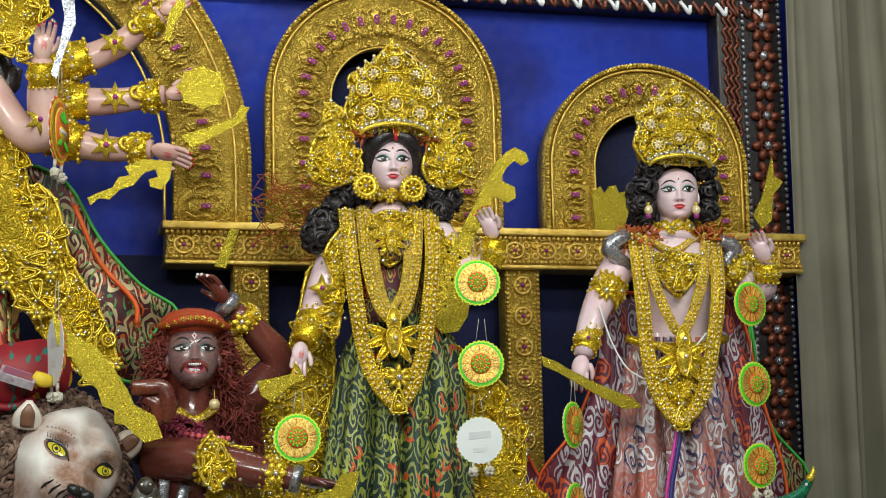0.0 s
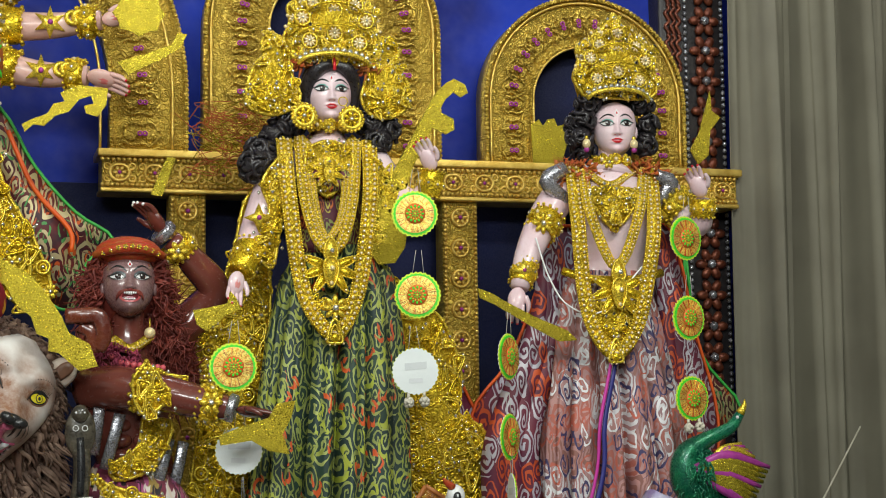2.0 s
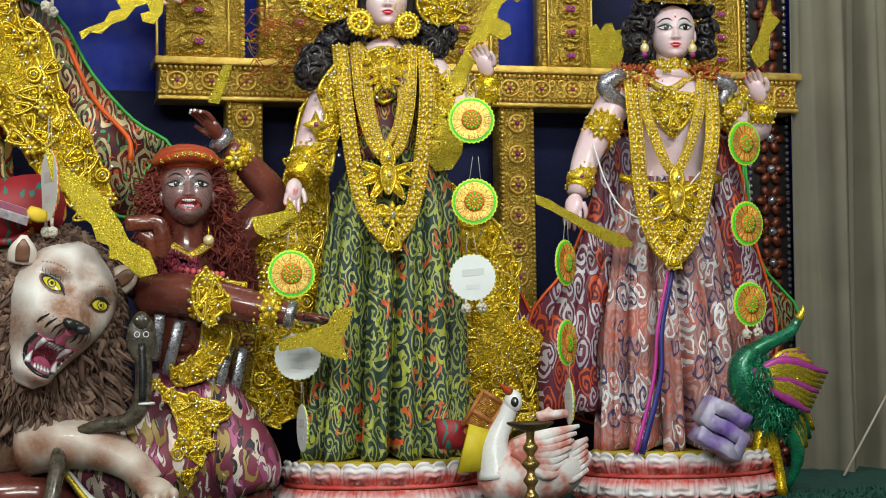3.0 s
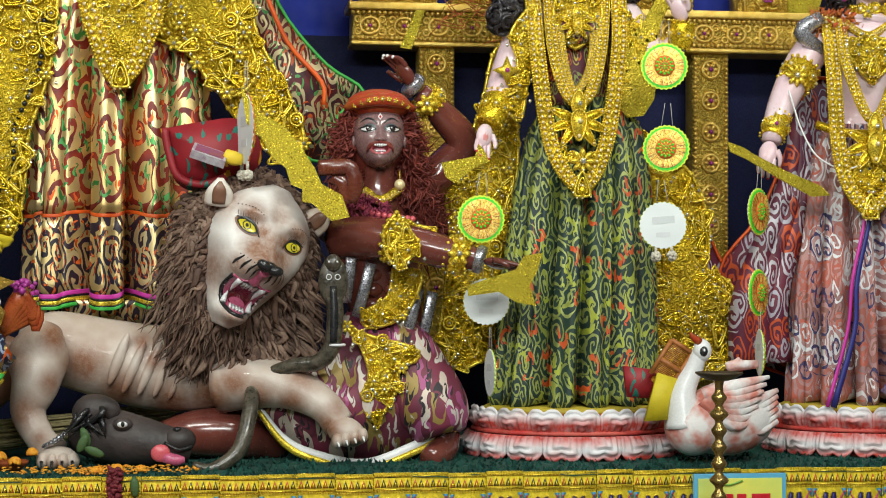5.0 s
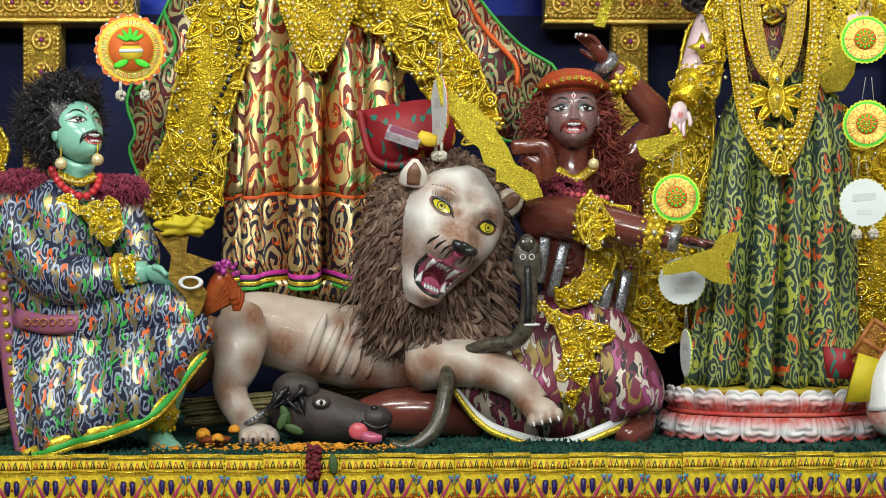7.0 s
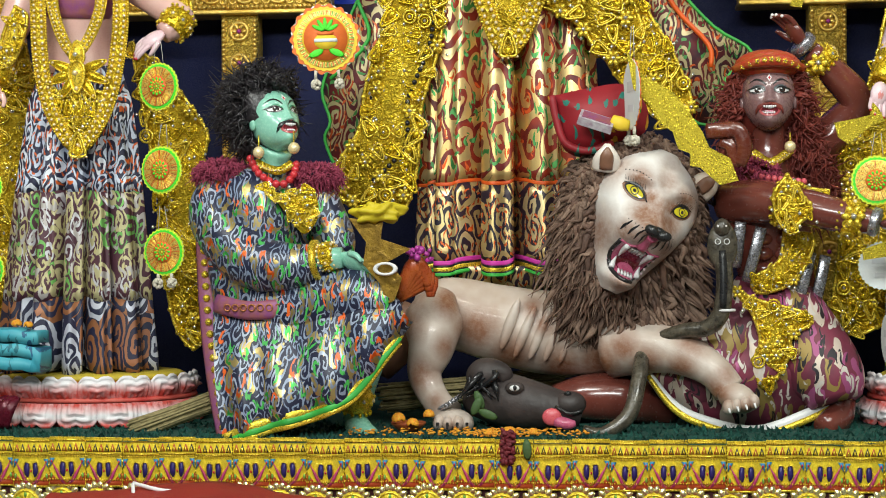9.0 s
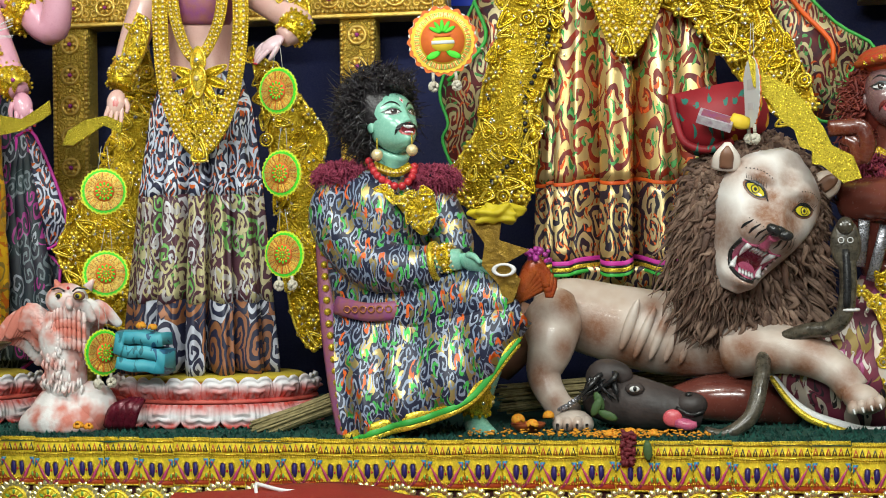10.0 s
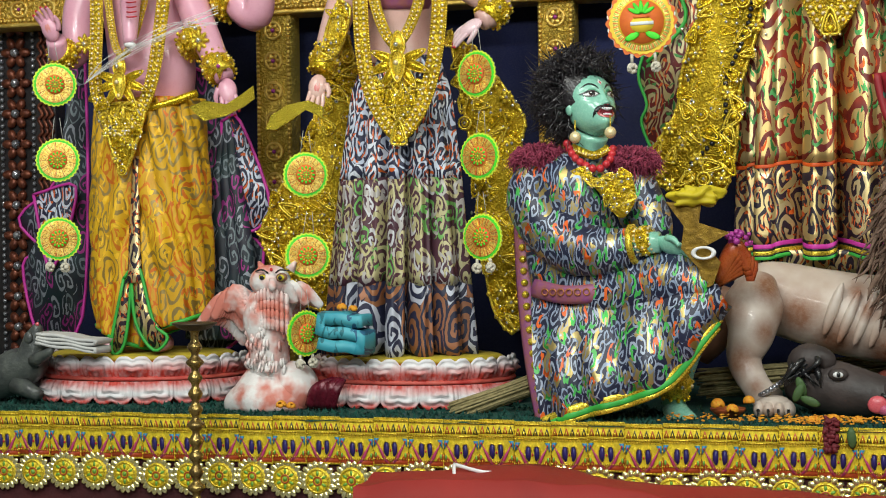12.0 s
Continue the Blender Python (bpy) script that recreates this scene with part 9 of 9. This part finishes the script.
for e in (-1, 1):
    F.tube([(1.669, 3.500, 1.279), (1.663 + e * 0.03, 3.49, 1.190), (1.663 + e * 0.035, 3.48, STAGE)], [0.022, 0.012, 0.014], GOLD, 8, 4)
tagged(F.object("peacock_statue"), "glossy green clay peacock with gilt wing feathers", "statue", "clay animals")

GREYM = plain("grey_mouse_clay", (0.09, 0.1, 0.09), (0.05, 0.055, 0.055), 0.4, 0, 40, 1.0, 120, 0.2)
F = Form((-1.998, 3.42, STAGE))
F.tube([(-2.100, 3.440, 1.142), (-2.034, 3.430, 1.183), (-1.976, 3.420, 1.211), (-1.959, 3.410, 1.264), (-1.947, 3.400, 1.297)], [0.035, 0.05, 0.042, 0.026, 0.008], GREYM, 16, 6)
F.tube([(-1.952, 3.390, 1.213), (-1.904, 3.370, 1.235), (-1.890, 3.370, 1.248)], [0.016, 0.011, 0.006], GREYM, 8, 3)
F.ball((-1.962, 3.385, 1.268), (0.012, 0.006, 0.014), GREYM, 10, 7)
F.ball((-1.946, 3.398, 1.298), 0.005, PINKB, 7, 5)
F.tube([(-2.002, 3.400, 1.160), (-1.933, 3.380, 1.137)], [0.025, 0.014], GREYM, 8, 1)
tagged(F.object("mouse_statue"), "dark grey clay mouse rearing beside the pedestal", "statue", "clay animals")

# ---- brass lamp stands ----
BRASS = plain("aged_brass", (0.42, 0.29, 0.09), (0.24, 0.16, 0.06), 0.3, 0.9, 30, 0.3, 200)
SOOT = plain("sooty_brass", (0.1, 0.075, 0.045), (0.06, 0.045, 0.03), 0.5, 0.6, 40, 0.4, 200)


def lamp_stand(x, y, z):
    e = empty("lamp_stand", (x, y, 0), "tall turned brass oil lamp stand on the floor", "lamp stand", "brass lamp stands")
    F = Form()
    F.lathe((x, y, 0), [(0.11, 0), (0.11, 0.012), (0.07, 0.03), (0.03, 0.06), (0.018, 0.1)], BRASS, 32, steps=3)
    F.object("base", e)
    F = Form()
    prof, q, k = [(0.016, 0.1)], 0.1, 0
    while q < z - 0.05:
        k += 1
        r = 0.0155 if k % 4 else 0.019
        prof += [(0.0085, q + 0.006), (r, q + 0.018), (0.0085, q + 0.03)]
        q += 0.032
    prof += [(0.009, z - 0.012), (0.014, z - 0.006)]
    F.lathe((x, y, 0), prof, BRASS, 20, steps=3)
    F.object("stem", e)
    F = Form()
    F.lathe((x, y, z), [(0.012, -0.008), (0.026, -0.006), (0.044, 0.004), (0.046, 0.007), (0.043, 0.008), (0.02, 0.002), (0.001, 0.001)], SOOT, 32, steps=3)
    F.object("dish", e)


lamp_stand(0.987, 3.12, 1.311)
lamp_stand(-1.428, 3.12, 1.311)

# ---- table with a red cloth, ribbon and notice before the stage ----
F = Form((-0.4, 2.98, 0))
zt, x0, x1 = 1.003, -1.060, 0.35
rows = []
for j in range(19):
    s = j / 18
    rows.append([])
    for i in range(121):
        x = x0 + (x1 - x0) * i / 120
        bumpz = 0.03 * math.exp(-((x - x0 - 0.28) / 0.24) ** 2) + 0.012 * noise.noise((x * 5, s * 4, 3)) + 0.006 * noise.noise((x * 16, s * 9, 1))
        if s < 0.3:
            y, z = 3.2 - 0.01 * math.sin(x * 40), zt + bumpz - (0.3 - s) * 1.2
        elif s < 0.7:
            y, z = 3.2 - (s - 0.3) * 0.45, zt + bumpz
        else:
            y, z = 3.02 - 0.02 * math.sin(x * 30) * (s - 0.7) * 3, zt + bumpz - (s - 0.7) * 2.4
        rows[-1].append((x, y, z))
F.grid(rows, REDCLOTH, closed=False)
tagged(F.object("table_cloth"), "rumpled red cloth over the low table before the stage", "table cloth")
e = empty("table", (-0.4, 2.98, 0), "plain wooden table hidden under the red cloth", "table")
F = Form()
WOODT = plain("brown_table_wood", (0.2, 0.11, 0.05), (0.14, 0.07, 0.03), 0.6, 0, 20, 0.4, 100)
box(F, (x0 + 0.02, 3.04, zt - 0.075), (x1 - 0.02, 3.18, zt - 0.045), WOODT, 0.004)
F.object("tabletop", e)
for x in (x0 + 0.06, x1 - 0.1):
    for y in (3.045, 3.13):
        F = Form()
        box(F, (x, y, 0), (x + 0.04, y + 0.04, zt - 0.075), WOODT, 0.004)
        F.object("leg", e)
F = Form((-0.812, 3.1, zt))
for pts in ([(-0.887, 3.150, 1.038), (-0.876, 3.120, 1.014), (-0.852, 3.080, 0.983)], [(-0.887, 3.150, 1.038), (-0.820, 3.130, 1.027), (-0.750, 3.130, 1.025), (-0.749, 3.080, 0.987)]):
    F.tube([(p[0], p[1] - 0.012, p[2] + 0.004) for p in pts], 0.0042, WHITE, 6, 5, 0.4)
tagged(F.object("ribbon"), "narrow white ribbon tied on the red cloth", "ribbon")
e = empty("notice_board", (1.060, 3.220, 1.078), "yellow notice with blue border and red lettering", "notice")
F = Form()
SIGNB = plain("sky_blue_print", (0.12, 0.42, 0.62), (0.1, 0.36, 0.55), 0.4)
SIGNY = plain("pale_yellow_print", (0.75, 0.72, 0.12), (0.55, 0.65, 0.15), 0.4, 0, 12)
xa, xb, za, zb = 0.967, 1.159, 1.110, 0.976
box(F, (xa, 3.222, zb), (xb, 3.23, za), SIGNB, 0.001)
F.object("border", e)
F = Form()
box(F, (xa + 0.009, 3.219, zb + 0.009), (xb - 0.009, 3.224, za - 0.009), SIGNY, 0.001)
F.object("field", e)
for k, (u, w) in enumerate(((0.22, 0.2), (0.46, 0.1), (0.62, 0.2))):
    F = Form()
    x = xa + (xb - xa) * u
    box(F, (x, 3.2165, za - 0.062), (x + (xb - xa) * w, 3.2195, za - 0.04), RED, 0.0008)
    F.object("lettering_bar", e, "red bar of lettering")
F = Form()
F.tube([(xa + 0.04, 3.218, za - 0.016), (xa + 0.07, 3.2175, za - 0.022), (xa + 0.1, 3.218, za - 0.014)], 0.002, GREENP, 5, 4)
F.object("ornament", e)

# ---- offerings and small things ----
REDPRINT = painted_cloth("red_leaf_print", (0.3, 0.012, 0.02), (0.24, 0.01, 0.016), [([(0.02, 0.16, 0.12), (0.6, 0.3, 0.02), (0.02, 0.16, 0.12)], 24, 2, 0.1, 0.26, 0)])
F = Form((0.007, 3.46, 1.701))
ol = [(-0.085, 1.805), (-0.010, 1.820), (0.066, 1.827), (0.110, 1.783), (0.107, 1.728), (0.042, 1.707), (-0.010, 1.690), (-0.057, 1.707), (-0.075, 1.754)]
for k in range(4):
    F.slab([(a * (1 - 0.03 * k) + 0.03 * k * ol[0][0], b - 0.004 * k) for a, b in spline([*ol, ol[0]], 4)[:-1]], 3.46 + 0.012 * k, 0.01, REDPRINT, bow=0.02)
F.tube([(a, 3.45, b) for a, b in ol[5:] + ol[:1]], 0.008, REDPRINT, 8, 4)
tagged(F.object("folded_cloth"), "folded red leaf-print cloth laid on the lion's mane", "cloth")
F = Form((0.006, 3.410, 1.744))
CARTON = plain("white_carton", (0.5, 0.48, 0.5), (0.3, 0.2, 0.26), 0.5, 0, 60, 0.1, 100)
c = Vector((0.006, 3.410, 1.747))
R = Matrix.Rotation(0.32, 3, "Y") @ Matrix.Rotation(0.5, 3, "X")
G = Form()
box(G, (-0.036, -0.02, -0.009), (0.036, 0.02, 0.009), CARTON, 0.001)
box(G, (-0.03, -0.015, 0.0092), (0.03, 0.015, 0.0102), PURPLEB, 0.0003)
F.put([c + R @ Vector(v) for v in G.v[:len(G.v) // 2]], [f for f, k in zip(G.f, G.k) if k == 0], CARTON)
F.put([c + R @ Vector(v) for v in G.v[len(G.v) // 2:]], [tuple(i - len(G.v) // 2 for i in f) for f, k in zip(G.f, G.k) if k == 1], PURPLEB)
tagged(F.object("carton", smooth=False), "small white and purple carton on the red cloth", "carton")
F = Form((0.056, 3.410, 1.743))
F.tube([(0.038, 3.410, 1.750), (0.055, 3.405, 1.742), (0.073, 3.410, 1.739)], [0.012, 0.015, 0.011], FYEL, 8, 3, 0.5)
tagged(F.object("packet"), "small shiny yellow packet on the red cloth", "packet")

def fold_pack(name, c, size, mat, label, turn=0.0, layers=5, edge=None):
    """A folded cloth: rounded layers one on the other."""
    F = Form(c)
    R = Matrix.Rotation(turn, 3, "Y")
    w, d, h = size
    path, m = [], []
    for k in range(layers):
        z = (k + 0.5) * h / layers - h / 2
        ends = np.linspace(-1, 1, 9) if k % 2 == 0 else np.linspace(1, -1, 9)
        path += [(e * w / 2 * (1 - 0.03 * (k % 3)), z + 0.002 * math.sin(e * 5 + k)) for e in ends]
    rows = []
    for t in np.linspace(-1, 1, 9):
        rows.append([Vector(c) + R @ Vector((x, t * d / 2 + 0.003 * noise.noise((x * 30, z * 40, t)), z * (1 - 0.12 * t * t))) for x, z in path])
    F.grid(rows, mat, closed=False)
    o = F.object(name)
    q = o.modifiers.new("cloth", "SOLIDIFY")
    q.thickness, q.offset = h / layers * 0.8, 0
    return tagged(o, label, "cloth")


BLUEC = painted_cloth("turquoise_print", (0.03, 0.3, 0.4), (0.08, 0.4, 0.48), [([(0.01, 0.1, 0.2), (0.02, 0.16, 0.2)], 26, 5, 0.6, 0.5, 0)])
WHITEC = plain("white_cotton", (0.6, 0.6, 0.58), (0.5, 0.5, 0.5), 0.8, 0, 20, 0.3, 300)
fold_pack("folded_cloth", (-1.197, 3.390, 1.284), (0.098, 0.075, 0.095), BLUEC, "folded turquoise printed cloth leaning on the pedestal", 0.1, 3)
fold_pack("folded_cloth", (-1.856, 3.400, 1.259), (0.15, 0.08, 0.034), WHITEC, "folded white cotton cloth on the pedestal", 0.12, 4)
SHEER = plain("violet_white_wrapper", (0.5, 0.48, 0.6), (0.16, 0.08, 0.36), 0.4, 0, 14, 0.2, 100)
fold_pack("packed_cloth", (1.506, 3.380, 1.280), (0.1, 0.05, 0.12), SHEER, "violet and white wrapped cloth beside the peacock", 0.5, 3, WHITEC)
F = Form((-0.428, 3.280, 1.562))
YCL = plain("lemon_cloth", (0.65, 0.52, 0.015), (0.52, 0.4, 0.01), 0.6, 0, 20, 0.3, 300)
F.ball((-0.427, 3.275, 1.563), (0.056, 0.032, 0.02), YCL, 40, 24, None, 0.75)
tagged(F.object("wrapped_cloth"), "crumpled lemon yellow cloth on the glitter shield", "cloth")
F = Form((-0.354, 3.300, 1.448))
SATIN = plain("rust_satin", (0.3, 0.04, 0.012), (0.4, 0.09, 0.02), 0.3, 0.1, 30, 0.3, 200)
for k in range(5):
    F.tube([(-0.391, 3.310, 1.392), (-0.354 + 0.006 * k, 3.3 + 0.005 * k, 1.459 - 0.008 * k), (-0.333 + 0.002 * k, 3.31, 1.434 - 0.01 * k)], [0.012, 0.018, 0.008], SATIN, 8, 4, 0.5)
for k in range(18):
    rr = random.Random(k)
    F.ball((-0.347 + rr.uniform(-0.025, 0.025), 3.29 + rr.uniform(-0.01, 0.01), 1.481 + rr.uniform(-0.012, 0.012)), rr.uniform(0.004, 0.008), PURPLE, 6, 4)
tagged(F.object("satin_drape"), "rust satin bundle with crushed pink flowers by the lion's rump", "bundle")
F = Form((0.271, 3.440, 1.708))
LEATH = plain("brown_shiny_strap", (0.16, 0.04, 0.02), (0.1, 0.02, 0.012), 0.25, 0, 30, 0.2, 150, 0.5)
F.tube([(0.231, 3.440, 1.727), (0.264, 3.430, 1.728), (0.295, 3.430, 1.726), (0.307, 3.430, 1.691), (0.294, 3.440, 1.659)], 0.017, LEATH, 8, 5, 0.4)
F.tube([(0.259, 3.440, 1.708), (0.282, 3.435, 1.694), (0.288, 3.440, 1.653)], 0.015, LEATH, 8, 4, 0.4)
tagged(F.object("scabbard"), "short glossy brown folded scabbard beside the warrior's neck", "scabbard")
COMBW = plain("comb_wood", (0.4, 0.14, 0.03), (0.3, 0.1, 0.02), 0.5, 0, 60, 0.3, 120)
e = empty("comb", (0.952, 3.360, 1.277), "brown wooden comb standing against the pedestal", "comb")
a, b = Vector((0.982, 3.355, 1.359)), Vector((0.937, 3.360, 1.289))
d = (b - a).normalized()
w = Vector((d.z, 0, -d.x))
F = Form()
for s in (-1, 1):
    F.tube([a + w * s * 0.026, b + w * s * 0.026], 0.005, COMBW, 8, 1)
F.tube([a + w * 0.026, a - w * 0.026], 0.005, COMBW, 8, 1)
F.tube([a.lerp(b, 0.55) + w * 0.024, a.lerp(b, 0.55) - w * 0.024], 0.006, COMBW, 8, 1)
F.object("frame", e)
for k in range(22):
    F = Form()
    p = a.lerp(b, 0.03 + 0.042 * k)
    F.tube([p + w * 0.024, p - w * 0.024], 0.0012, COMBW, 4, 1)
    F.object("tooth", e)
F = Form((0.928, 3.360, 1.242))
a, b = Vector((0.950, 3.352, 1.295)), Vector((0.922, 3.360, 1.207))
F.slab([(a.x - 0.02, a.z + 0.01), (a.x + 0.026, a.z - 0.004), (b.x + 0.028, b.z), (b.x - 0.02, b.z - 0.002)], 3.352, 0.012, YCL)
tagged(F.object("packet"), "yellow card packet leaning on the lotus pedestal", "packet")
F = Form((0.896, 3.400, 1.275))
F.slab([(0.867, 1.317), (0.943, 1.308), (0.933, 1.249), (0.875, 1.252)], 3.39, 0.014, REDPRINT, bow=0.008)
tagged(F.object("packet"), "small red printed packet beside the comb", "packet")
F = Form((-1.239, 3.360, 1.162))
MAROONP = plain("maroon_foil", (0.14, 0.01, 0.025), (0.08, 0.006, 0.015), 0.3, 0.2, 40, 0.4, 100)
for k in range(5):
    F.tube([(-1.274 + 0.012 * k, 3.37, STAGE + 0.008), (-1.255 + 0.011 * k, 3.36, 1.162 + 0.004 * (k % 2)), (-1.222 + 0.006 * k, 3.38, 1.184)], [0.012, 0.013, 0.006], MAROONP, 7, 4, 0.4)
tagged(F.object("crumpled_wrapper"), "crumpled maroon cloth between owl and pedestal", "cloth")

# straw bundles
STRAW = plain("dry_straw", (0.34, 0.28, 0.13), (0.22, 0.18, 0.08), 0.75, 0, 90, 0.3, 200)
def straw(a, b, r, n, label):
    a, b = Vector(a), Vector(b)
    e = empty("straw_bundle", a.lerp(b, 0.5), label, "straw bundle", "straw bundles")
    d = (b - a).normalized()
    u = d.orthogonal().normalized()
    w = d.cross(u)
    for k in range(n):
        rr = random.Random(k)
        q, s = rr.uniform(0, 6.28), r * math.sqrt(rr.random())
        o = u * math.cos(q) * s + w * math.sin(q) * s
        F = Form()
        F.tube([a + o * 1.15 + d * rr.uniform(-0.02, 0.02), a.lerp(b, 0.5) + o, b + o * 1.1 + d * rr.uniform(-0.02, 0.02)], 0.0026, STRAW, 5, 2)
        F.object("stalk", e)


straw((-0.943, 3.380, 1.119), (-0.793, 3.440, 1.173), 0.02, 90, "tied bundle of dry straw stalks on the carpet")
straw((-0.451, 3.600, 1.164), (-0.073, 3.720, 1.194), 0.028, 90, "tied bundle of dry straw stalks behind the lion")

# marigolds and petals
MARI = plain("marigold", (0.75, 0.22, 0.01), (0.7, 0.36, 0.02), 0.7, 0, 200, 0.4, 300)
LEAFM = plain("dull_leaf", (0.05, 0.11, 0.03), (0.04, 0.08, 0.02), 0.6)
rnd = random.Random(9)
F = Form()
for k in range(420):
    x = rnd.gauss(-0.189, 0.05) if k < 200 else rnd.uniform(-0.501, -0.010)
    y = rnd.uniform(FRONT + 0.012, FRONT + 0.12)
    a = rnd.uniform(0, 6.28)
    z = STAGE + rnd.uniform(0.006, 0.012)
    s = rnd.uniform(0.003, 0.006)
    F.ball((x, y, z), (s, s * 0.5, s * 0.35), MARI, 6, 4, Matrix.Rotation(a, 3, "Z") @ Matrix.Rotation(rnd.uniform(-0.6, 0.6), 3, "X"))
tagged(F.object("petals"), "scattered orange marigold petals on the carpet edge", "petals", kind="stuff")


def marigold(p, r, label, mat=MARI):
    F = Form(p)
    rr = random.Random(int(p[0] * 1000))
    for k in range(46):
        a = Vector((rr.gauss(0, 1), rr.gauss(0, 1), abs(rr.gauss(0, 1)) * 0.8)).normalized()
        F.ball(Vector(p) + a * r * 0.7, (r * 0.34, r * 0.34, r * 0.16), mat, 6, 4, a.to_track_quat("Z", "Y").to_matrix())
    return tagged(F.object("marigold"), label, "flower", "marigolds")


for p, r in (((-0.397, 3.360, 1.143), 0.017), ((-0.367, 3.350, 1.135), 0.015), ((-0.337, 3.380, 1.150), 0.014), ((-0.206, 3.300, 1.120), 0.015), ((-0.167, 3.300, 1.123), 0.016), ((-1.312, 3.300, 1.133), 0.014), ((-1.290, 3.300, 1.131), 0.012), ((-1.201, 3.380, 1.337), 0.013), ((-1.176, 3.380, 1.334), 0.012), ((-0.122, 3.300, 1.124), 0.012)):
    marigold((p[0], p[1], p[2]), r, "orange marigold head on the stage")
F = Form((-0.169, 3.240, 1.106))
ROSE = plain("dried_rose_petals", (0.16, 0.012, 0.02), (0.1, 0.008, 0.014), 0.7, 0, 80)
for k in range(90):
    q = k / 89
    rr = random.Random(k)
    F.ball((-0.169 + rr.uniform(-0.012, 0.012), 3.238 + rr.uniform(-0.008, 0.006), 1.133 - 0.062 * q + rr.uniform(-0.004, 0.004)), (0.007, 0.005, 0.004), ROSE, 6, 4, Matrix.Rotation(rr.uniform(0, 3), 3, "Y"))
tagged(F.object("flower_string"), "short string of dried crimson petals over the valance", "garland")
for p, t in (((-0.233, 3.370, 1.182), 1.2), ((-0.215, 3.360, 1.154), 0.4), ((-0.131, 3.235, 1.099), 1.5), ((-0.238, 3.360, 1.171), 2.0)):
    F = Form(p)
    F.ball(p, (0.022, 0.003, 0.009), LEAFM, 9, 5, Matrix.Rotation(t, 3, "Y"))
    tagged(F.object("leaf"), "single wilted green leaf", "leaf", "loose leaves")
CLAYO = plain("orange_clay", (0.42, 0.1, 0.025), (0.34, 0.07, 0.02), 0.6)
F = Form((-0.369, 3.360, 1.141))
F.lathe(Vector((-0.380, 3.390, 1.117)), [(0.02, 0), (0.034, 0.012), (0.036, 0.018), (0.03, 0.016), (0.004, 0.008)], CLAYO, 20)
tagged(F.object("clay_lamp"), "small orange clay oil lamp on the carpet", "clay lamp")
F = Form((-0.428, 3.260, 1.460))
F.ring((-0.409, 3.255, 1.451), 0.02, 0.005, WHITE, 20, 7, "y", 0.55)
tagged(F.object("bangle"), "white conch-shell bangle on the green hand", "bangle")
